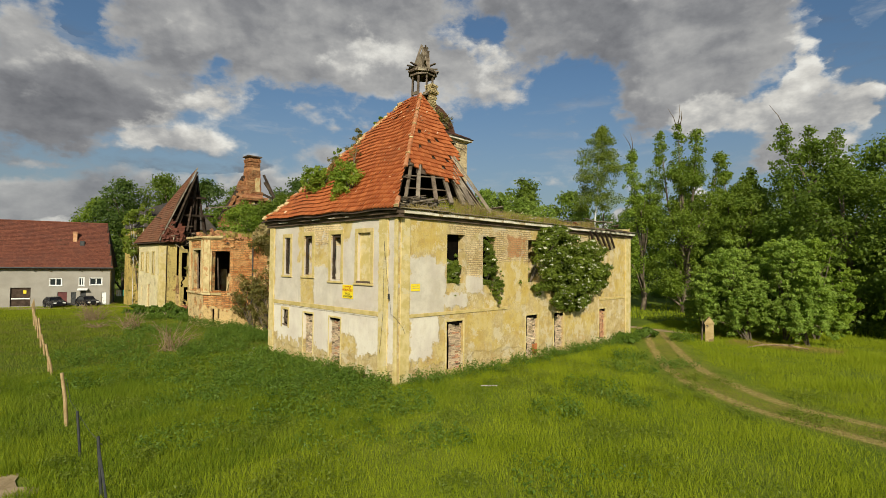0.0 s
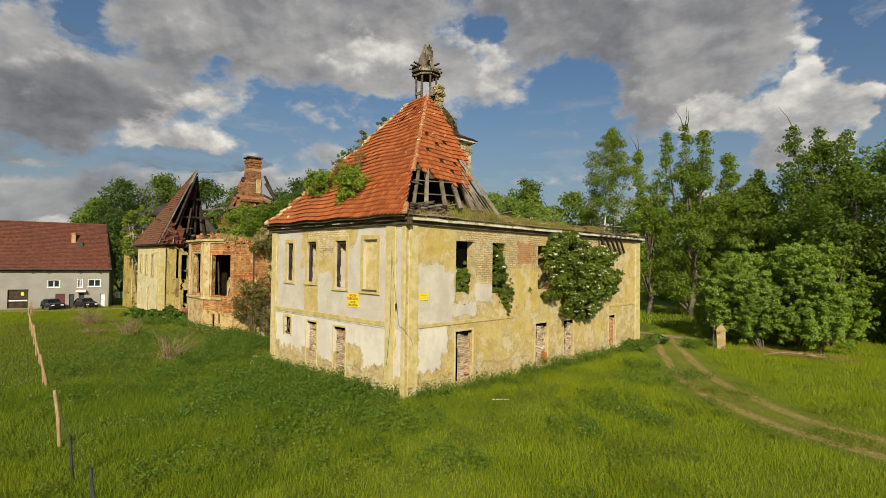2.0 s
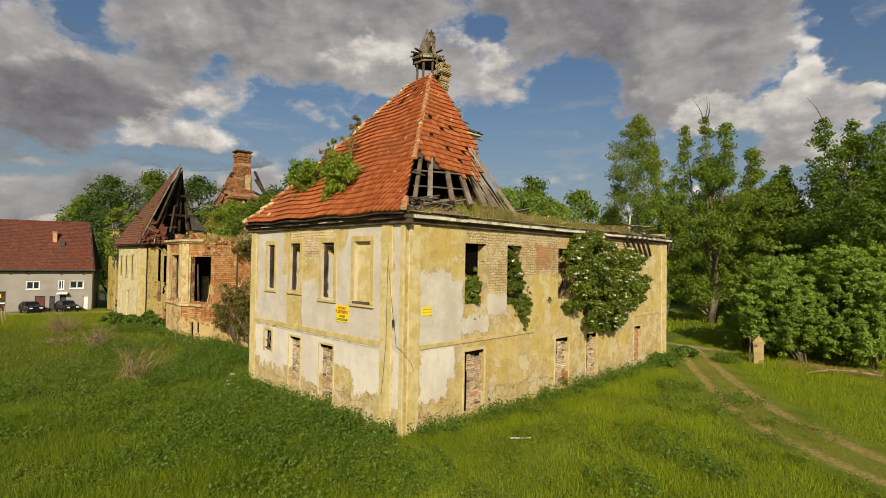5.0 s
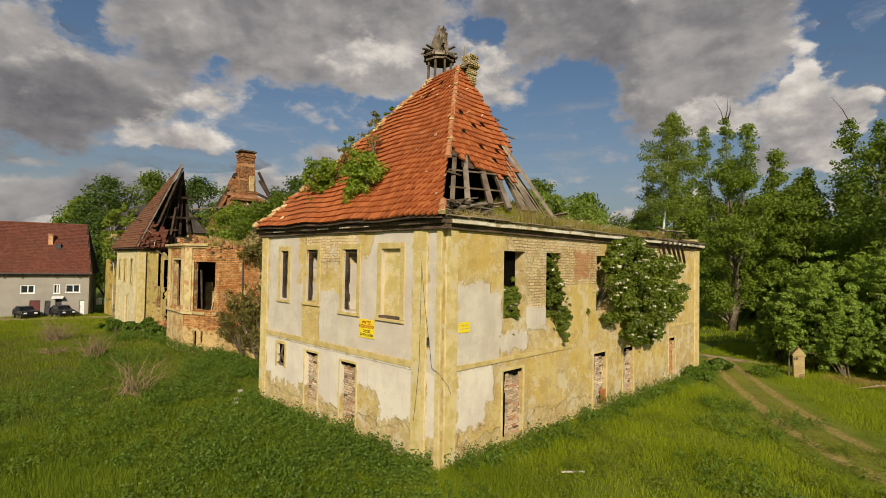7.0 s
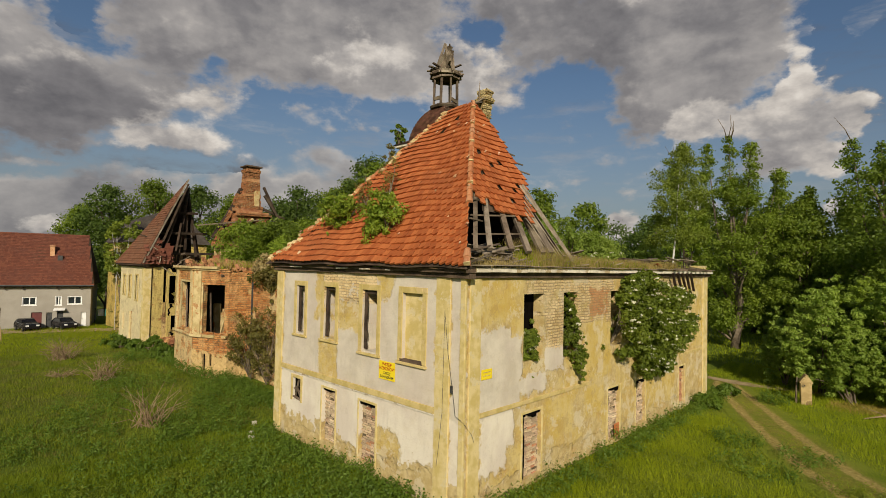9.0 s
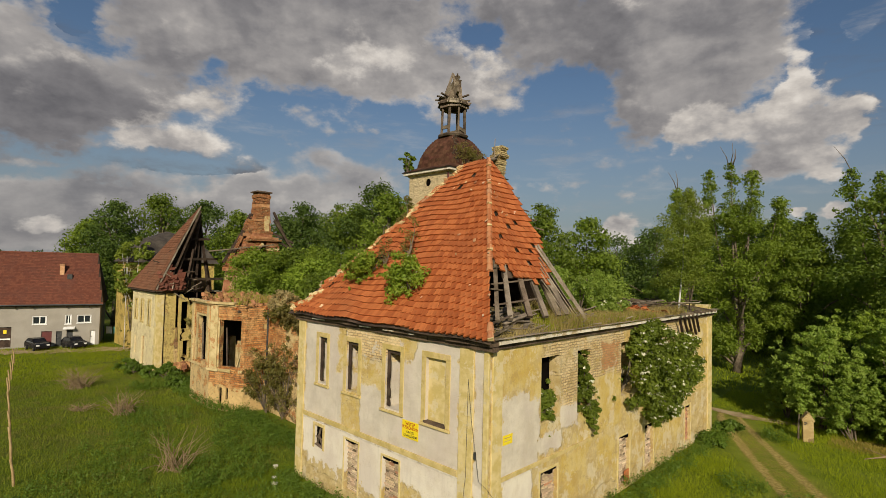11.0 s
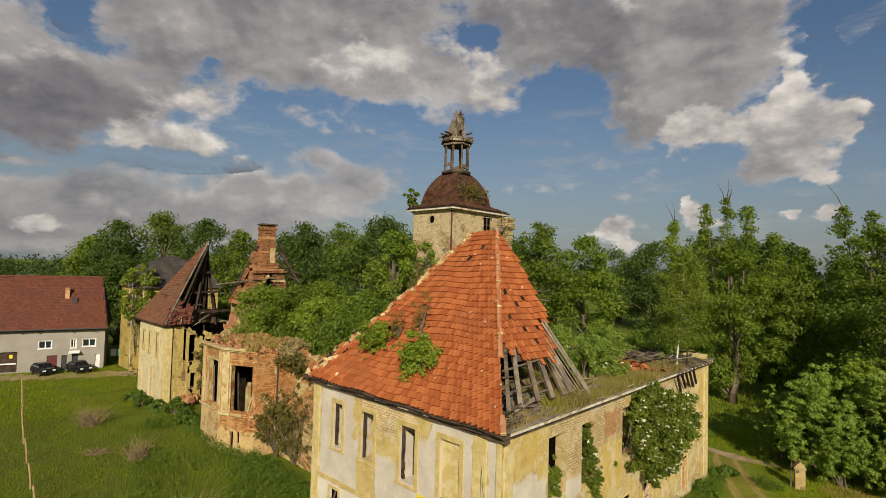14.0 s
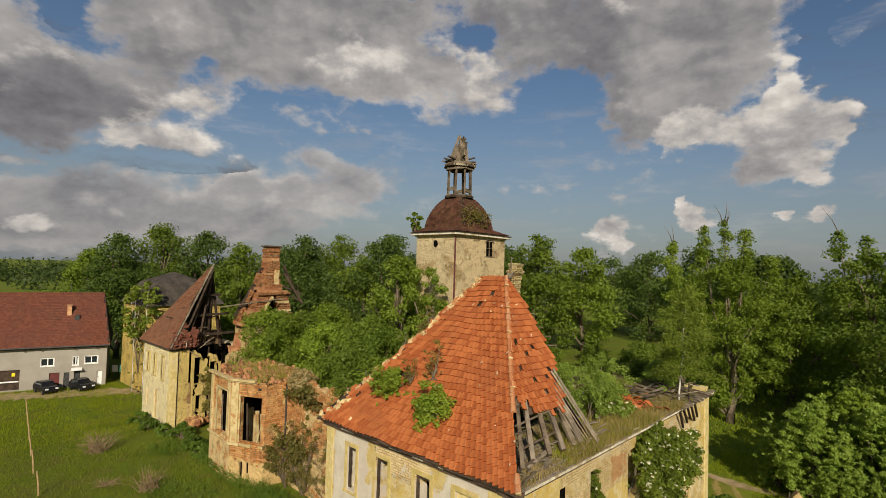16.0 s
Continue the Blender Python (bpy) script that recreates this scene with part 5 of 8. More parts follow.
part("rafter", Shape().beam((0.0, 5.98, 7.4), (-1.6, 4.9, 10.25), 0.08, 0.08), "grey_board", roof)
for z, y in ((11.9, 5.5), (11.5, 5.7), (11.1, 5.8), (12.5, 5.4)):
    part("batten", Shape().beam((-2.9 + 0.7 * (11.5 - z), y - 0.4, z), (-2.7 + 0.7 * (11.5 - z), y + 0.75, z - 0.14), 0.05, 0.05), "old_wood", roof)
part("apex_board", Shape().beam((-4.9, 5.4, 13.9), (-4.3, 5.9, 14.35), 0.5, 0.05).beam((-4.3, 5.2, 14.0), (-4.6, 6.0, 14.3), 0.3, 0.05).beam((-4.35, 5.5, 13.9), (-4.32, 5.52, 15.0), 0.03, 0.03), "grey_board", roof)

chimney = part("chimney", Shape(), "yellow_chimney", manor, "crumbling yellow brick chimney stump")
st = Shape()
zc = 12.2
k = 0
while zc < 14.68:
    e = 0.02 * math.sin(k * 1.7) + (0.05 if 14.1 < zc < 14.3 else 0)
    lean = 0.12 * (zc - 13.4) if zc > 13.4 else 0.0
    st.box(-4.72 - e + lean * 0.4, -4.28 + e + lean, 5.76 - e, 6.22 + e, zc, zc + 0.085, jit=0.022)
    zc += 0.09
    k += 1
part("brick_course", st, "chimney_yellow_brick", chimney)

# ---- the open top of the rear range ----
top_floor = Shape()
n1, n2 = 16, 26
grid = [[Vector((-8.0 + 8.1 * i / n1, 7.6 + 13.2 * j / n2, 6.98 + 0.14 * noise.noise(Vector((i * 0.6, j * 0.6, 0))) + 0.25 * math.exp(-((i / n1 - 0.3) * 4) ** 2))) for i in range(n1 + 1)] for j in range(n2 + 1)]
for j in range(n2):
    for i in range(n1):
        top_floor.poly(grid[j][i], grid[j][i + 1], grid[j + 1][i + 1], grid[j + 1][i])
part("attic_floor", top_floor, "debris", manor, "roofless attic floor under earth, grass and rubble", smooth=True)
low_floor = Shape()
for j in range(10):
    y0, y1 = 0.05 + 0.8 * j, 0.05 + 0.8 * (j + 1)
    for i in range(10):
        x0, x1 = -2.6 + 0.285 * i, -2.6 + 0.285 * (i + 1)
        zz = lambda x, y: 7.19 + (0.24 * min(max((0.25 - x) / 0.5, 0.0), 1.0) + 0.34 * min(max((-0.25 - x) / 1.0, 0.0), 1.0)) * min(max((7.6 - y) / 2.0, 0.25), 1.0) * min(max((y - 0.1) / 1.5, 0.05), 1.0) + 0.16 * min(max((0.2 - x) * 2, 0.0), 1.0) * noise.noise(Vector((x * 1.3, y * 1.3, 4)))
        low_floor.poly((x0, y0, zz(x0, y0)), (x1, y0, zz(x1, y0)), (x1, y1, zz(x1, y1)), (x0, y1, zz(x0, y1)))
part("eave_debris", low_floor, "debris", manor)
# broken roof rest at the far end
for k in range(9):
    y = 14.9 + 0.62 * k
    part("rafter", Shape().beam((0.55, y + 0.1, 7.18 - 0.02 * (k % 3)), (-3.0, y - 0.15, 7.55 + 0.06 * (k % 4)), 0.12, 0.10), "old_wood", manor)
for k in range(16):
    x, y = random.uniform(-2.6, 0.2), random.uniform(14.2, 20.3)
    part("fallen_board", Shape().beam((x, y, 7.62 + 0.02 * k / 4), (x + random.uniform(-0.5, 0.5), y + random.uniform(-2.0, 2.0), 7.55 + random.uniform(0, 0.3)), 0.15, 0.04, roll=random.uniform(-0.5, 0.5)), "old_wood" if k % 3 else "grey_board", manor)
# five dark beams slanting down along the wall below the eave
for k in range(5):
    y = 14.9 + 0.62 * k
    part("hanging_rafter", Shape().beam((0.30, y, 7.0), (0.16, y + 0.95 + 0.1 * (k % 2), 5.95 + 0.12 * (k % 3)), 0.11, 0.10), "dark_wood", manor)
part("post", Shape().beam((0.1, 16.9, 7.1), (0.12, 16.9, 8.2), 0.06, 0.06), "dark_wood", manor)
part("gable_stub", Shape().box(-1.2, 0.0, 20.3, 20.9, 6.9, 7.45, jit=0.04), "yellow_trim", manor)
pile = Shape()
for k in range(46):
    x, y = random.gauss(-1.6, 0.5), random.gauss(13.6, 0.5)
    pile.box(-0.13, 0.13, -0.18, 0.18, 0, 0.025, pose(x, y, 7.2 + random.random() * 0.25, random.uniform(-35, 35), random.uniform(-35, 35), random.uniform(0, 180)))
heap = tagged(part("tile_heap", pile, "orange_tile"), "heap of fallen orange roof tiles", "debris", "", "stuff")

# ---- the tower ----
tower = thing("tower", "square rendered tower with a domed roof and a ruined wooden lantern", "tower", (-21.8, 22.0, 0))
TX0, TX1, TY0, TY1, TZ = -24.25, -19.35, 18.4, 25.4, 17.35
def local(shape, root):
    o = root.matrix_world.translation
    shape.v = [(x - o.x, y - o.y, z - o.z) for x, y, z in shape.v]
    return shape


def ring(u, z, r, n=14):
    return [(u + r * math.cos(2 * math.pi * k / n), z + r * math.sin(2 * math.pi * k / n)) for k in range(n)]


for shape, mat in ((placed(wall_shape(TX1 - TX0, 0, TZ, 0.8, [(2.05, 2.75, 16.2, 16.9)]), frame_to((TX0, TY0, 0), (1, 0), (0, 1))), "tower_render"),
                   (placed(wall_shape(TY1 - TY0 - 0.8, 0, TZ, 0.8, [(3.35, 4.45, 15.6, 17.0)]), frame_to((TX1, TY0 + 0.8, 0), (0, 1), (-1, 0))), "tower_render_turned"),
                   (Shape().box(TX0, TX0 + 0.8, TY0 + 0.82, TY1, 0, TZ), "tower_render_turned"), (Shape().box(TX0 + 0.82, TX1 - 0.82, TY1 - 0.8, TY1, 0, TZ), "tower_render")):
    part("wall", local(shape, tower), mat, tower)
oc = Shape()
outer, inner = ring(TX0 + 2.4, 16.55, 0.55), ring(TX0 + 2.4, 16.55, 0.34)
for k in range(14):
    j = (k + 1) % 14
    oc.poly((outer[k][0], TY0 - 0.02, outer[k][1]), (outer[j][0], TY0 - 0.02, outer[j][1]), (inner[j][0], TY0 - 0.02, inner[j][1]), (inner[k][0], TY0 - 0.02, inner[k][1]))
    oc.poly((inner[k][0], TY0 - 0.02, inner[k][1]), (inner[j][0], TY0 - 0.02, inner[j][1]), (inner[j][0], TY0 + 0.3, inner[j][1]), (inner[k][0], TY0 + 0.3, inner[k][1]))
part("round_window", local(oc, tower), "tower_render", tower)
# black sheets close behind both tower windows, painting their inner shade
part("dark_opening", local(Shape().box(TX1 - 0.2, TX1 - 0.16, 22.5, 23.7, 15.55, 17.05), tower), "unlit_black", tower)
part("dark_opening", local(Shape().box(TX0 + 2.0, TX0 + 2.8, TY0 + 0.10, TY0 + 0.13, 16.15, 16.95), tower), "unlit_black", tower)
fr = Shape().box(TX1 - 0.12, TX1 - 0.06, 22.56, 22.66, 15.65, 16.95).box(TX1 - 0.12, TX1 - 0.06, 23.1, 23.16, 15.65, 16.95).box(TX1 - 0.12, TX1 - 0.06, 22.56, 23.6, 16.3, 16.36).box(TX1, TX1 + 0.07, 22.5, 23.75, 15.5, 15.6)
for k in range(5):
    a0, a1 = math.pi * k / 5, math.pi * (k + 1) / 5
    fr.poly(*[(TX1 + 0.01, 23.1 - 0.56 * math.cos(a) * q, 16.78 + 0.3 * math.sin(a) * q) for a, q in ((a0, 1.0), (a1, 1.0), (a1, 1.3), (a0, 1.3))])
part("window_frame", local(fr, tower), "old_wood", tower)
part("drain_pipe", local(Shape().tube([(TX1 - 0.05, TY0 - 0.06, 8), (TX1 - 0.05, TY0 - 0.06, 17.2)], [0.07, 0.07], 8), tower), "maroon_paint", tower, "rusty red downpipe")
for z0, z1, o, mat in ((17.22, 17.34, 0.12, "sand_stone"), (17.34, 17.54, 0.40, "white_trim"), (17.54, 17.60, 0.50, "dark_wood")):
    part("cornice", local(Shape().box(TX0 - o, TX1 + o, TY0 - o, TY1 + o, z0, z1), tower), mat, tower, bevel=0.02)
# domed roof on the square plan, in courses
rs0 = random.Random(14)
dome = Shape()
cx, cy, hx, hy = (TX0 + TX1) / 2, (TY0 + TY1) / 2, (TX1 - TX0) / 2 + 0.42, (TY1 - TY0) / 2 + 0.42
prof = []


def my(v, r):
    """The dome is drawn in on its far side."""
    return cy + v * (1 - 0.18 * (1 - max(r - 0.74, 0) / 0.32)) - 0.45 * (1 - max(r - 0.74, 0) / 0.32)


for k in range(19):
    t = k / 18
    if t < 0.17:
        prof.append((1.0 - 1.55 * t, 17.66 + 2.6 * t))
    else:
        a = (t - 0.17) / 0.83 * math.pi / 2
        prof.append((0.19 + 0.545 * math.cos(a) ** 1.45 * (1 - 0.08 * math.sin(2 * a)), 18.10 + 3.05 * math.sin(a) ** 0.98))
for k in range(18):
    (r0, z0), (r1, z1) = prof[k], prof[k + 1]
    r1b = r1 + 0.02
    for sx, sy, ex, ey in ((-1, -1, 1, -1), (1, -1, 1, 1), (1, 1, -1, 1), (-1, 1, -1, -1)):
        n = 10
        for q in range(n):
            f0, f1 = q / n, (q + 1) / n
            x0, x1, y0, y1 = sx + (ex - sx) * f0, sx + (ex - sx) * f1, sy + (ey - sy) * f0, sy + (ey - sy) * f1
            d = 0.012 * random.random()
            dome.poly((cx + x0 * hx * r0 * (1 + d), my(y0 * hy * r0 * (1 + d), r0), z0), (cx + x1 * hx * r0 * (1 + d), my(y1 * hy * r0 * (1 + d), r0), z0),
                      (cx + x1 * hx * r1b, my(y1 * hy * r1b, r1), z1 + 0.01), (cx + x0 * hx * r1b, my(y0 * hy * r1b, r1), z1 + 0.01))
tagged(part("dome_shingles", local(dome, tower), "dome_tile", tower), "", "", "", "stuff")
shell = Shape()
for k in range(18):
    (r0, z0), (r1, z1) = prof[k], prof[k + 1]
    for sx, sy, ex, ey in ((-1, -1, 1, -1), (1, -1, 1, 1), (1, 1, -1, 1), (-1, 1, -1, -1)):
        shell.poly(*[(cx + u * hx * r * 0.985, my(v * hy * r * 0.985, r), z - 0.02) for u, v, r, z in ((sx, sy, r0, z0), (ex, ey, r0, z0), (ex, ey, r1, z1), (sx, sy, r1, z1))])
part("dome", local(shell, tower), "dome_tile", tower, "dark brown shingled dome, ragged on one side")
ly = cy - 0.55
lantern = part("lantern", local(Shape().lathe([(1.35, 20.95), (1.45, 21.1), (1.25, 21.25)], 8, cx, ly, 0.4), tower), "old_wood", tower, "open wooden lantern with a collapsed top")
for k in range(8):
    a = 2 * math.pi * k / 8 + 0.4
    part("post", local(Shape().beam((cx + 1.12 * math.cos(a), ly + 1.12 * math.sin(a), 21.1), (cx + 1.06 * math.cos(a + 0.03), ly + 1.06 * math.sin(a + 0.03), 23.65), 0.16, 0.16), tower), "old_wood", lantern)
    if k % 3:
        b = a + math.pi / 4
        part("rail", local(Shape().beam((cx + 1.12 * math.cos(a), ly + 1.12 * math.sin(a), 21.6 + 0.3 * rs0.random()), (cx + 1.12 * math.cos(b), ly + 1.12 * math.sin(b), 21.5 + 0.4 * rs0.random()), 0.14, 0.3), tower), "old_wood", lantern)
    b = a + math.pi / 4
    for z, w in ((23.62, 1.2), (23.9, 1.42), (24.12, 1.25)):
        part("plate_beam", local(Shape().beam((cx + w * math.cos(a - 0.1), ly + w * math.sin(a - 0.1), z + 0.12 * rs0.random()), (cx + w * math.cos(b + 0.1), ly + w * math.sin(b + 0.1), z + 0.12 * rs0.random()), 0.26, 0.17), tower), "old_wood" if k % 3 else "grey_board", lantern)
part("platform", local(Shape().lathe([(1.0, 23.7), (1.25, 23.85), (1.25, 24.1), (0.8, 24.2)], 8, cx, ly, 0.4), tower), "dark_wood", lantern)
rs = random.Random(11)
for k in range(34):
    a = rs.uniform(0, 6.28)
    q = rs.uniform(0.5, 1.3)
    b = Vector((cx - 0.1 + q * math.cos(a), ly - 0.15 + q * math.sin(a), 24.15))
    t = Vector((cx + 0.2 + rs.uniform(-0.3, 0.25), ly + 0.2 + rs.uniform(-0.35, 0.25), rs.uniform(25.9, 27.0)))
    if k % 4 == 0:
        t = b.lerp(t, rs.uniform(0.4, 0.7)) + Vector((rs.uniform(-0.5, 0.5), rs.uniform(-0.5, 0.5), 0))
    part("broken_board", local(Shape().beam(b, t, rs.uniform(0.25, 0.5), 0.05, 0.6, rs.uniform(0, 3)), tower), "old_wood" if k % 3 else "grey_board", lantern)
for k in range(8):
    a = rs.uniform(0, 6.28)
    part("broken_board", local(Shape().beam((cx - 1.5 * math.cos(a), ly - 1.5 * math.sin(a), 24.2 + rs.random() * 0.3), (cx + 1.7 * math.cos(a), ly + 1.7 * math.sin(a), 24.2 + rs.random() * 0.6), 0.2, 0.1), tower), "old_wood", lantern)
for k in range(150):
    f = rs.random()
    a = (rs.uniform(0.05, 0.85)) * math.pi / 2
    r = 0.19 + 0.545 * math.cos(a) ** 1.45 * (1 - 0.08 * math.sin(2 * a))
    p = Vector((cx + hx * r * 1.03, my(hy * r * (rs.random() ** 1.6 * 1.6 - 1.0), 0.74), 18.12 + 3.05 * math.sin(a) ** 0.98))
    part("slipped_shingle", local(Shape().beam(p, p + Vector((rs.uniform(-0.1, 0.2), rs.uniform(-0.35, 0.35), rs.uniform(-0.4, 0.05))), 0.09, 0.025, roll=rs.uniform(0, 3)), tower), "old_wood" if f < 0.4 else "dark_wood", tower)

# ---- the apse: a broken bay of the main ruin ----
bay = thing("bay_ruin", "roofless polygonal bay of orange brick with rests of yellow render", "ruin", (-23.5, 2.5, 0))
PLAN = [(-26.9, 1.25), (-23.3, 1.05), (-20.95, 2.2), (-20.9, 3.6)]
WIN = [[(1.15, 2.95, 2.8, 5.75)], [(0.75, 2.35, 2.72, 5.65)], []]
rng_bay = random.Random(77)
for k in range(3):
    a, b = Vector(PLAN[k]), Vector(PLAN[k + 1])
    d = b - a
    inn = Vector((-d.y, d.x))
    holes = list(WIN[k])
    if k == 1:
        holes += [(0.85, 1.05, 0.45, 1.45), (1.35, 1.52, 0.75, 1.45)]
    mat = "apse_brick" if k < 1 else "apse_brick_turned"
    top = (lambda u: 6.55 + 0.06 * math.sin(u * 5)) if k < 2 else (lambda u: 6.5 - 0.1 * math.sin(u * 4))
    M = frame_to((*a, 0), d, inn)
    part("wall", local(placed(wall_shape(d.length, -0.5, 6.55, 0.32, holes, top, 0.5), M), bay), mat, bay)
    if k == 1:
        # black sheet behind the low slots, instead of real shade
        part("dark_opening", local(placed(Shape().box(0.75, 1.6, 0.10, 0.14, 0.4, 1.5), M), bay), "unlit_black", bay)
    if k < 2:
        for z0, z1, o, m2 in ((6.50, 6.62, 0.12, "sand_stone"), (6.62, 6.76, 0.26, "sand_stone"), (2.45, 2.62, 0.14, "sand_stone")):
            runs = ((-0.1, d.length + 0.06),) if k == 0 else ((-0.1, 0.74 * d.length),) if z0 > 5 else ((-0.1, 0.78), (0.86, 1.72), (2.3, 2.62))
            for u0, u1 in runs:
                part("cornice" if z0 > 5 else "sill_band", local(placed(Shape().box(u0, u1, -o, 0.1, z0, z1, jit=0.02), M), bay), m2, bay, bevel=0.02)
        for u, w in (((0.15, 0.36), (3.1, 0.36)) if k == 0 else ((0.05, 0.56),)):
            part("pilaster", local(placed(Shape().box(u, u + w, -0.09, 0.05, 2.62, 6.48), M), bay), "sand_stone", bay, bevel=0.02)
        for h in WIN[k]:
            if k == 0:
                # black sheet that stands for the dark inside this window
                part("dark_opening", local(placed(Shape().box(h[0] - 0.05, h[1] + 0.05, 0.34, 0.38, h[2] - 0.05, h[3] + 0.05), M), bay), "unlit_black", bay)
            part("broken_frame", local(placed(Shape().beam((h[0] + 0.3 * (h[1] - h[0]), 0.2, h[2]), (h[0] + 0.22 * (h[1] - h[0]), 0.2, h[3] - 0.5), 0.09, 0.05), M), bay), "old_wood", bay)
            part("broken_frame", local(placed(Shape().beam((h[0] + 0.75 * (h[1] - h[0]), 0.22, h[2]), (h[1] - 0.05, 0.26, h[2] + 1.3), 0.13, 0.05), M), bay), "sand_stone", bay)
            rim = Shape().box(h[0] - 0.12, h[0], -0.04, 0.06, h[2], h[3] + 0.12)
            if k == 0:
                rim.box(h[1], h[1] + 0.1, -0.04, 0.06, h[2], h[3] + 0.12).box(h[0], h[1], -0.04, 0.06, h[3], h[3] + 0.12)
            part("reveal", local(placed(rim, M), bay), "sand_stone", bay)
    if k == 1:
        for q in range(46):
            u, z = rng_bay.uniform(1.75, 2.62), 5.75 + 0.1 * (q % 9)
            part("loose_brick", local(placed(Shape().box(u - 0.13, u + 0.13, -rng_bay.uniform(0.02, 0.09), 0.1, z, z + 0.07, jit=0.01), M), bay), mat, bay)
        for q in range(40):
            u, z = rng_bay.uniform(1.1, 2.6), 2.75 - 0.1 * (q % 12)
            part("loose_brick", local(placed(Shape().box(u - 0.13, u + 0.13, -rng_bay.uniform(0.015, 0.06), 0.1, z - 0.03, z + 0.04, jit=0.01), M), bay), mat, bay)
    elif k == 2:
        part("drain_pipe", local(Shape().tube([(-20.8, 3.62, 0.4), (-20.8, 3.62, 6.3)], [0.06, 0.06], 7), bay), "dark_iron", bay)
rub = Shape()
for k in range(420):
    x, y = random.uniform(-26.6, -21.0), random.uniform(1.5, 5.4)
    if y > 1.35 + max(0.0, x + 23.3) * 0.45:
        rub.box(-random.uniform(0.08, 0.2), 0.15, -0.1, 0.1, -0.05, 0.05, pose(x, y, 6.60 + random.random() * 0.75 * max(0.0, noise.noise(Vector((x * 0.7, y * 0.7, 3))) + 0.35), random.uniform(0, 90), random.uniform(0, 90), random.uniform(0, 90)))
tagged(part("rubble", local(rub, bay), "rubble", bay), "", "", "", "stuff")
part("vault_rest", local(Shape().box(-26.3, -21.2, 2.3, 5.3, 6.32, 6.6, jit=0.06), bay), "debris", bay)
# inner walls and ceiling of the bay, shade included in their dark colour
part("inner_wall", local(Shape().box(-26.8, -21.0, 4.7, 5.3, -0.5, 6.2, jit=0.05), bay), "shaded_plaster", bay)
part("inner_wall", local(Shape().box(-26.9, -26.6, 1.6, 4.7, -0.5, 6.2, jit=0.03), bay), "shaded_plaster", bay)
cross = Shape()
for q in range(9):
    y0 = 2.72 + 0.2 * q
    cross.box(-24.5, -24.2, y0, y0 + 0.2, -0.5, 4.3 - 1.5 * (q / 9) + 0.25 * math.sin(q * 2.3), jit=0.02)
part("inner_pier", local(cross, bay), "sand_stone", bay, "broken cross wall with pale plaster")
part("inner_pier", local(Shape().box(-22.0, -21.3, 3.9, 4.6, -0.5, 4.4, jit=0.1), bay), "ruin_brick", bay)
part("inner_ceiling", local(Shape().box(-26.5, -21.2, 1.9, 4.7, 6.15, 6.3), bay), "shaded_plaster", bay)

# ---- broken walls of the main ruin between bay and house ----
ruin = thing("ruin_wall", "crumbling brick walls of the main range, overgrown and without a roof", "ruin", (-16, 4, 0))
rag = lambda u: 6.9 + 0.35 * math.sin(u * 1.3) + 0.2 * math.sin(u * 3.7 + 1)
part("wall", local(placed(wall_shape(10.1, -0.5, 6.9, 0.7, [(3.2, 4.2, 4.2, 6.0)], rag, 0.4), frame_to((-20.85, 3.65, 0), (1, 0), (0, 1))), ruin), "apse_brick", ruin)
part("wall", local(placed(wall_shape(9.5, -0.5, 6.4, 0.7, [(3.0, 4.0, 1.0, 3.0)], lambda u: 5.9 + 0.6 * math.sin(u * 0.9), 0.5), frame_to((-36.0, 6.2, 0), (1, 0), (0, 1))), ruin), "ruin_brick", ruin)
part("wall", local(placed(wall_shape(26.0, -0.5, 7.0, 0.7, [(k * 4 + 2, k * 4 + 3.2, 4.2, 6.2) for k in range(6)], lambda u: 6.9 + 0.5 * math.sin(u * 0.7), 0.5), frame_to((-37, 14.5, 0), (1, 0), (0, 1))), ruin), "ruin_brick", ruin)

# ---- the wing with half a roof ----
wing = thing("side_wing", "ruined yellow wing with half of its brown tiled roof remaining", "ruin", (-41, 4, 0))
WING_OPEN = [(4.75, 5.35, 3.6, 5.7)]
WING_BLIND = [(1.0, 1.6, 3.9, 5.6), (2.75, 3.35, 3.75, 5.65), (1.0, 1.55, 0.7, 2.3), (3.1, 3.95, -0.1, 2.5)]
part("wall", local(placed(wall_shape(7.2, -0.6, 6.45, 0.6, WING_OPEN + WING_BLIND), frame_to((-45.2, 2.4, 0), (1, 0), (0, 1))), wing), "wing_render", wing, "cream render, stained yellow and peeling")
for a, b, c, e in WING_BLIND:
    part("blind_window", local(Shape().box(-45.2 + a - 0.01, -45.2 + b + 0.01, 2.52, 2.62, c - 0.01, e + 0.01), wing), "olive_trim" if e > 3 else "sand_stone", wing)
for a, b, c, e in WING_OPEN:
    part("shutter", local(Shape().box(-45.2 + a, -45.2 + a + 0.28, 2.6, 2.66, c, e), wing), "dark_wood", wing)
    # black sheet in the opening that paints the shade indoors
    part("dark_opening", local(Shape().box(-45.2 + a - 0.01, -45.2 + b + 0.01, 2.9, 2.94, c - 0.01, e + 0.01), wing), "unlit_black", wing)
for a, b, c, e in WING_OPEN + WING_BLIND[:2]:
    for u0, u1, z0, z1 in ((a - 0.16, a, c, e + 0.14), (b, b + 0.16, c, e + 0.14), (a, b, e, e + 0.14), (a - 0.2, b + 0.2, c - 0.14, c)):
        part("window_surround", local(Shape().box(-45.2 + u0, -45.2 + u1, 2.36, 2.45, z0, z1), wing), "olive_trim", wing)
part("wall", local(placed(wall_shape(1.45, -0.6, 6.45, 0.6, []), frame_to((-38.0, 2.4, 0), (0, 1), (-1, 0))), wing), "wing_render_turned", wing)
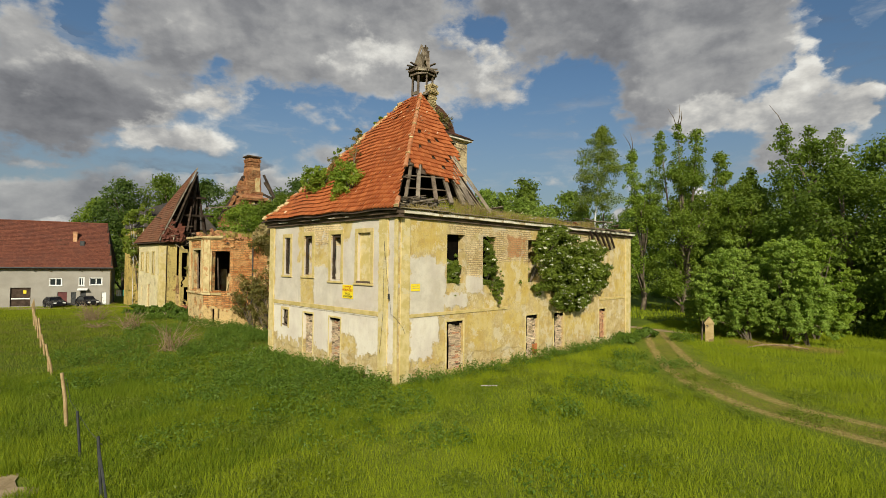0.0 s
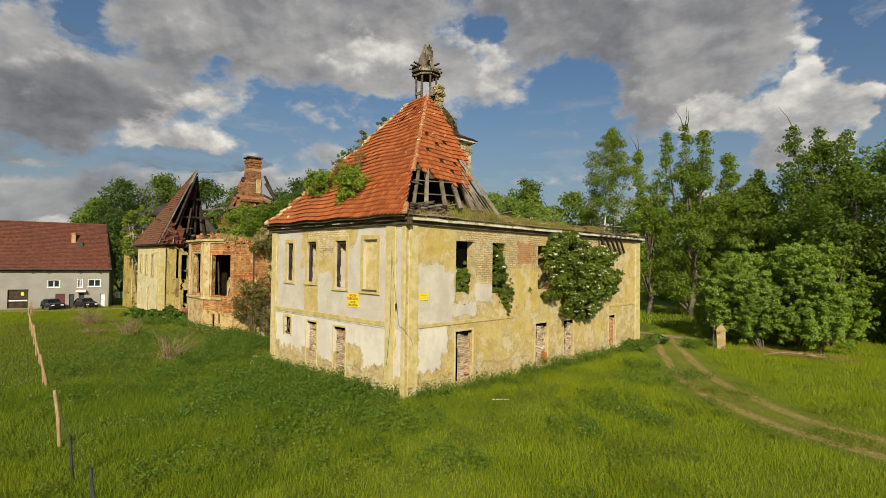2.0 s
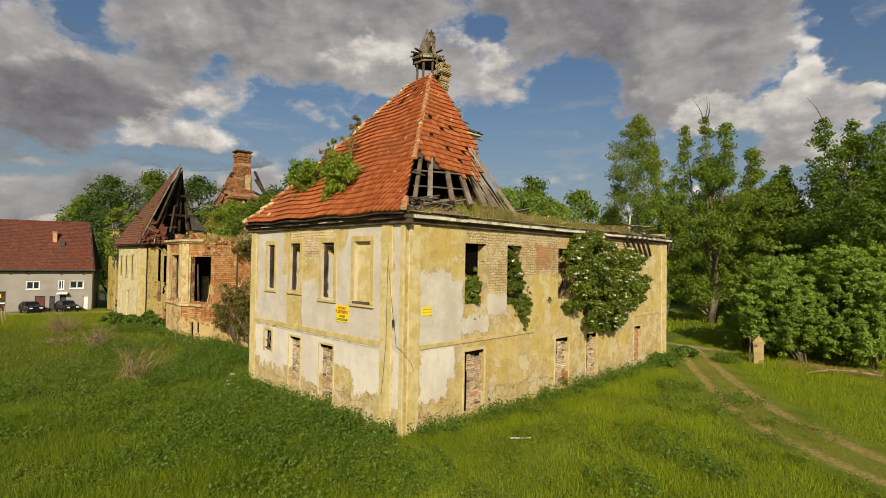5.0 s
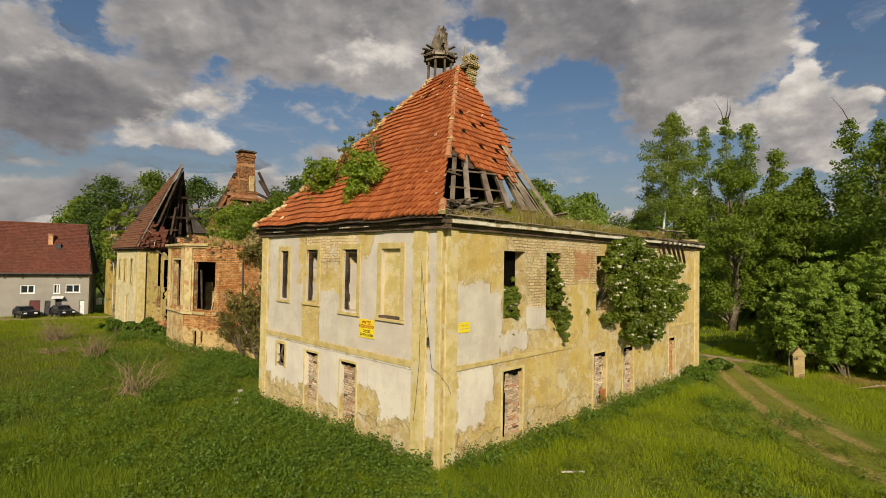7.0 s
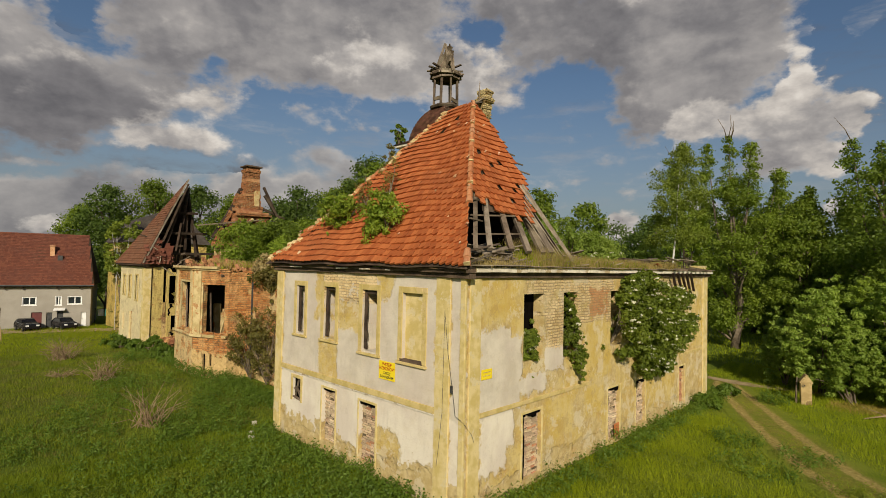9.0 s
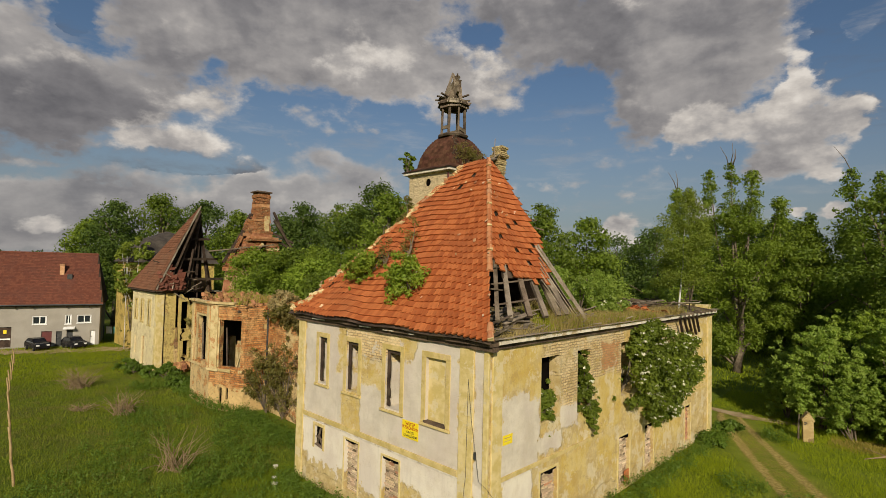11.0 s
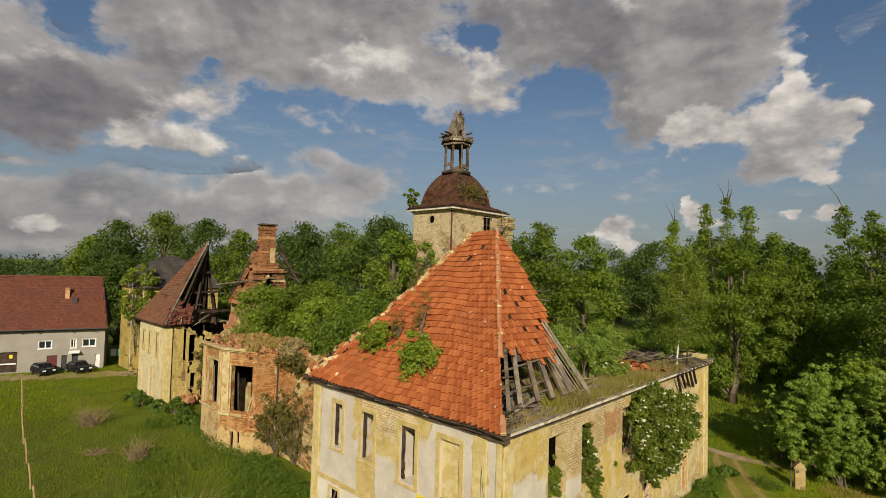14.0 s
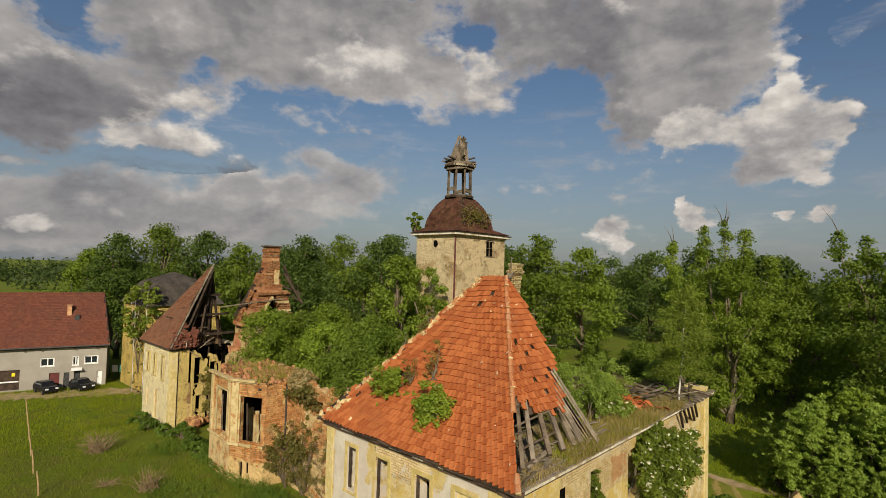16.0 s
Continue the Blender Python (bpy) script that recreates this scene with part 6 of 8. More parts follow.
part("pilaster", local(Shape().box(-38.5, -37.95, 2.33, 2.9, -0.3, 6.4), wing), "yellow_trim", wing, bevel=0.02)
part("wall", local(placed(wall_shape(2.5, -0.6, 6.1, 0.5, [(0.12, 0.75, 3.3, 5.7), (0.35, 0.85, 0.9, 2.3), (1.5, 2.1, 3.6, 5.2)], lambda u: 6.0 - 0.25 * u + 0.3 * math.sin(u * 4.1 + 0.6) + 0.15 * math.sin(u * 13), 0.12), frame_to((-37.75, 4.12, 0), (0, 1), (-1, 0))), wing), "wing_render_turned", wing)
zig = random.Random(4)
for y0, za, zb in ((4.35, 2.3, 3.3), (4.5, -0.2, 0.9), (5.45, 0.2, 5.6), (6.3, 0.5, 5.0)):
    way = [(-37.74, y0 + zig.uniform(-0.13, 0.13), za + (zb - za) * k / 8) for k in range(9)]
    crack = Shape()
    for p, q in zip(way, way[1:]):
        w0 = zig.uniform(0.05, 0.13)
        crack.poly((p[0], p[1] - w0, p[2]), (p[0], p[1] + w0, p[2]), (q[0], q[1] + w0, q[2]), (q[0], q[1] - w0, q[2]))
    part("wall_crack", local(crack, wing), "unlit_black", wing, "black jagged crack in the wall")
part("broken_edge", local(Shape().box(-38.3, -37.95, 3.85, 4.15, -0.3, 2.2, jit=0.09).box(-38.3, -37.95, 3.85, 4.05, 2.2, 3.4, jit=0.07).box(-38.3, -37.95, 4.45, 4.76, -0.3, 1.0, jit=0.1), wing), "ruin_brick_turned", wing)
part("wall", local(Shape().box(-45.2, -44.6, 3.0, 9.0, -0.6, 6.4), wing), "wing_render_turned", wing)
part("wall", local(Shape().box(-44.5, -38.2, 8.4, 9.0, -0.6, 6.4), wing), "wing_render", wing)
# this inner wall is black to give the wing's inside its shade
part("inner_wall", local(Shape().box(-40.0, -39.6, 3.1, 8.3, -0.6, 6.4), wing), "unlit_black", wing)
for z0, z1, o in ((6.45, 6.6, 0.15), (6.6, 6.75, 0.3)):
    part("cornice", local(Shape().box(-45.4, -37.9 + o, 2.4 - o, 2.6, z0, z1, jit=0.01).box(-38.2, -38.0 + o, 2.62, 3.9, z0, z1, jit=0.01), wing), "dark_cornice", wing)
WP = Vector((-37.3, 5.35, 14.15))
WA, WB = Vector((-45.6, 2.0, 6.7)), Vector((-37.6, 2.0, 6.7))
def face_rows(shape, a, b, p, rows, mat_w=0.3, keep=None, cut=1.0):
    """Courses of tiles on a triangular roof face."""
    nrm = (b - a).cross(p - a).normalized()
    if nrm.z < 0:
        nrm = -nrm
    for i in range(rows):
        s0, s1 = i / rows, (i + 1.15) / rows
        l0, r0, l1, r1 = a.lerp(p, s0), b.lerp(p, s0), a.lerp(p, min(s1, 1)), b.lerp(p, min(s1, 1))
        n = max(1, int((r0 - l0).length / mat_w))
        for j in range(n):
            f0, f1 = j / n, (j + 1) / n
            if keep and not keep(s0, (f0 + f1) / 2):
                continue
            d = nrm * (0.05 + 0.02 * random.random())
            q = [l0.lerp(r0, f0) + d, l0.lerp(r0, f1) + d, l1.lerp(r1, f1) + nrm * 0.015, l1.lerp(r1, f0) + nrm * 0.015]
            shape.poly(*q)
            shape.poly(q[0] - d, q[1] - d, q[1], q[0])
    return shape


wroof = part("roof", local(Shape().poly(WA, WB, WP).poly(WA - Vector((0, 0, 0.12)), WP - Vector((0, 0, 0.12)), WB - Vector((0, 0, 0.12))), wing), "dark_wood", wing, "steep brown tiled roof slope torn off along one side")
tagged(part("tiles", local(face_rows(Shape(), WA, WB, WP, 34, 0.3, lambda s, f: random.random() > 0.01 and f < 1.02 - 0.12 * s), wing), "brown_tile", wroof), "", "", "", "stuff")
WE = Vector((-37.4, 4.1, 6.75))
tagged(part("tiles", local(face_rows(Shape(), WB, WE, WP, 34, 0.3, lambda s, f: s < 0.28 - 0.1 * f and random.random() > 0.1), wing), "house_tile", wroof), "", "", "", "stuff")
part("verge_board", local(Shape().beam(WB + Vector((0.1, 0.1, 0.1)), WP, 0.14, 0.1), wing), "grey_board", wroof)
for k in range(7):
    y = 2.9 + 0.75 * k + 0.3 * math.sin(k * 4.1)
    e = WP + Vector((-0.3 * k, 0.1 * k, -0.4 - 0.12 * k))
    b0 = Vector((-38.0 - 0.2 * k, y, 6.5))
    part("rafter", local(Shape().beam(b0, b0.lerp(e, (1.0, 0.96, 0.55, 1.0, 0.7, 0.98, 0.45)[k]), 0.2, 0.16), wing), "dark_wood", wroof)
part("roof_inside", local(Shape().poly(WA + Vector((0.4, 0.5, 0.1)), Vector((-44.0, 8.2, 6.6)), WP + Vector((-0.6, 0.3, -0.5))), wing), "dark_wood", wroof)
jumble, laths = Shape(), Shape()
for k in range(90):
    y = random.uniform(2.3, 4.3)
    p = Vector((-37.55 + random.uniform(-0.35, 0.25), y, 6.78 + random.random() * (1.5 - 0.35 * (y - 2.3))))
    jumble.box(-0.13, 0.13, -0.16, 0.16, 0, 0.03, Matrix.Translation(p) @ pose(0, 0, 0, random.uniform(-30, 60), random.uniform(20, 80), random.uniform(-60, 60)))
for k in range(16):
    p = Vector((-37.5, random.uniform(2.6, 5.2), random.uniform(6.5, 8.2)))
    laths.beam(p, p + Vector((random.uniform(-0.5, 0.5), random.uniform(-1.0, 1.0), random.uniform(-0.7, 0.7))), 0.07, 0.05)
tagged(part("slipped_tiles", local(jumble, wing), "house_tile", wroof), "", "", "", "stuff")
tagged(part("broken_laths", local(laths, wing), "pale_board", wroof), "", "", "", "stuff")
for z, y0, y1 in ((7.6, 2.8, 8.0), (9.4, 3.5, 7.4), (11.2, 4.2, 6.6)):
    part("tie_beam", local(Shape().beam((-38.2, y0, z), (-38.4, y1, z + 0.1), 0.2, 0.2), wing), "dark_wood", wroof)
for k in range(12):
    p = Vector((-38 - random.random() * 2, random.uniform(3.0, 7.0), random.uniform(6.4, 9.0)))
    part("broken_beam", local(Shape().beam(p, p + Vector((random.uniform(-1, 0.6), random.uniform(-1.5, 1.5), random.uniform(-1.2, 1.2))), 0.13, 0.1), wing), "dark_wood", wroof)
part("inner_gable", local(Shape().box(-41.6, -41.2, 3.4, 8.0, 6.0, 7.6, jit=0.15), wing), "ruin_brick_turned", wing)
part("broken_wall", local(Shape().box(-38.4, -37.8, 7.4, 8.3, -0.5, 5.2, jit=0.15).box(-38.3, -37.8, 7.6, 8.4, 5.2, 6.3, jit=0.2).box(-38.2, -37.8, 7.9, 8.5, 6.3, 7.5, jit=0.15), wing), "chimney_brick", wing)
part("loose_beam", local(Shape().beam((-37.4, 6.2, 10.2), (-35.5, 11.5, 11.0), 0.10, 0.10), wing), "old_wood", wing)
hole_rub = Shape()
for k in range(40):
    hole_rub.box(-0.25, 0.25, -0.2, 0.2, -0.12, 0.12, pose(random.gauss(-37.2, 0.5), random.gauss(4.4, 0.5), 0.1 + random.random() * 0.25, random.uniform(0, 90), random.uniform(0, 90), 0))
tagged(part("fallen_rubble", hole_rub, "rubble"), "heap of fallen plaster and stone at the broken wing", "debris", "", "stuff")

# ---- the big chimney ----
stack = thing("chimney_ruin", "tall brick chimney standing on a broken arched wall", "chimney", (-37.2, 10.9, 0))
for k in range(15):
    z = 11.75 + 0.285 * k
    w = 0.90 - 0.016 * k + 0.02 * (k % 2) + (0.07 if k == 13 else 0.0) + (0.14 if k < 2 else 0.0)
    part("brick_course", local(Shape().box(-37.2 - w * 0.85, -37.2 + w * 0.75, 10.9 - w * 0.86, 10.9 + w * 0.86, z, z + 0.29, jit=0.035), stack), "stack_brick_turned" if k % 5 else "chimney_brick", stack, bevel=0.02)
part("cap", local(Shape().box(-37.95, -36.5, 10.12, 11.68, 15.98, 16.12, jit=0.02), stack), "dark_cornice", stack, bevel=0.02)
part("render_panel", local(Shape().box(-36.66, -36.50, 10.95, 11.4, 12.3, 13.7, jit=0.06), stack), "sand_stone", stack, "patch of yellow render on the chimney")
part("shoulder", local(Shape().box(-38.3, -36.1, 9.55, 12.25, 11.52, 11.75, jit=0.05), stack), "chimney_brick", stack, bevel=0.03)
part("shoulder", local(Shape().box(-38.3, -36.15, 9.2, 12.6, 11.3, 11.5, jit=0.05), stack), "stack_brick_turned", stack, bevel=0.03)
# the arched wall under it, stepped along its broken slopes
for k in range(10):
    z = 8.4 + 0.29 * k
    half = 0.72 if z < 10.2 else max(0.72 - 0.55 * (z - 10.2) ** 1.3, 0.05)
    lw, rw = 3.1 - 0.16 * k + 0.12 * math.sin(k * 2.1), 2.2 - 0.07 * k
    part("stone_course", local(Shape().box(-38.2, -36.4, 10.9 - lw, 10.9 - half, z, z + 0.285, jit=0.05), stack), "stack_brick_turned" if k % 4 else "chimney_brick", stack)
    part("stone_course", local(Shape().box(-38.2, -36.4, 10.9 + half, 10.9 + rw, z, z + 0.285, jit=0.05), stack), "sand_stone" if k % 3 == 1 else "stack_brick_turned", stack)
# black slab that paints the shade within the arch
part("arch_back", local(Shape().box(-38.1, -37.6, 10.0, 11.8, 8.2, 11.4), stack), "unlit_black", stack)
part("arch_rib", local(Shape().beam((-36.3, 9.95, 8.5), (-36.3, 10.15, 10.3), 0.3, 0.2).beam((-36.3, 10.15, 10.3), (-36.3, 10.75, 11.1), 0.28, 0.2), stack), "sand_stone", stack)
for k in range(8):
    z = 11.75 + 0.27 * k
    part("gable_course", local(Shape().box(-37.6, -37.05, 10.05 - 2.1 * (13.9 - z) / 4.9, 10.3, z, z + 0.27, jit=0.03), stack), "stack_brick_turned" if k % 3 else "chimney_brick", stack)
# sloping brick verge of the lost roof
for k in range(9):
    a0, a1 = Vector((-37.3, 10.0 - 2.1 * k / 9, 13.9 - 4.9 * k / 9)), Vector((-37.3, 10.0 - 2.1 * (k + 1.1) / 9, 13.9 - 4.9 * (k + 1.1) / 9))
    part("verge_brick", local(Shape().beam(a0, a1, 0.5, 0.24 + 0.08 * math.sin(k * 1.9), 0.95), stack), "stack_brick_turned" if k % 3 else "dark_wood", stack)
part("lower_wall", local(Shape().box(-39.0, -36.4, 8.4, 13.6, -0.5, 8.38), stack), "ruin_brick", stack)
for a, b in (((-37.2, 9.9, 13.4), (-37.6, 7.6, 9.2)), ((-36.5, 11.85, 14.2), (-36.2, 13.3, 11.2)), ((-36.4, 11.9, 13.4), (-36.1, 13.9, 10.4)), ((-37.0, 12.0, 12.2), (-36.4, 14.0, 11.3)), ((-37.4, 10.0, 12.4), (-37.8, 8.2, 9.0)), ((-36.6, 12.0, 11.6), (-36.2, 13.8, 10.6)), ((-37.6, 8.0, 10.2), (-37.2, 9.8, 10.6))):
    part("rafter", local(Shape().beam(a, b, 0.26, 0.2), stack), "dark_wood", stack)

# ---- the old building behind ----
barn = thing("old_outbuilding", "tall ochre outbuilding with a dark slate roof, overgrown", "house", (-60, 9, -0.8))
part("wall", local(Shape().box(-64.4, -55.5, 5.6, 6.2, -1.2, 9.0), barn), "ochre_render", barn)
part("wall", local(Shape().box(-56.1, -55.5, 6.22, 14.0, -1.2, 9.0), barn), "ochre_render", barn)
part("wall", local(Shape().box(-64.4, -63.8, 6.22, 14.0, -1.2, 9.0), barn), "ochre_render", barn)
tiers = [[Vector(p) for p in ((-64.4 - o + i, 5.6 - o + i, z), (-55.5 + o - i, 5.6 - o + i, z), (-55.5 + o - i, 14.0 + o - i, z), (-64.4 - o + i, 14.0 + o - i, z))] for o, i, z in ((0.4, 0.0, 9.0), (0.0, 1.3, 11.6), (0.0, 4.15, 12.9))]
rf = Shape()
for lo, hi in zip(tiers, tiers[1:]):
    for k in range(4):
        rf.poly(lo[k], lo[(k + 1) % 4], hi[(k + 1) % 4], hi[k])
rf.poly(*tiers[2]).poly(*reversed(tiers[0]))
part("roof", local(rf, barn), "slate_roof", barn, "dark slate mansard roof")
part("dormer", local(Shape().box(-60.2, -59.2, 7.2, 8.6, 10.2, 11.2), barn), "dark_wood", barn)

# ---- the inhabited house ----
# its own axes: x along the front, away from the near corner; the front at y = 0, the inside at negative y
house = thing("village_house", "long grey-rendered house with a dark red tiled roof", "house", (-63.5, 3.75, -1.2), -106)
HL, HW, HE, HR = 26.0, 8.4, 5.1, 11.0
h_windows = [(0.9, 2.2, 2.8, 3.65), (2.85, 3.35, 2.7, 3.7), (5.2, 6.4, 2.75, 3.6), (12.4, 13.6, 2.7, 3.6)]
h_doors = [(0.4, 0.9, 0.1, 1.8, "white_paint"), (2.6, 3.2, 0.1, 2.0, "dark_iron"), (3.65, 4.2, 0.1, 1.85, "dark_iron"), (4.6, 5.6, 0.1, 1.9, "maroon_paint")]
flip = Matrix.Scale(-1, 4, (0, 1, 0))
part("wall", placed(wall_shape(HL, -0.6, HE, 0.5, [h for h in h_windows] + [d[:4] for d in h_doors] + [(8.3, 10.3, 0.2, 2.5)]), flip), "house_render", house)
part("wall", Shape().box(0, 0.5, -HW, -0.52, -0.6, HE).box(HL - 0.5, HL, -HW, -0.52, -0.6, HE).box(0.52, HL - 0.52, -HW, -HW + 0.5, -0.6, HE), "house_render", house)
for a, b, c, d in h_windows:
    w = part("window", Shape().box(a, b, -0.16, -0.13, c, d), "window_glass", house)
    part("window_frame", Shape().box(a, a + 0.09, -0.18, -0.06, c, d).box(b - 0.06, b, -0.18, -0.06, c, d).box(a, b, -0.18, -0.06, d - 0.06, d).box(a, b, -0.18, -0.06, c, c + 0.06).box((a + b) / 2 - 0.05, (a + b) / 2 + 0.05, -0.18, -0.06, c, d), "white_paint", w)
    part("window_surround", Shape().box(a - 0.06, b + 0.06, 0.0, 0.03, d, d + 0.06).box(a - 0.06, a, 0.0, 0.04, c - 0.05, d).box(b, b + 0.06, 0.0, 0.04, c - 0.05, d).box(a - 0.1, b + 0.1, 0.0, 0.08, c - 0.1, c), "white_paint", w)
for a, b, c, d, mat in h_doors:
    w = part("door", Shape().box(a, b, -0.2, -0.12, c, d).box(a + 0.1, b - 0.1, -0.12, -0.1, c + 0.2, d - 0.2), mat, house)
    part("door_handle", Shape().box(b - 0.16, b - 0.06, -0.1, -0.04, c + 0.95, c + 1.0), "chrome", w)
gate = part("carriage_door", Shape().box(8.3, 10.3, -0.3, -0.2, 0.2, 2.5), "dark_wood", house, "dark wooden gate with a yellow panel and a white stripe")
part("panel", Shape().box(8.75, 9.05, -0.2, -0.17, 1.75, 2.15), "sign_yellow", gate)
part("stripe", Shape().box(8.4, 10.2, -0.2, -0.17, 1.05, 1.2), "white_paint", gate)
part("porch_roof", Shape().poly((2.4, 0.0, 2.35), (3.5, 0.0, 2.35), (3.5, 0.6, 2.18), (2.4, 0.6, 2.18)).poly((2.4, 0.6, 2.13), (3.5, 0.6, 2.13), (3.5, 0.0, 2.3), (2.4, 0.0, 2.3)).box(2.4, 3.5, 0.56, 0.62, 2.1, 2.2), "white_paint", house)
part("step", Shape().box(2.4, 3.4, 0.0, 0.7, -0.4, 0.1), "house_render", house, bevel=0.02)
hroof = part("roof", Shape().poly((-0.3, 0.5, HE - 0.1), (HL + 0.3, 0.5, HE - 0.1), (HL + 0.3, -HW / 2, HR), (0.7, -HW / 2, HR)).poly((-0.3, 0.5, HE - 0.1), (0.7, -HW / 2, HR), (-0.3, -HW - 0.5, HE - 0.1)).poly((-0.3, -HW - 0.5, HE - 0.1), (0.7, -HW / 2, HR), (HL + 0.3, -HW / 2, HR), (HL + 0.3, -HW - 0.5, HE - 0.1)), "dark_wood", house, "dark red tiled saddle roof")
rows = Shape()
for i in range(34):
    s0, s1 = i / 34, (i + 1.1) / 34
    for j in range(104):
        x0 = -0.3 + 26.6 * j / 104
        if x0 < -0.3 + 1.0 * s0:
            continue
        x1 = x0 + 26.6 / 104
        wob = 0.03 * math.sin(x0 * 0.9) * math.sin(s0 * 3.0)
        y0, y1, z0, z1 = 0.5 - (HW / 2 + 0.5) * s0, 0.5 - (HW / 2 + 0.5) * s1, HE - 0.1 + (HR - HE + 0.1) * s0, HE - 0.1 + (HR - HE + 0.1) * s1
        e = 0.05 + 0.015 * random.random() + wob
        rows.poly((x0, y0 + e * 0.7, z0 + e * 0.7), (x0, y1 + 0.01, z1 + 0.01 + wob), (x1, y1 + 0.01, z1 + 0.01 + wob), (x1, y0 + e * 0.7, z0 + e * 0.7))
tagged(part("tiles", rows, "house_tile", hroof), "", "", "", "stuff")
rt = Shape()
for j in range(66):
    x = 0.7 + 0.39 * j
    rt.tube([(x, -HW / 2, HR + 0.02), (x + 0.43, -HW / 2, HR + 0.04)], [0.14, 0.12], 8)
part("ridge_tile", rt, "house_tile", hroof)
part("gutter", Shape().tube([(-0.3, 0.58, HE - 0.12), (HL + 0.3, 0.58, HE - 0.12)], [0.09, 0.09], 8), "dark_iron", house)
part("eave_board", Shape().box(-0.2, HL + 0.2, 0.02, 0.45, HE - 0.3, HE - 0.16), "dark_wood", house)
for k, x in enumerate((1.0, 3.2, 6.4, 8.0, 11.5, 14.0)):
    part("rafter_end", Shape().box(x, x + 0.14, 0.02, 0.42, HE - 0.45, HE - 0.3), "dark_wood", house)
part("chimney", Shape().box(3.95, 4.4, -2.6, -2.15, 7.4, 9.7).box(3.9, 4.45, -2.65, -2.1, 9.55, 9.75), "red_brick", house, "narrow brick chimney", 0.015)
part("aerial", Shape().tube([(4.3, -HW / 2, 10.9), (4.3, -HW / 2, 12.6)], [0.025, 0.02], 5).tube([(3.9, -HW / 2, 12.3), (4.7, -HW / 2, 12.3)], [0.015, 0.015], 5), "dark_iron", house)
part("roof_window", Shape().box(3.1, 3.6, -2.3, -1.7, 7.9, 8.5), "dark_iron", hroof)

# ---- cars in front of it ----
def car(base, turn, label):
    root = thing("parked_car", label, "car", base, turn, "cars by the house")
    root.scale = (0.74, 0.8, 0.9)
    prof = [(-1.98, 0.33), (-2.1, 0.5), (-2.1, 0.74), (-2.0, 0.98), (-1.72, 1.3), (-1.2, 1.47), (-0.3, 1.53), (0.35, 1.47), (0.95, 1.14), (1.25, 1.02), (1.75, 0.93), (2.02, 0.78), (2.1, 0.52), (2.0, 0.33)]
    s = Shape()
    n = len(prof)
    for y, k in ((-0.84, 1.0), (-0.86, 1.0), (0.86, 1.0), (0.84, 1.0)):
        s.v.extend((x, y * (0.82 if z > 1.1 else 1.0), z) for x, z in prof)
    for r in range(3):
        for k in range(n):
            a, b = r * n + k, r * n + (k + 1) % n
            s.f.append((a, b, b + n, a + n))
    s.f.append(tuple(reversed(range(n))))
    s.f.append(tuple(3 * n + k for k in range(n)))
    part("body", s, "car_black", root, bevel=0.05)
    for y in (-0.79, 0.79):
        side = Shape().poly((-1.55, y * 1.06, 1.02), (0.95, y * 1.06, 1.02), (0.35, y * 0.93, 1.40), (-1.2, y * 0.93, 1.40))
        part("side_window", side, "window_glass", root)
    for x in (-1.3, 1.28):
        for y in (-0.82, 0.82):
            w = part("wheel", Shape().tube([(x, y - 0.1, 0.31), (x, y + 0.1, 0.31)], [0.31, 0.31], 16), "rubber", root)
            part("rim", Shape().tube([(x, y - 0.115, 0.31), (x, y + 0.115, 0.31)], [0.19, 0.19], 12), "chrome", w)
    for y in (-0.6, 0.6):
        part("headlight", Shape().box(1.96, 2.09, y - 0.18, y + 0.18, 0.66, 0.82), "white_paint", root)
        part("tail_light", Shape().box(-2.12, -1.98, y - 0.16, y + 0.16, 0.72, 0.9), "maroon_paint", root)
    return root


car((-61.9, 1.0, ground_z(-61.9, 1.0)), 14, "small black hatchback parked before the grey house")
car((-63.0, -2.2, ground_z(-63.0, -2.2)), 12, "black car parked before the grey house")

# ---- trees ----
OAK = "broad oak with fresh green foliage and gaps of sky"
DARK = "dense dark green deciduous tree at the edge of the wood"
for k, (x, y, h, r) in enumerate([(-82, 9.5, 19.5, 6.0), (-86, 17, 22.0, 6.5), (-78.5, 21, 20.5, 6.0), (-70, 23.5, 18.5, 5.5), (-63, 30, 20.2, 6.0), (-64, 38, 21.2, 6.5), (-54.5, 41.5, 20.6, 6.5), (-92, 8, 17, 6), (-72, 33, 19, 6), (-46, 50, 18.5, 6.0)]):
    tree("wood_tree", DARK, (x, y, ground_z(x, y)), h, r, 100 + k, 15000, 0.22, 0.12, 50, "oak_leaf" if k % 2 else "wood_leaf", group="trees behind the ruin")
for k, (x, y, h, r) in enumerate([(-41.6, 65.5, 21.5, 6.5), (-36.5, 73.5, 19.2, 6.0), (-48, 113, 18.5, 9), (-35, 102, 19.5, 9), (-24, 100, 20.5, 8), (-60, 80, 20, 8), (-52, 66, 19, 7), (-14, 96, 19, 8), (-8, 84, 18, 7)]):
    tree("wood_tree", DARK, (x, y, 0), h, r, 200 + k, 10000, 0.30, 0.05, 46, "oak_leaf" if k < 2 else "wood_leaf", group="trees behind the meadow")
tree("ruin_tree", "dark tree growing inside the roofless ruin", (-28.6, 18.6, 0), 17.6, 4.6, 301, 20000, 0.14, 0.2, 50, "wood_leaf", group="trees in the ruin")
tree("ruin_tree", "green tree growing inside the roofless ruin", (-32.0, 18.5, 0), 15.6, 4.2, 302, 14000, 0.14, 0.2, 42, "oak_leaf", group="trees in the ruin")
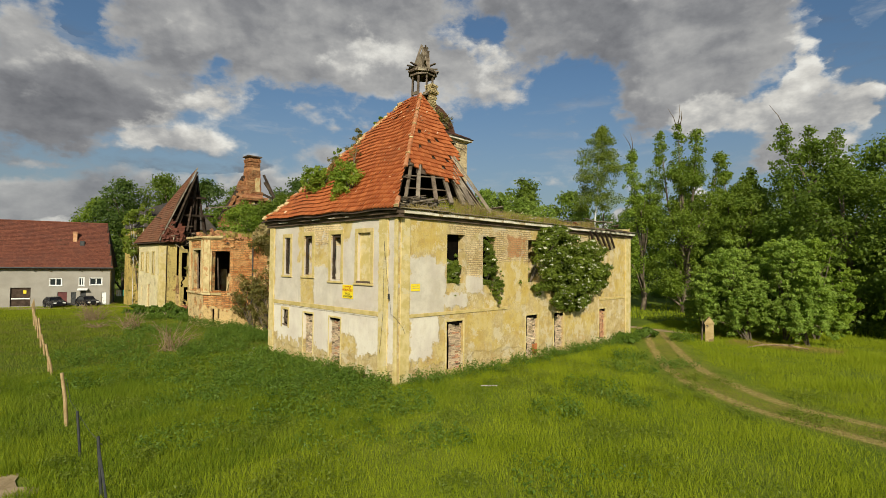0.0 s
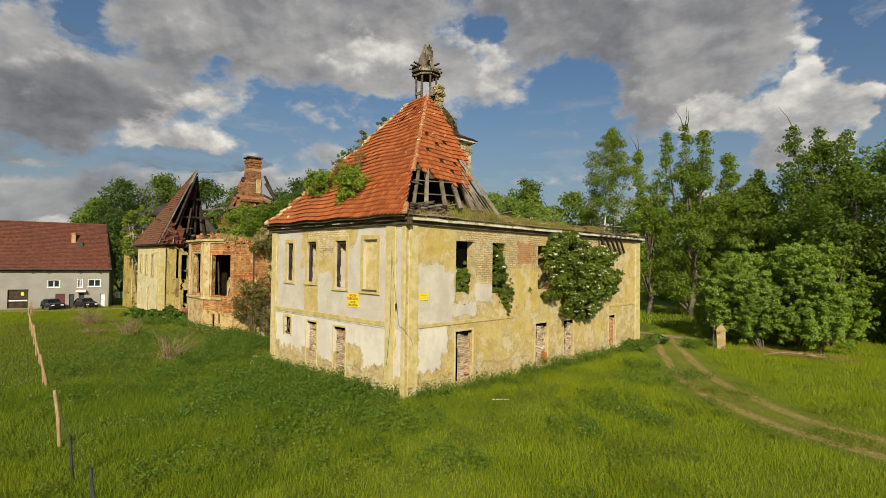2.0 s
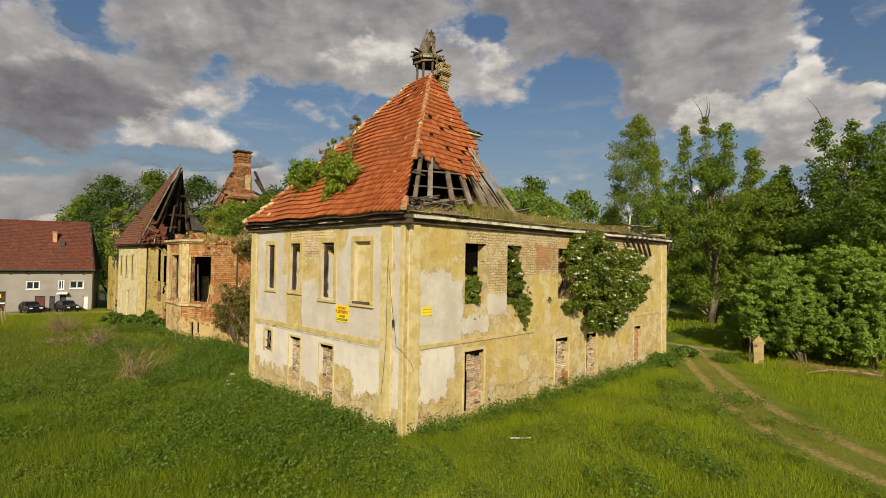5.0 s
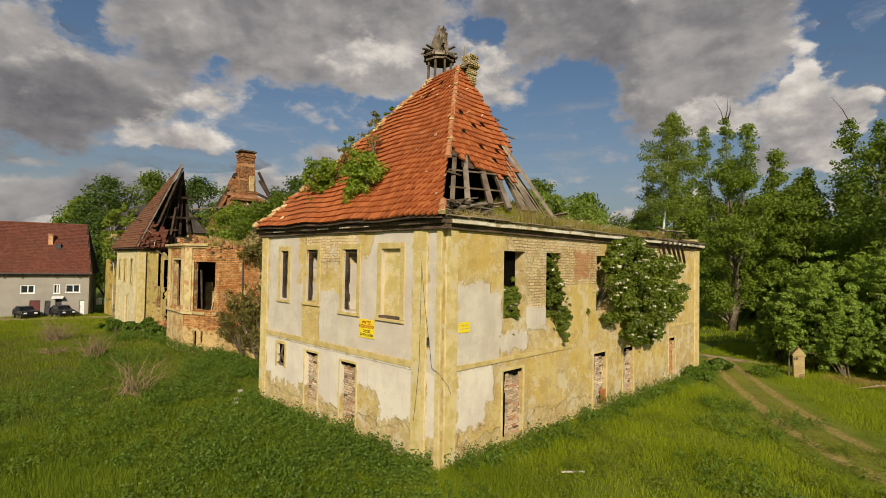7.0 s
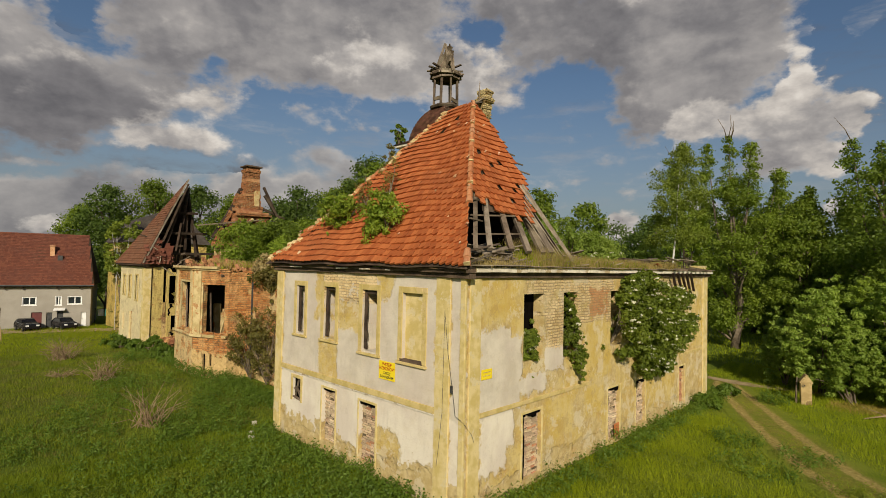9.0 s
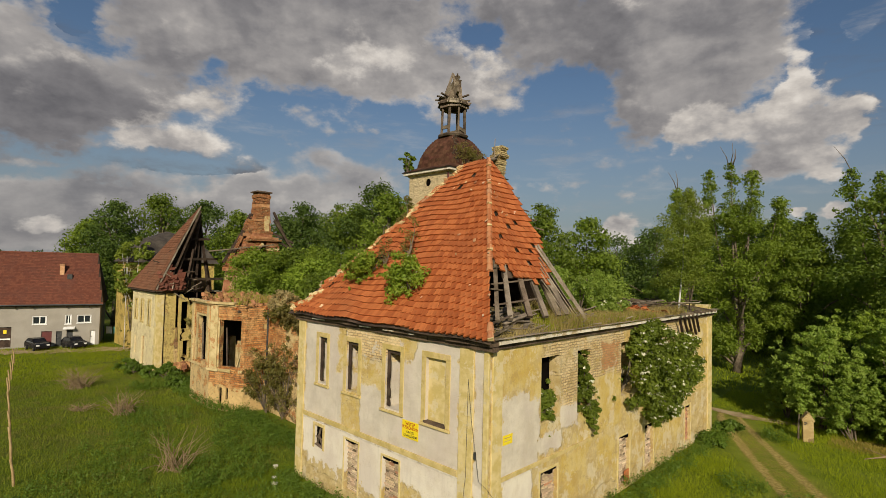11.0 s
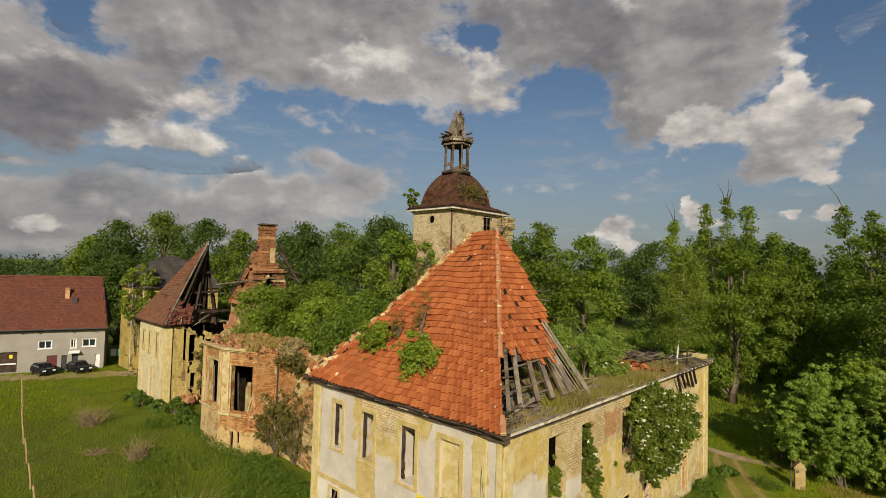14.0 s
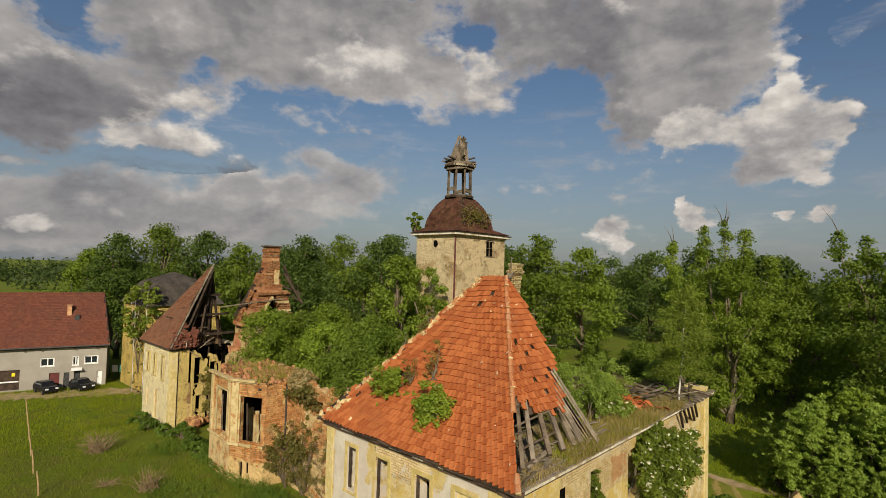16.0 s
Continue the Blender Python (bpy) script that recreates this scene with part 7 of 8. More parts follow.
tree("ruin_tree", "green tree growing inside the roofless ruin", (-23.4, 15.6, 0), 16.0, 3.0, 303, 15000, 0.13, 0.3, 40, "oak_leaf", group="trees in the ruin")
tree("ruin_tree", "green tree growing inside the roofless ruin", (-20.5, 16.5, 0), 14.6, 2.3, 304, 12000, 0.12, 0.3, 36, "fresh_leaf", group="trees in the ruin", uneven=0.5)
for k, (x, y, h, r) in enumerate([(-31.2, 8.0, 10.6, 2.9), (-28.0, 9.0, 10.6, 2.8), (-33.5, 9.8, 10.2, 2.6), (-24.8, 9.2, 9.8, 2.7), (-21.5, 8.5, 9.4, 2.4), (-18.5, 7.6, 9.2, 2.3), (-29.5, 12.5, 11.0, 2.8), (-15.2, 7.2, 8.6, 2.2), (-22.5, 12.0, 10.6, 2.6)]):
    tree("ruin_tree", "young bright green tree growing inside the ruin", (x, y, 0), h, r, 320 + k, 11000, 0.11, 0.45, 40, ("fresh_leaf", "oak_leaf", "dark_leaf")[k % 3], group="trees in the ruin", trunk=0.1, limbs=8)
for k, (x, y, h, r) in enumerate([(-26, 58, 2.6, 2.0), (-22, 64, 3.0, 2.4), (-30, 66, 2.4, 2.2), (-19, 57, 2.0, 1.6), (-33, 58, 2.2, 1.9), (-15, 66, 2.8, 2.2), (-24, 71, 3.0, 2.6)]):
    shrub("meadow_shrub", "low green scrub in the far meadow", (x, y, 0), h, r, 540 + k, 2600, 0.16, "oak_leaf", 26, group="scrub in the meadow")
# tall oaks past the end of the house
EDGE = "oaks at the wood's edge"
tree("oak_tree", OAK, (-4.0, 42.5, 0), 16.4, 3.1, 401, 34000, 0.12, 0.1, 60, "fresh_leaf", uneven=0.7, snags=4, trunk=0.42, group=EDGE, columns=((-2.6, 0.2, 20.2, 0.85), (-0.6, 0, 20.8, 0.8), (1.3, -0.2, 19.8, 0.8), (3.4, 0.3, 17.0, 1.0)))
tree("oak_tree", OAK, (-8.4, 42.5, 0), 14.6, 1.9, 402, 15000, 0.12, 0.12, 36, "fresh_leaf", uneven=0.7, snags=2, trunk=0.3, group=EDGE, columns=((-1.2, 0, 18.4, 0.8), (0.9, 0, 16.0, 0.8)))
tree("oak_tree", OAK, (0.4, 47.5, 0), 15.0, 3.4, 403, 20000, 0.15, 0.12, 46, "oak_leaf", uneven=0.6, group=EDGE, columns=((-2.2, 0, 16.8, 1.0), (0.6, 0, 15.8, 1.1)))
tree("oak_tree", "tall dark oak with an open top", (6.8, 46.0, 0), 17.5, 4.6, 404, 26000, 0.15, 0.1, 48, "dark_leaf", uneven=0.55, snags=1, trunk=0.45, group=EDGE, columns=((-2.6, 0, 19.6, 1.3), (-0.6, 0, 19.4, 1.3), (1.5, 0.3, 18.6, 1.8)))
tree("oak_tree", DARK, (12.5, 46.5, 0), 17.4, 5.2, 405, 24000, 0.16, 0.05, 50, "dark_leaf", group=EDGE)
tree("oak_tree", DARK, (3.6, 57.0, 0), 14.0, 5.0, 406, 16000, 0.2, 0.05, 46, "dark_leaf", group=EDGE)
tree("oak_tree", DARK, (-3.5, 60.0, 0), 14.0, 5.2, 407, 15000, 0.2, 0.05, 46, "oak_leaf", group=EDGE)
tree("oak_tree", DARK, (20.0, 45.0, 0), 17.0, 6.0, 408, 18000, 0.18, 0.05, 46, "oak_leaf", group=EDGE)
tree("oak_tree", DARK, (10.0, 36.5, 0), 13.0, 4.0, 409, 20000, 0.14, 0.05, 48, "dark_leaf", group=EDGE)
tree("oak_tree", DARK, (16.5, 34.5, 0), 15.0, 4.6, 410, 22000, 0.14, 0.05, 48, "oak_leaf", group=EDGE)
tree("oak_tree", DARK, (-6.0, 58.0, 0), 12.0, 4.6, 411, 12000, 0.18, 0.05, 40, "oak_leaf", group=EDGE)
tree("birch_tree", "slender birch rooted on the roofless wall top", (-0.35, 16.6, 7.1), 6.9, 1.35, 420, 16000, 0.055, 0.22, 80, "birch_leaf", "birch_bark", lean=(0.35, 0.35), trunk=0.05, uneven=0.55, limbs=0, point=0.62)
# bushes by the gate post
BUSH = "large bright green bush beside the track"
for k, (x, y, h, r) in enumerate([(4.7, 26.5, 6.3, 2.1), (7.9, 27.2, 6.8, 2.4), (14.6, 33.0, 6.0, 2.2), (2.6, 27.8, 4.4, 1.4), (18.6, 33.5, 6.4, 2.8), (6.4, 31.0, 7.0, 2.8), (6.2, 25.4, 4.2, 1.4), (9.4, 25.6, 5.0, 1.6), (9.2, 29.4, 7.0, 2.1), (4.2, 29.5, 5.8, 1.8)]):
    shrub("bush", BUSH, (x, y, 0), h, r, 500 + k, 24000, 0.078, "bush_leaf" if k % 3 != 2 else "fresh_leaf", 46, "bush", "bushes by the gate post", flat=0.7)


# ---- plants on the walls and roofs ----
def hanging(name, label, centre, radii, seed, leaves, size, mat, clumps=40, blossoms=0, category="bush", root_at=None, twigs=8):
    """A bush that bulges out of a wall: clumps inside a flattened ball."""
    rng = np.random.default_rng(seed)
    root = thing(name, label, category, root_at or centre)
    o = np.array(centre, float) - np.array(root_at or centre, float)
    clumps = int(clumps * 1.6)
    d = rng.normal(size=(clumps, 3))
    d /= np.linalg.norm(d, axis=1, keepdims=True)
    rad = np.array(radii, float)
    c = o + d * rad * rng.uniform(0.25, 1.18, (clumps, 1))
    r = np.full(clumps, rad.min()) * rng.uniform(0.14, 0.5, clumps)
    # single shoots that stick out or droop
    w = rng.integers(0, clumps, clumps // 2)
    ext = (c[w] - o) * rng.uniform(1.05, 1.28, (len(w), 1)) - (0, 0, 0.12 * rad[2])
    c, r = np.concatenate([c, ext]), np.concatenate([r, np.full(len(w), rad.min() * 0.13)])
    part("foliage", quick("foliage", *leaf_cloud(rng, c, r, leaves, size), mat), mat, root)
    s = Shape()
    for k in range(min(twigs, clumps)):
        e = Vector(c[k])
        s.tube([(0, 0, 0), e * 0.5 + Vector((0.1, 0, 0.1)), e], [0.04, 0.025, 0.008], 5)
    part("branch", s, "bark", root)
    if blossoms:
        k = rng.choice(clumps, blossoms)
        v = rng.normal(size=(blossoms, 3)) + (1.0, -0.5, 0.3)
        v /= np.linalg.norm(v, axis=1, keepdims=True)
        tagged(part("blossom", quick("blossom", *leaf_cloud(rng, c[k] + v * r[k][:, None] * 1.0, np.full(blossoms, 0.09), blossoms * 9, 0.055, flat=0.3), "blossom"), "blossom", root), "flat cream-white elder blossoms", "", "", "stuff")
    return root


ELDER = "flowering elder bush growing out of the upper windows"
hanging("elder_bush", ELDER, (0.5, 11.2, 5.2), (0.75, 2.1, 1.5), 601, 13000, 0.075, "elder_leaf", 60, 110, root_at=(-0.25, 11.0, 4.2), twigs=14)
hanging("elder_bush", ELDER, (0.6, 13.9, 5.0), (0.8, 2.0, 1.35), 602, 11000, 0.075, "elder_leaf", 50, 100, root_at=(-0.25, 14.0, 4.1))
hanging("elder_bush", ELDER, (0.5, 12.0, 3.6), (0.6, 2.5, 1.0), 603, 9000, 0.075, "elder_leaf", 44, 50, root_at=(-0.25, 11.9, 4.05))
hanging("elder_bush", ELDER, (0.35, 11.3, 6.6), (0.4, 1.3, 0.55), 609, 3500, 0.075, "elder_leaf", 26, 14, root_at=(-0.25, 11.4, 5.0))
hanging("elder_bush", ELDER, (0.4, 13.2, 2.8), (0.4, 1.5, 0.6), 610, 3000, 0.075, "elder_leaf", 26, 10, root_at=(-0.25, 13.6, 4.0))
hanging("elder_bush", ELDER, (0.35, 9.9, 6.2), (0.45, 0.9, 0.8), 606, 4000, 0.075, "elder_leaf", 24, 14, root_at=(-0.25, 9.5, 4.05))
hanging("elder_bush", ELDER, (0.5, 15.8, 4.4), (0.5, 1.0, 0.8), 608, 3500, 0.075, "elder_leaf", 22, 20, root_at=(-0.25, 14.9, 4.05))
hanging("window_shrub", "green elder shoots standing in an empty window", (-0.18, 3.4, 4.75), (0.28, 0.42, 0.75), 604, 4200, 0.06, "elder_leaf", 26, 4, "shrub", (-0.3, 3.3, 4.1))
hanging("window_shrub", "green elder shoots hanging out of an empty window", (0.02, 5.75, 5.05), (0.28, 0.46, 1.1), 605, 5200, 0.055, "elder_leaf", 50, 6, "shrub", (-0.3, 5.8, 4.0))
hanging("window_shrub", "green elder shoots hanging out of an empty window", (0.18, 6.15, 3.85), (0.2, 0.45, 0.85), 607, 2200, 0.055, "elder_leaf", 34, 0, "shrub", (-0.1, 6.0, 4.0))
hanging("roof_shrub", "small leafy shrub rooted between the roof tiles", (-7.5, 0.85, 9.05), (0.95, 0.5, 0.8), 611, 4500, 0.06, "fresh_leaf", 40, 0, "shrub", (-7.5, 1.0, 8.6))
hanging("roof_shrub", "leafy shrub rooted where tiles have slipped", (-4.6, 0.5, 8.75), (0.9, 0.5, 1.0), 612, 5000, 0.06, "fresh_leaf", 44, 12, "shrub", (-4.5, 0.7, 8.1))
hanging("roof_weed", "thin brownish weeds on the roof tiles", (-5.6, 1.75, 10.2), (0.45, 0.35, 0.95), 613, 900, 0.045, "ivy_leaf", 26, 0, "weed", (-5.5, 1.6, 9.6))
hanging("roof_weed", "thin brownish weeds on the roof tiles", (-6.6, 1.2, 9.7), (0.5, 0.3, 0.6), 614, 500, 0.045, "ivy_leaf", 18, 0, "weed", (-6.6, 1.3, 9.2))
hanging("roof_shrub", "bushy shoots at the broken roof edge", (-8.0, 3.7, 11.4), (0.5, 0.4, 0.9), 617, 1400, 0.07, "ivy_leaf", 18, 0, "shrub", (-8.0, 3.7, 10.8))
hanging("roof_shrub", "leafy shoots at the broken roof edge", (-10.9, 0.9, 8.2), (0.5, 0.5, 0.6), 618, 1500, 0.06, "oak_leaf", 18, 0, "shrub", (-10.9, 0.9, 7.6))
hanging("roof_shrub", "sparse shoots at the broken roof edge", (-8.9, 2.9, 10.7), (0.3, 0.3, 0.8), 615, 500, 0.08, "oak_leaf", 10, 0, "shrub", (-8.9, 2.9, 10.0))
hanging("roof_shrub", "sparse shoots at the broken roof edge", (-10.0, 1.6, 9.2), (0.35, 0.3, 0.7), 616, 600, 0.08, "oak_leaf", 10, 0, "shrub", (-10.0, 1.6, 8.6))
for k, (x, y, z, h, r) in enumerate([(-2.3, 9.6, 7.1, 1.9, 1.0), (-1.8, 10.9, 7.1, 1.7, 1.0), (-2.6, 12.2, 7.1, 1.5, 0.9), (-4.2, 10.5, 7.1, 2.3, 1.2), (-3.6, 13.6, 7.1, 1.6, 1.0), (-5.0, 16.5, 7.1, 2.2, 1.3), (-2.2, 18.6, 7.1, 1.8, 1.0)]):
    shrub("wall_top_shrub", "bright green shrub growing on the roofless wall top", (x, y, z), h, r, 620 + k, 4500, 0.06, "bush_leaf", 24, group="shrubs on the wall top", blossoms=10 if k < 2 else 0)
shrub("tower_shrub", "small tree growing from the tower cornice", (-24.5, 18.3, 17.6), 1.9, 0.8, 640, 900, 0.13, "oak_leaf", 12)
hanging("dome_moss", "brown-green moss and dry ivy on the ragged side of the dome", (-19.75, 21.3, 19.1), (0.55, 2.1, 0.95), 641, 2600, 0.07, "ivy_leaf", 90, 0, "moss", (-19.9, 21.3, 18.6), 4)
IVY = "half-dead ivy and brambles covering the broken wall"
hanging("ivy", IVY, (-18.6, 3.2, 2.5), (2.1, 0.6, 1.7), 651, 4300, 0.075, "ivy_leaf", 60, 0, "ivy", (-18.4, 3.5, 0.0), 20)
hanging("ivy", IVY, (-20.3, 2.7, 2.5), (0.8, 0.6, 1.5), 656, 1700, 0.075, "ivy_leaf", 36, 0, "ivy", (-20.0, 3.3, 0.0), 10)
hanging("ivy", IVY, (-14.0, 3.3, 3.6), (2.6, 0.5, 2.6), 652, 5500, 0.07, "ivy_leaf", 60, 0, "ivy", (-14.0, 3.5, 0.0), 20)
hanging("ivy", IVY, (-18.2, 3.5, 6.2), (1.9, 0.6, 0.7), 653, 2600, 0.09, "ivy_leaf", 30, 0, "ivy", (-18.2, 3.6, 5.8), 8)
hanging("dead_creeper", "pale dead creeper heaped on the broken wall top", (-19.3, 3.7, 6.95), (1.2, 0.7, 0.55), 657, 2600, 0.085, "dead_leaf", 40, 0, "creeper", (-19.3, 3.9, 6.6), 14)
hanging("ivy", "ivy on the ochre outbuilding wall", (-57.5, 5.4, 6.8), (2.6, 0.5, 3.2), 654, 1500, 0.2, "ivy_leaf", 40, 0, "ivy", (-57.5, 5.5, 1.0), 8)
hanging("ivy", "ivy on the inner wall of the broken wing", (-36.2, 5.0, 3.4), (1.4, 0.5, 2.0), 655, 1500, 0.13, "ivy_leaf", 26, 0, "ivy", (-36.2, 5.2, 0.5), 6)
tree("thin_birch", "thin birch before the outbuilding", (-57.0, 4.8, ground_z(-57, 4.8)), 13.0, 1.5, 660, 1300, 0.2, 0.4, 24, "birch_leaf", "birch_bark", trunk=0.05, uneven=0.6, limbs=5)
tree("thin_birch", "thin birch before the outbuilding", (-54.5, 5.2, ground_z(-54, 5)), 13.2, 1.4, 661, 1100, 0.2, 0.45, 22, "birch_leaf", "birch_bark", trunk=0.05, uneven=0.6, limbs=5)
for k, (x, y, h, r) in enumerate([(-36.3, 1.6, 0.9, 0.8), (-34.3, 2.2, 1.2, 0.9), (-31.5, 1.9, 0.9, 0.8), (-29.2, 1.4, 1.0, 0.9), (-39.5, 1.3, 0.9, 0.8), (-42.5, 1.4, 0.9, 0.8)]):
    shrub("bramble", "low dark green bramble at the foot of the ruin", (x, y, ground_z(x, y)), h, r, 670 + k, 1600, 0.12, "weed_leaf", 16, group="brambles at the ruin")
for k, (x, y, h, r) in enumerate([(-1.9, 21.6, 0.9, 1.0), (0.8, 21.9, 0.6, 0.7), (0.7, 18.6, 0.5, 0.7)]):
    shrub("bramble", "low green bramble at the foot of the wall", (x, y, 0), h, r, 690 + k, 1800, 0.10, "weed_leaf", 16, group="brambles at the wall")


# ---- nettles and grass ----
def weeds(name, label, spots, seed, mat="weed_leaf", size=0.045, per=170):
    """Many small leafy stalks on the ground: spots are x, y, radius, height, stalks."""
    rng = np.random.default_rng(seed)
    cs, rs = [], []
    for x, y, r, h, n in spots:
        a, q = rng.random(n) * 6.283, np.sqrt(rng.random(n)) * r
        px, py = x + np.cos(a) * q, y + np.sin(a) * q
        gz = np.array([ground_z(u, v) for u, v in zip(px, py)])
        cs.append(np.stack([px, py, gz + h * rng.uniform(0.25, 0.9, n)], 1))
        rs.append(np.full(n, 0.16) * rng.uniform(0.7, 1.4, n))
    c, r = np.concatenate(cs), np.concatenate(rs)
    ob = new(name, quick(name, *leaf_cloud(rng, c, r, len(c) * per // 10, size, 0.3, 1.3), mat))
    tagged(ob, label, "weeds", "", "stuff")


strip = [(-10.5 + 0.55 * k, -0.55 - 0.25 * (k % 3), 0.5, 0.45 + 0.2 * math.sin(k * 1.7), 24) for k in range(20)]
strip += [(0.5 + 0.2 * (k % 3), 0.4 + 0.6 * k, 0.5, 0.42 + 0.2 * math.sin(k * 1.3), 20) for k in range(35)]
strip += [(-27.5 + 0.6 * k, 1.2 + (0.5 if k > 10 else 0.0), 0.6, 0.7, 24) for k in range(28)]
weeds("nettles", "dark green nettles along the foot of the walls", strip, 701)
patches = [(-5.0, -2.2, 2.8, 0.35, 460), (-1.5, -2.2, 2.5, 0.35, 400), (-8.5, -2.0, 1.8, 0.35, 200), (2.0, -1.8, 1.6, 0.3, 140), (-3.5, -4.6, 2.2, 0.28, 190), (0.6, -4.4, 1.8, 0.26, 120), (6.4, 1.6, 0.9, 0.35, 60), (5.6, 5.6, 1.4, 0.3, 60), (4.8, 10.5, 1.4, 0.3, 60), (6.0, 13.0, 1.2, 0.3, 50),
           (3.5, -5.0, 1.4, 0.22, 50), (-3.0, -6.5, 1.6, 0.22, 60), (9.5, -2.5, 1.5, 0.2, 40), (-13.0, -2.0, 2.0, 0.45, 240), (-16.0, 0.5, 2.0, 0.5, 240), (-19.0, 1.2, 1.6, 0.55, 200), (-32.0, 0.5, 1.6, 0.5, 160), (3.1, 22.0, 0.7, 0.6, 60),
           (-7.0, -5.5, 1.6, 0.25, 110), (-11.0, -5.0, 2.2, 0.3, 200), (-9.0, -8.5, 1.8, 0.25, 120), (-15.0, -7.0, 2.4, 0.3, 200), (-19.0, -4.5, 2.4, 0.3, 180), (-23.0, -2.0, 2.2, 0.35, 180), (0.5, -8.0, 1.4, 0.22, 70), (5.5, -3.0, 1.0, 0.22, 50), (7.6, 4.4, 0.8, 0.25, 40), (3.4, 13.5, 1.0, 0.3, 60)]
weeds("weed_patches", "patches of dark broad-leaved weeds in the grass", patches, 702)


rng_w = random.Random(77)
clover = []
for k in range(210):
    x, y = rng_w.uniform(-11, 18), rng_w.uniform(-11.5, 11)
    if not (-11 < x < 0.6 and y > -0.6):
        clover.append((x, y, rng_w.uniform(0.25, 0.9), rng_w.uniform(0.1, 0.24), int(rng_w.uniform(8, 34))))
weeds("clover", "low broad-leaved herbs and clover among the grass", clover, 703, "clover_leaf", 0.032, 190)


LEFT_RUT = [(-0.8, 26.0), (-0.5, 24.5), (3.1, 17.4), (5.9, 12.2), (7.9, 9.5), (10.8, 7.1), (12.7, 6.5), (14.3, 6.0), (18, 5.4), (26, 5.0)]
RIGHT_RUT = [(0.2, 26.0), (0.6, 24.9), (2.8, 20.8), (5.4, 16.0), (7.4, 12.7), (9.3, 10.6), (11.1, 8.9), (12.4, 8.25), (14.2, 7.9), (18, 7.2), (26, 6.8)]


def off_rut(x, y):
    """Distance of many points from the nearer wheel rut."""
    best = np.full(len(x), 99.0)
    for rut in (LEFT_RUT, RIGHT_RUT):
        for (ax, ay), (bx, by) in zip(rut, rut[1:]):
            dx, dy = bx - ax, by - ay
            t = np.clip(((x - ax) * dx + (y - ay) * dy) / (dx * dx + dy * dy), 0, 1)
            best = np.minimum(best, np.hypot(x - ax - t * dx, y - ay - t * dy))
    return best


def grass(name, label, count, area, height, width, seed, mat="grass_blade", skip=None, dens=None, at_z=None):
    """Blades as slim bent triangles over an area x0, x1, y0, y1."""
    rng = np.random.default_rng(seed)
    x, y = rng.uniform(area[0], area[1], count), rng.uniform(area[2], area[3], count)
    clump = np.array([noise.noise(Vector((a * 0.35, b * 0.35, 0))) for a, b in zip(x[::1], y[::1])])
    keep = rng.random(count) < 0.72 + 0.6 * clump
    if skip:
        keep &= ~skip(x, y)
    x, y, clump = x[keep], y[keep], clump[keep]
    low = np.clip(off_rut(x, y) / 1.6, 0.35, 1.0) if skip else 1.0
    n = len(x)
    z = np.array([ground_z(a, b) if at_z is None else at_z(a, b) if callable(at_z) else at_z for a, b in zip(x, y)])
    h = height * rng.uniform(0.5, 1.35, n) * (1 + 0.55 * clump) * low
    a = rng.random(n) * 6.283
    w = width * rng.uniform(0.6, 1.4, n)
    dx, dy = np.cos(a) * w, np.sin(a) * w
    b = rng.random(n) * 6.283
    bend = h * rng.uniform(0.1, 0.75, n)
    p = np.stack([np.stack([x - dx, y - dy, z - 0.03], 1), np.stack([x + dx, y + dy, z - 0.03], 1),
                  np.stack([x + np.cos(b) * bend, y + np.sin(b) * bend, z + h], 1)], 1)
    ob = new(name, quick(name, p.reshape(-1, 3), np.arange(n * 3).reshape(-1, 3), mat))
    tagged(ob, label, "grass", "", "stuff")


def bare(x, y):
    """Where no grass grows: under walls, in the ruts and on the trodden earth."""
    out = (x > -LEN_S - 0.1) & (x < 0.1) & (y > -0.05) & (y < LEN_E)
    out |= (x > -28) & (x < -10) & (y > np.where(x < -20.9, 1.4, 3.4))
    out |= (x > -46) & (x < -28) & (y > 2.3)
    out |= (x - 1.0) ** 2 / 1.6 + (y + 12.0) ** 2 < 0.55 ** 2
    out |= ((x - 8.3) / 3.0) ** 2 + ((y - 24.2) / 1.3) ** 2 < 1
    return out | (np.random.default_rng(3).random(len(x)) * 1.6 > off_rut(x, y) + 0.15)


def edge_z(x, y):
    """The heap of earth along the broken eave."""
    return 7.15 + ((0.24 * min(max((0.25 - x) / 0.5, 0.0), 1.0) + 0.34 * min(max(-0.25 - x, 0.0), 1.0)) * min(max((7.6 - y) / 2.0, 0.25), 1.0) * min(max((y - 0.1) / 1.5, 0.05), 1.0) if y < 8 else 0.0)


GRASS = "long fresh green grass"
grass("grass", GRASS, 320000, (-2, 20, -12, 12), 0.17, 0.008, 711, skip=bare)
grass("lush_grass", "dark lush green grass", 200000, (-12, 3.5, -12, 2), 0.20, 0.009, 721, "lush_blade", skip=bare)
grass("grass", GRASS, 90000, (-14, 26, -24, -11), 0.2, 0.014, 722, skip=bare)
grass("grass", GRASS, 190000, (-2, 24, 12, 34), 0.19, 0.010, 712, skip=bare)
grass("poor_grass", "short dark grass with brown dry patches", 120000, (-46, -10, -13, 4), 0.17, 0.012, 713, "poor_blade", skip=bare)
grass("grass", GRASS, 60000, (-75, -40, -16, 5), 0.2, 0.02, 714, skip=bare)
grass("grass", GRASS, 40000, (-45, 20, 33, 75), 0.3, 0.04, 715, skip=bare)
grass("dry_grass", "short brown grass and litter before the bushes", 9000, (5.2, 11.4, 22.8, 25.6), 0.10, 0.012, 733, "trodden_grass")
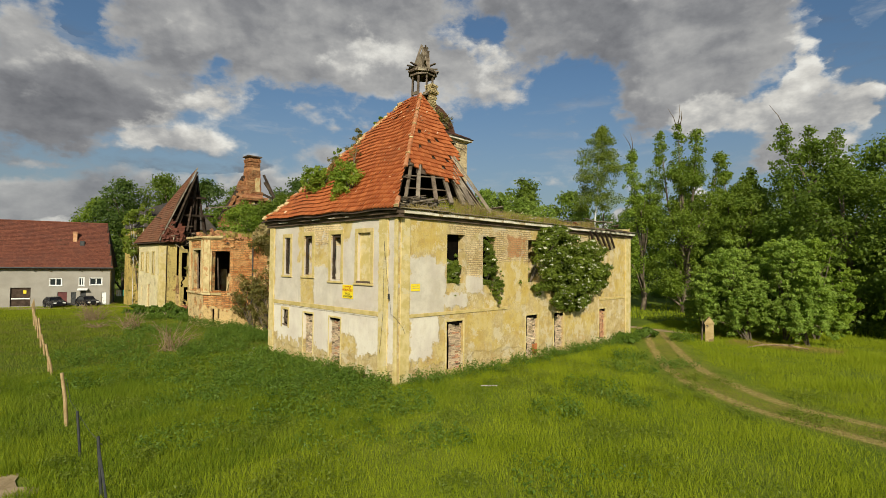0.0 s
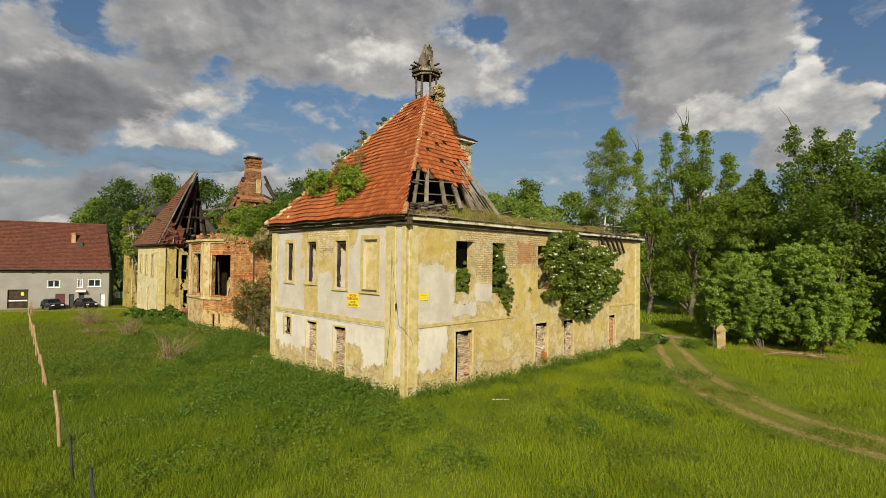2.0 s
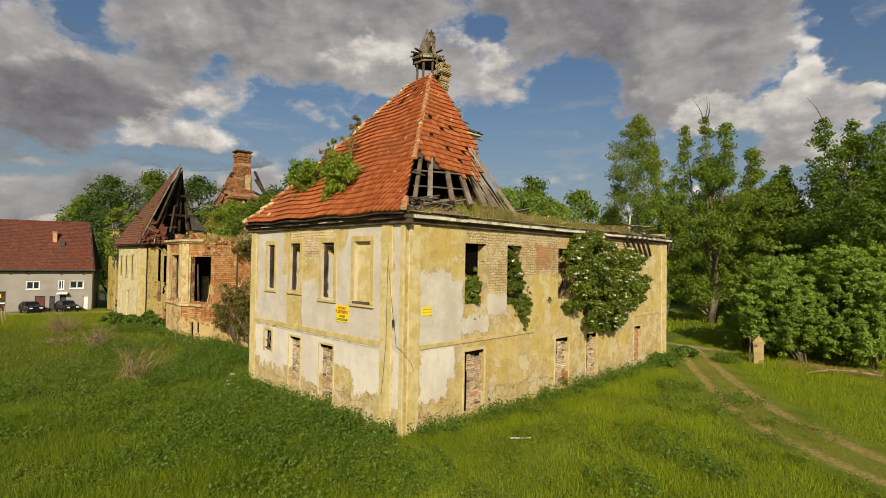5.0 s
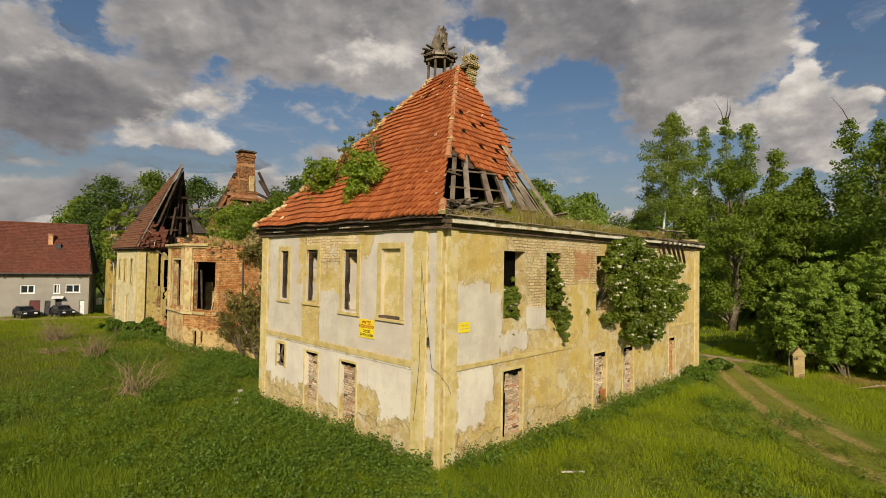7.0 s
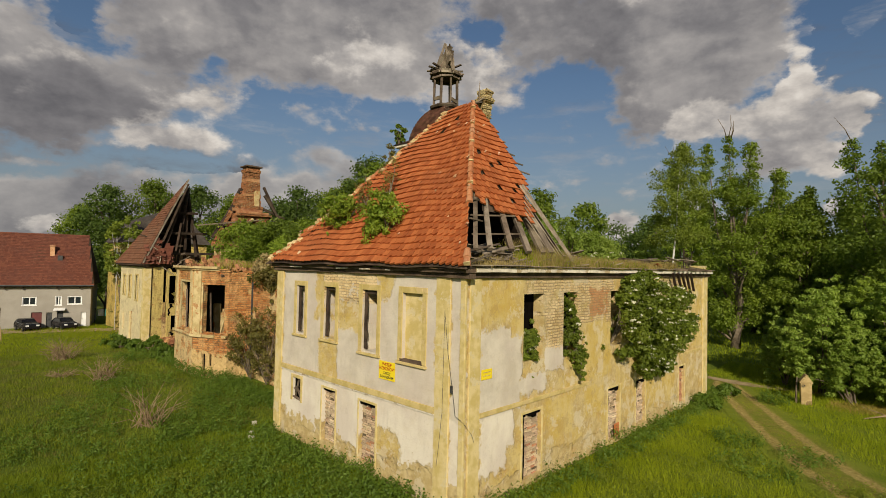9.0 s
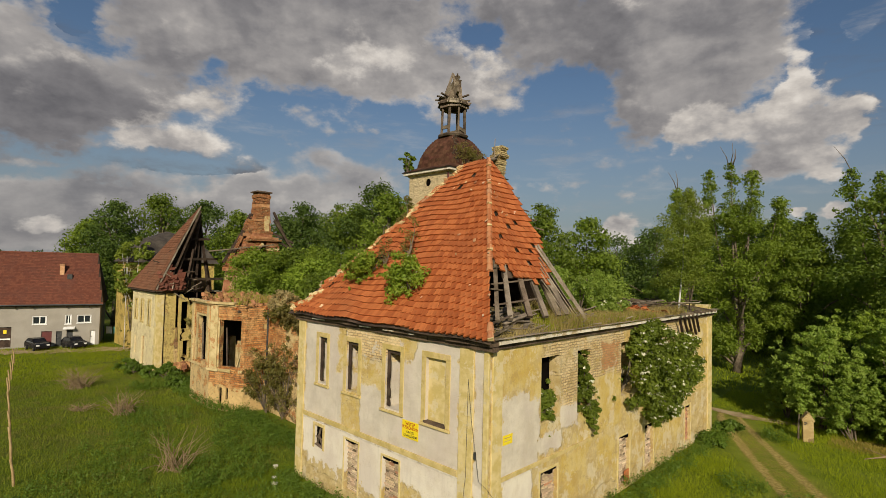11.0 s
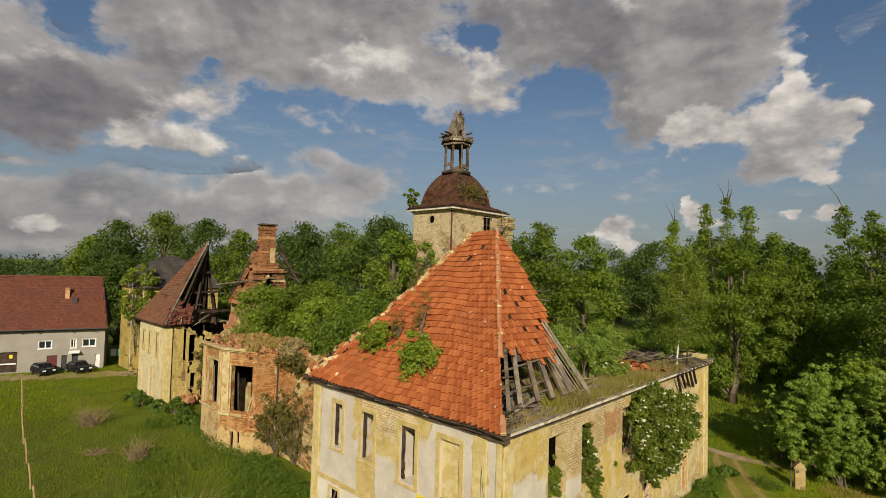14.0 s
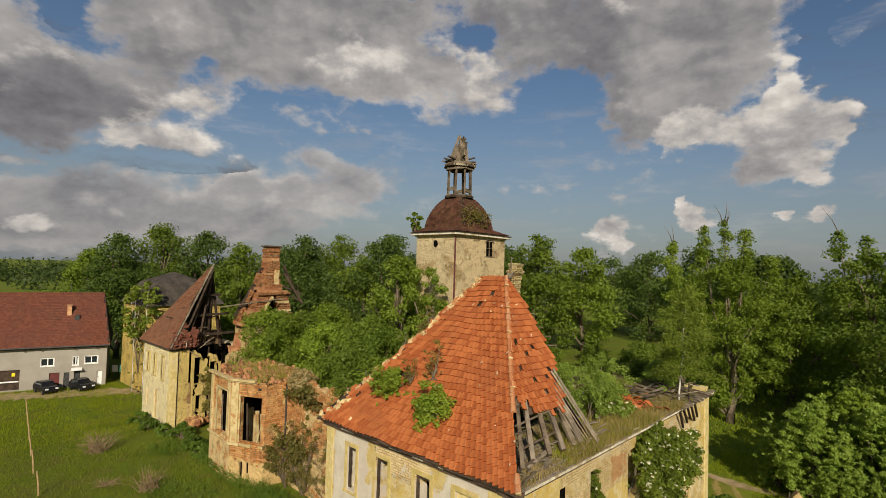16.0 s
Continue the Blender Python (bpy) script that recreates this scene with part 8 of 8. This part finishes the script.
grass("dry_grass", "dry yellowish grass on the roofless wall top", 15000, (-1.3, 0.36, 3.4, 15.5), 0.36, 0.010, 716, "dry_grass", at_z=edge_z)
grass("dry_grass", "dry yellowish grass on the roofless wall top", 1500, (-0.7, 0.36, 0.3, 3.6), 0.2, 0.010, 732, "dry_grass", at_z=edge_z)
grass("green_grass", "green grass on the roofless wall top", 4500, (-1.2, 0.34, 2.6, 12.0), 0.30, 0.012, 719, at_z=edge_z)
def away(x, y):
    d = off_rut(x, y) + 0.35 * np.array([noise.noise(Vector((a * 0.8, b * 0.8, 7))) for a, b in zip(x, y)])
    return (d > 0.62) | (d < 0.2)


grass("trodden_grass", "short dry yellow-brown grass along the wheel ruts", 170000, (-2, 26, 4, 27), 0.10, 0.010, 720, "trodden_grass", skip=away)
grass("dry_grass", "dry yellowish grass on the roofless wall top", 5000, (-8, -1.2, 9.2, 20.5), 0.34, 0.016, 717, "dry_grass", at_z=7.1)
grass("green_grass", "green grass on the roofless wall top", 5000, (-7, 0.3, 7.0, 20.5), 0.3, 0.014, 718, at_z=7.12)

# ---- the far woods ----
def far_woods():
    rng = np.random.default_rng(801)
    cs, rs = [], []
    for k in range(1500):
        a = math.radians(44.3) + rng.uniform(-1.15, 1.15)
        d = rng.uniform(170, 520)
        x, y = 9 - math.sin(a) * d, -12 + math.cos(a) * d
        if (d < 300 and rng.random() < 0.55) or (d < 380 and a > 1.18 and rng.random() < 0.8):
            continue
        h = rng.uniform(9, 17)
        for q in range(4):
            cs.append((x + rng.normal() * 3, y + rng.normal() * 3, -1 + h * (0.2 + 0.2 * q)))
            rs.append(4.6 * (1.0 - 0.14 * q))
    me = quick("far_woods", *leaf_cloud(rng, cs, rs, 80000, 0.95), "far_leaf")
    tagged(new("far_woods", me), "distant wooded horizon", "woods", "", "stuff")


far_woods()

grass("dry_grass", "dry grass on the broken bay", 2600, (-26.4, -21.3, 1.9, 5.2), 0.45, 0.018, 730, "dry_grass", at_z=6.65)
grass("green_grass", "green grass on the broken bay", 1500, (-26.4, -21.3, 1.9, 5.2), 0.4, 0.018, 731, at_z=6.65)

# ---- track, fence and small things ----
def ribbon(pts, width, lift, seed):
    """A worn strip on the ground along points, with ragged edges."""
    rng = random.Random(seed)
    fine = []
    for a, b in zip(pts, pts[1:]):
        n = max(2, int((Vector(b) - Vector(a)).length / 0.35))
        fine += [Vector(a).lerp(Vector(b), k / n) for k in range(n)]
    fine.append(Vector(pts[-1]))
    for _ in range(6):
        fine = [fine[0]] + [(fine[k - 1] + fine[k] * 2 + fine[k + 1]) / 4 for k in range(1, len(fine) - 1)] + [fine[-1]]
    s = Shape()
    left, right = [], []
    for k, p in enumerate(fine):
        d = (fine[min(k + 1, len(fine) - 1)] - fine[max(k - 1, 0)]).normalized()
        nrm = Vector((-d.y, d.x))
        w = width * (0.6 + 0.5 * rng.random())
        for side, store in ((1, left), (-1, right)):
            q = p + nrm * w * side * (0.8 + 0.4 * rng.random())
            store.append((q.x, q.y, ground_z(q.x, q.y) + lift))
    for k in range(len(fine) - 1):
        s.poly(left[k + 1], left[k], right[k], right[k + 1])
    return s


def along(pts, f):
    """The point at share f of a polyline's length."""
    pts = [Vector(p) for p in pts]
    lens = [(b - a).length for a, b in zip(pts, pts[1:])]
    d = f * sum(lens)
    for a, b, l in zip(pts, pts[1:], lens):
        if d <= l:
            return a.lerp(b, d / l)
        d -= l
    return pts[-1]


def make_track():
    n, m = 110, 12
    mids = [(along(LEFT_RUT, k / n), along(RIGHT_RUT, k / n)) for k in range(n + 1)]
    for _ in range(8):
        mids = [mids[0]] + [tuple((mids[k - 1][q] + mids[k][q] * 2 + mids[k + 1][q]) / 4 for q in (0, 1)) for k in range(1, n)] + [mids[-1]]
    v, uv, f = [], [], []
    for k, (a, b) in enumerate(mids):
        for q in range(m + 1):
            u = -0.62 + 2.24 * q / m
            p = a + (b - a) * u
            v.append((p.x, p.y, ground_z(p.x, p.y) + 0.02 - 0.035 * math.exp(-(min(abs(u), abs(u - 1)) / 0.12) ** 2) * 0.4))
            uv.append((u, k / n))
    for k in range(n):
        for q in range(m):
            i = k * (m + 1) + q
            f.append((i, i + 1, i + m + 2, i + m + 1))
    me = quick("field_track", v, f, "track_earth", True)
    layer = me.uv_layers.new(name="across")
    layer.data.foreach_set("uv", np.array([uv[i] for i in np.array(f).ravel()], np.float32).ravel())
    tagged(new("field_track", me), "rutted field track of bare earth and dry grass", "track", "", "structure")


make_track()
structure("cross_path", ribbon([(-6.0, 27.5), (-2.0, 26.4), (1.5, 26.0), (4.5, 26.8)], 0.5, 0.03, 3), "dirt", "trodden earth path by the end of the house", "path")
structure("dirt_patch", ribbon([(-0.2, -12.35), (0.5, -12.1), (1.2, -11.95), (2.0, -11.9)], 0.5, 0.03, 4), "dirt", "bare patch of dry earth", "ground")
structure("house_yard", ribbon([(-57, 6), (-60, 0.5), (-65, -8), (-70, -16)], 2.2, 0.04, 5), "dirt", "sandy yard strip before the grey house", "yard")

post = thing("gate_post", "weathered sandstone gate post with a pointed top", "post", (4.35, 23.3, 0.0), 20)
s = Shape().box(-0.27, 0.27, -0.2, 0.2, -0.2, 1.15, jit=0.03)
part("shaft", s, "post_stone", post, bevel=0.04)
GABLE, HALF = ((-0.30, 1.13), (-0.29, 1.22), (-0.03, 1.60), (0.04, 1.60), (0.30, 1.20), (0.30, 1.13)), 0.22
cap = Shape().poly(*[(x, -HALF, z) for x, z in GABLE[::-1]]).poly(*[(x, HALF, z) for x, z in GABLE])
for (x0, z0), (x1, z1) in zip(GABLE, GABLE[1:] + GABLE[:1]):
    cap.poly((x0, -HALF, z0), (x1, -HALF, z1), (x1, HALF, z1), (x0, HALF, z0))
part("cap", cap, "post_stone", post, "weathered gabled stone cap")
part("hinge", Shape().tube([(-0.14 + 0.09 * math.cos(k * 0.9) * (1 - k / 12), -0.21, 0.98 + 0.09 * math.sin(k * 0.9) * (1 - k / 12)) for k in range(9)], [0.02] * 9, 6), "dark_iron", post, "rusty scrolled iron hinge")
part("old_trunk", Shape().tube([(-0.42, 0.1, -0.2), (-0.40, 0.1, 0.7), (-0.36, 0.15, 1.4)], [0.06, 0.05, 0.03], 6), "bark", post)

FENCE = [(-33.5, -7.5, 1.6), (-29.0, -7.9, 1.5), (-24.5, -8.3, 1.4), (-20.1, -8.7, 1.7), (-17.25, -8.9, 1.1), (-12.4, -9.35, 1.25), (-11.3, -9.4, 0.9), (-3.1, -10.16, 1.6), (-38, -7.0, 1.5), (-43, -6.4, 1.5), (-48, -5.8, 1.5), (-53, -5.2, 1.5)]
for k, (x, y, h) in enumerate(FENCE):
    p = thing("fence_post", "slightly leaning round wooden fence post in the grass", "post", (x, y, ground_z(x, y)), 0, "fence posts")
    part("stake", Shape().tube([(0, 0, -0.2), (0.02, -0.06, h * 0.5), (0.0, -0.16, h)], [0.055, 0.05, 0.045], 8), "post_wood", p)
for k, (x, y, h) in enumerate([(0.03, -10.35, 1.15), (3.05, -10.5, 1.3)]):
    p = thing("iron_post", "dark iron fence post", "post", (x, y, 0), 0, "iron posts")
    part("stake", Shape().tube([(0, 0, -0.2), (0, -0.1, h)], [0.032, 0.03], 8), "dark_iron", p)
    if k:
        part("brace", Shape().tube([(0, -0.09, h * 0.85), (0.75, -0.05, 0.0)], [0.025, 0.025], 6), "dark_iron", p)
fw = thing("fence_wire", "thin sagging wire between the fence posts", "wire", (0, -10.4, 1.0))
part("strand", Shape().tube([(3.05, -0.12, 0.1), (1.5, -0.05, 0.0), (0.03, 0.0, 0.02), (-1.5, 0.05, 0.1), (-3.1, 0.2, 0.4)], [0.006] * 5, 4), "dark_iron", fw)

plank = thing("plank", "pale wooden plank lying in the grass", "plank", (2.75, 2.5, 0.16), 48)
part("board", Shape().box(-0.32, 0.32, -0.035, 0.035, 0, 0.025, jit=0.005), "white_trim", plank)
for k, (x, y) in enumerate([(-10.9, -0.9), (-10.3, -1.2), (-12.0, -0.3)]):
    st = thing("loose_stone", "pale broken stone in the grass", "stone", (x, y, ground_z(x, y)), 40 * k, "loose stones")
    part("lump", Shape().box(-0.11, 0.11, -0.08, 0.08, -0.05, 0.17, jit=0.03), "white_trim", st, bevel=0.04)

def brush(x, y, r, h, seed, n=70):
    rng = random.Random(seed)
    root = thing("brushwood_pile", "tangled pile of dry brown twigs in the grass", "brushwood", (x, y, ground_z(x, y)), 0, "brushwood piles")
    s = Shape()
    for k in range(n):
        a, b = rng.uniform(0, 6.28), rng.uniform(0, 6.28)
        p = Vector((math.cos(a) * r * rng.random() * 0.5, math.sin(a) * r * rng.random() * 0.5, 0.02))
        q = p + Vector((math.cos(b) * r * rng.uniform(0.3, 1.0), math.sin(b) * r * rng.uniform(0.3, 1.0), h * rng.uniform(0.2, 1.1)))
        m = p.lerp(q, 0.5) + Vector((0, 0, 0.15 * h))
        s.tube([p, m, q], [0.018, 0.013, 0.005], 4)
    tagged(part("twig_tangle", s, "dry_twig", root), "", "", "", "stuff")


def brambles(x0, x1, y, z1, seed, n):
    rng = random.Random(seed)
    root = thing("dry_brambles", "tangle of dry bramble and ivy stems on the broken wall", "brambles", ((x0 + x1) / 2, y, 0))
    s = Shape()
    for k in range(n):
        a = Vector((rng.uniform(x0, x1) - (x0 + x1) / 2, rng.uniform(-0.1, 0.1), rng.uniform(0, z1 * 0.7)))
        b = a + Vector((rng.uniform(-0.9, 0.9), rng.uniform(-0.7, 0.1), rng.uniform(-0.4, 1.4)))
        s.tube([a, a.lerp(b, 0.5) + Vector((rng.uniform(-0.2, 0.2), -0.15, 0.1)), b], [0.02, 0.014, 0.004], 4)
    tagged(part("stem_tangle", s, "dry_twig", root), "", "", "", "stuff")


brambles(-20.4, -11.5, 3.45, 5.5, 21, 90)
brush(-14.9, -3.7, 1.5, 1.7, 1, 48)
brush(-25.3, -3.0, 1.4, 1.3, 2, 70)
brush(-35.4, -3.4, 1.6, 1.5, 3, 95)
brush(-27.8, -4.6, 0.9, 0.4, 4, 60)
fb = thing("fallen_branch", "dry fallen branch before the bushes", "branch", (8.6, 22.4, 0.05), 24)
part("limb", Shape().tube([(-1.8, 0, 0.05), (-0.8, 0.2, 0.25), (0.3, 0.0, 0.3), (1.4, 0.3, 0.12)], [0.02, 0.05, 0.06, 0.04], 6), "dry_twig", fb)
part("twig", Shape().tube([(-0.8, 0.2, 0.25), (-1.6, 0.7, 0.45)], [0.03, 0.01], 5), "dry_twig", fb)
part("twig", Shape().tube([(0.3, 0, 0.3), (0.8, -0.5, 0.55)], [0.03, 0.01], 5), "dry_twig", fb)

line = thing("clothes_line", "washing line with white and green cloths", "washing line", (-65.4, 5.9, ground_z(-65.4, 5.9)), -130)
for x in (-1.4, 1.4):
    part("pole", Shape().tube([(x, 0, -0.2), (x, 0, 2.0)], [0.04, 0.04], 7), "dark_iron", line)
part("cord", Shape().tube([(-1.4, 0, 1.95), (0, 0, 1.88), (1.4, 0, 1.95)], [0.01] * 3, 4), "dark_iron", line)
for x0, x1, mat in ((-1.1, -0.35, "cloth_white"), (-0.25, 0.3, "cloth_green"), (0.4, 1.1, "cloth_white")):
    s = Shape()
    for k in range(6):
        a, b = x0 + (x1 - x0) * k / 6, x0 + (x1 - x0) * (k + 1) / 6
        ya, yb = 0.05 * math.sin(k * 1.9), 0.05 * math.sin((k + 1) * 1.9)
        s.poly((a, 0, 1.87), (b, 0, 1.87), (b, yb, 1.0), (a, ya, 1.0))
    c = part("cloth", s, mat, line)
    sol = c.modifiers.new("thickness", "SOLIDIFY")
    sol.thickness = 0.01

# ---- the single bricks of the closed doorways ----
brick_infill("s", S_NICHE[0], 0.13, False, "pale_brick")
brick_infill("s", S_NICHE[1], 0.11, True, "pale_brick")
brick_infill("e", E_NICHE[0], 0.12, True, "pale_brick")
brick_infill("e", E_NICHE[1], 0.13, False, "pale_brick")
brick_infill("e", E_NICHE[2], 0.12, False, "pale_brick")
brick_infill("e", E_NICHE[3], 0.13, False, "red_brick")
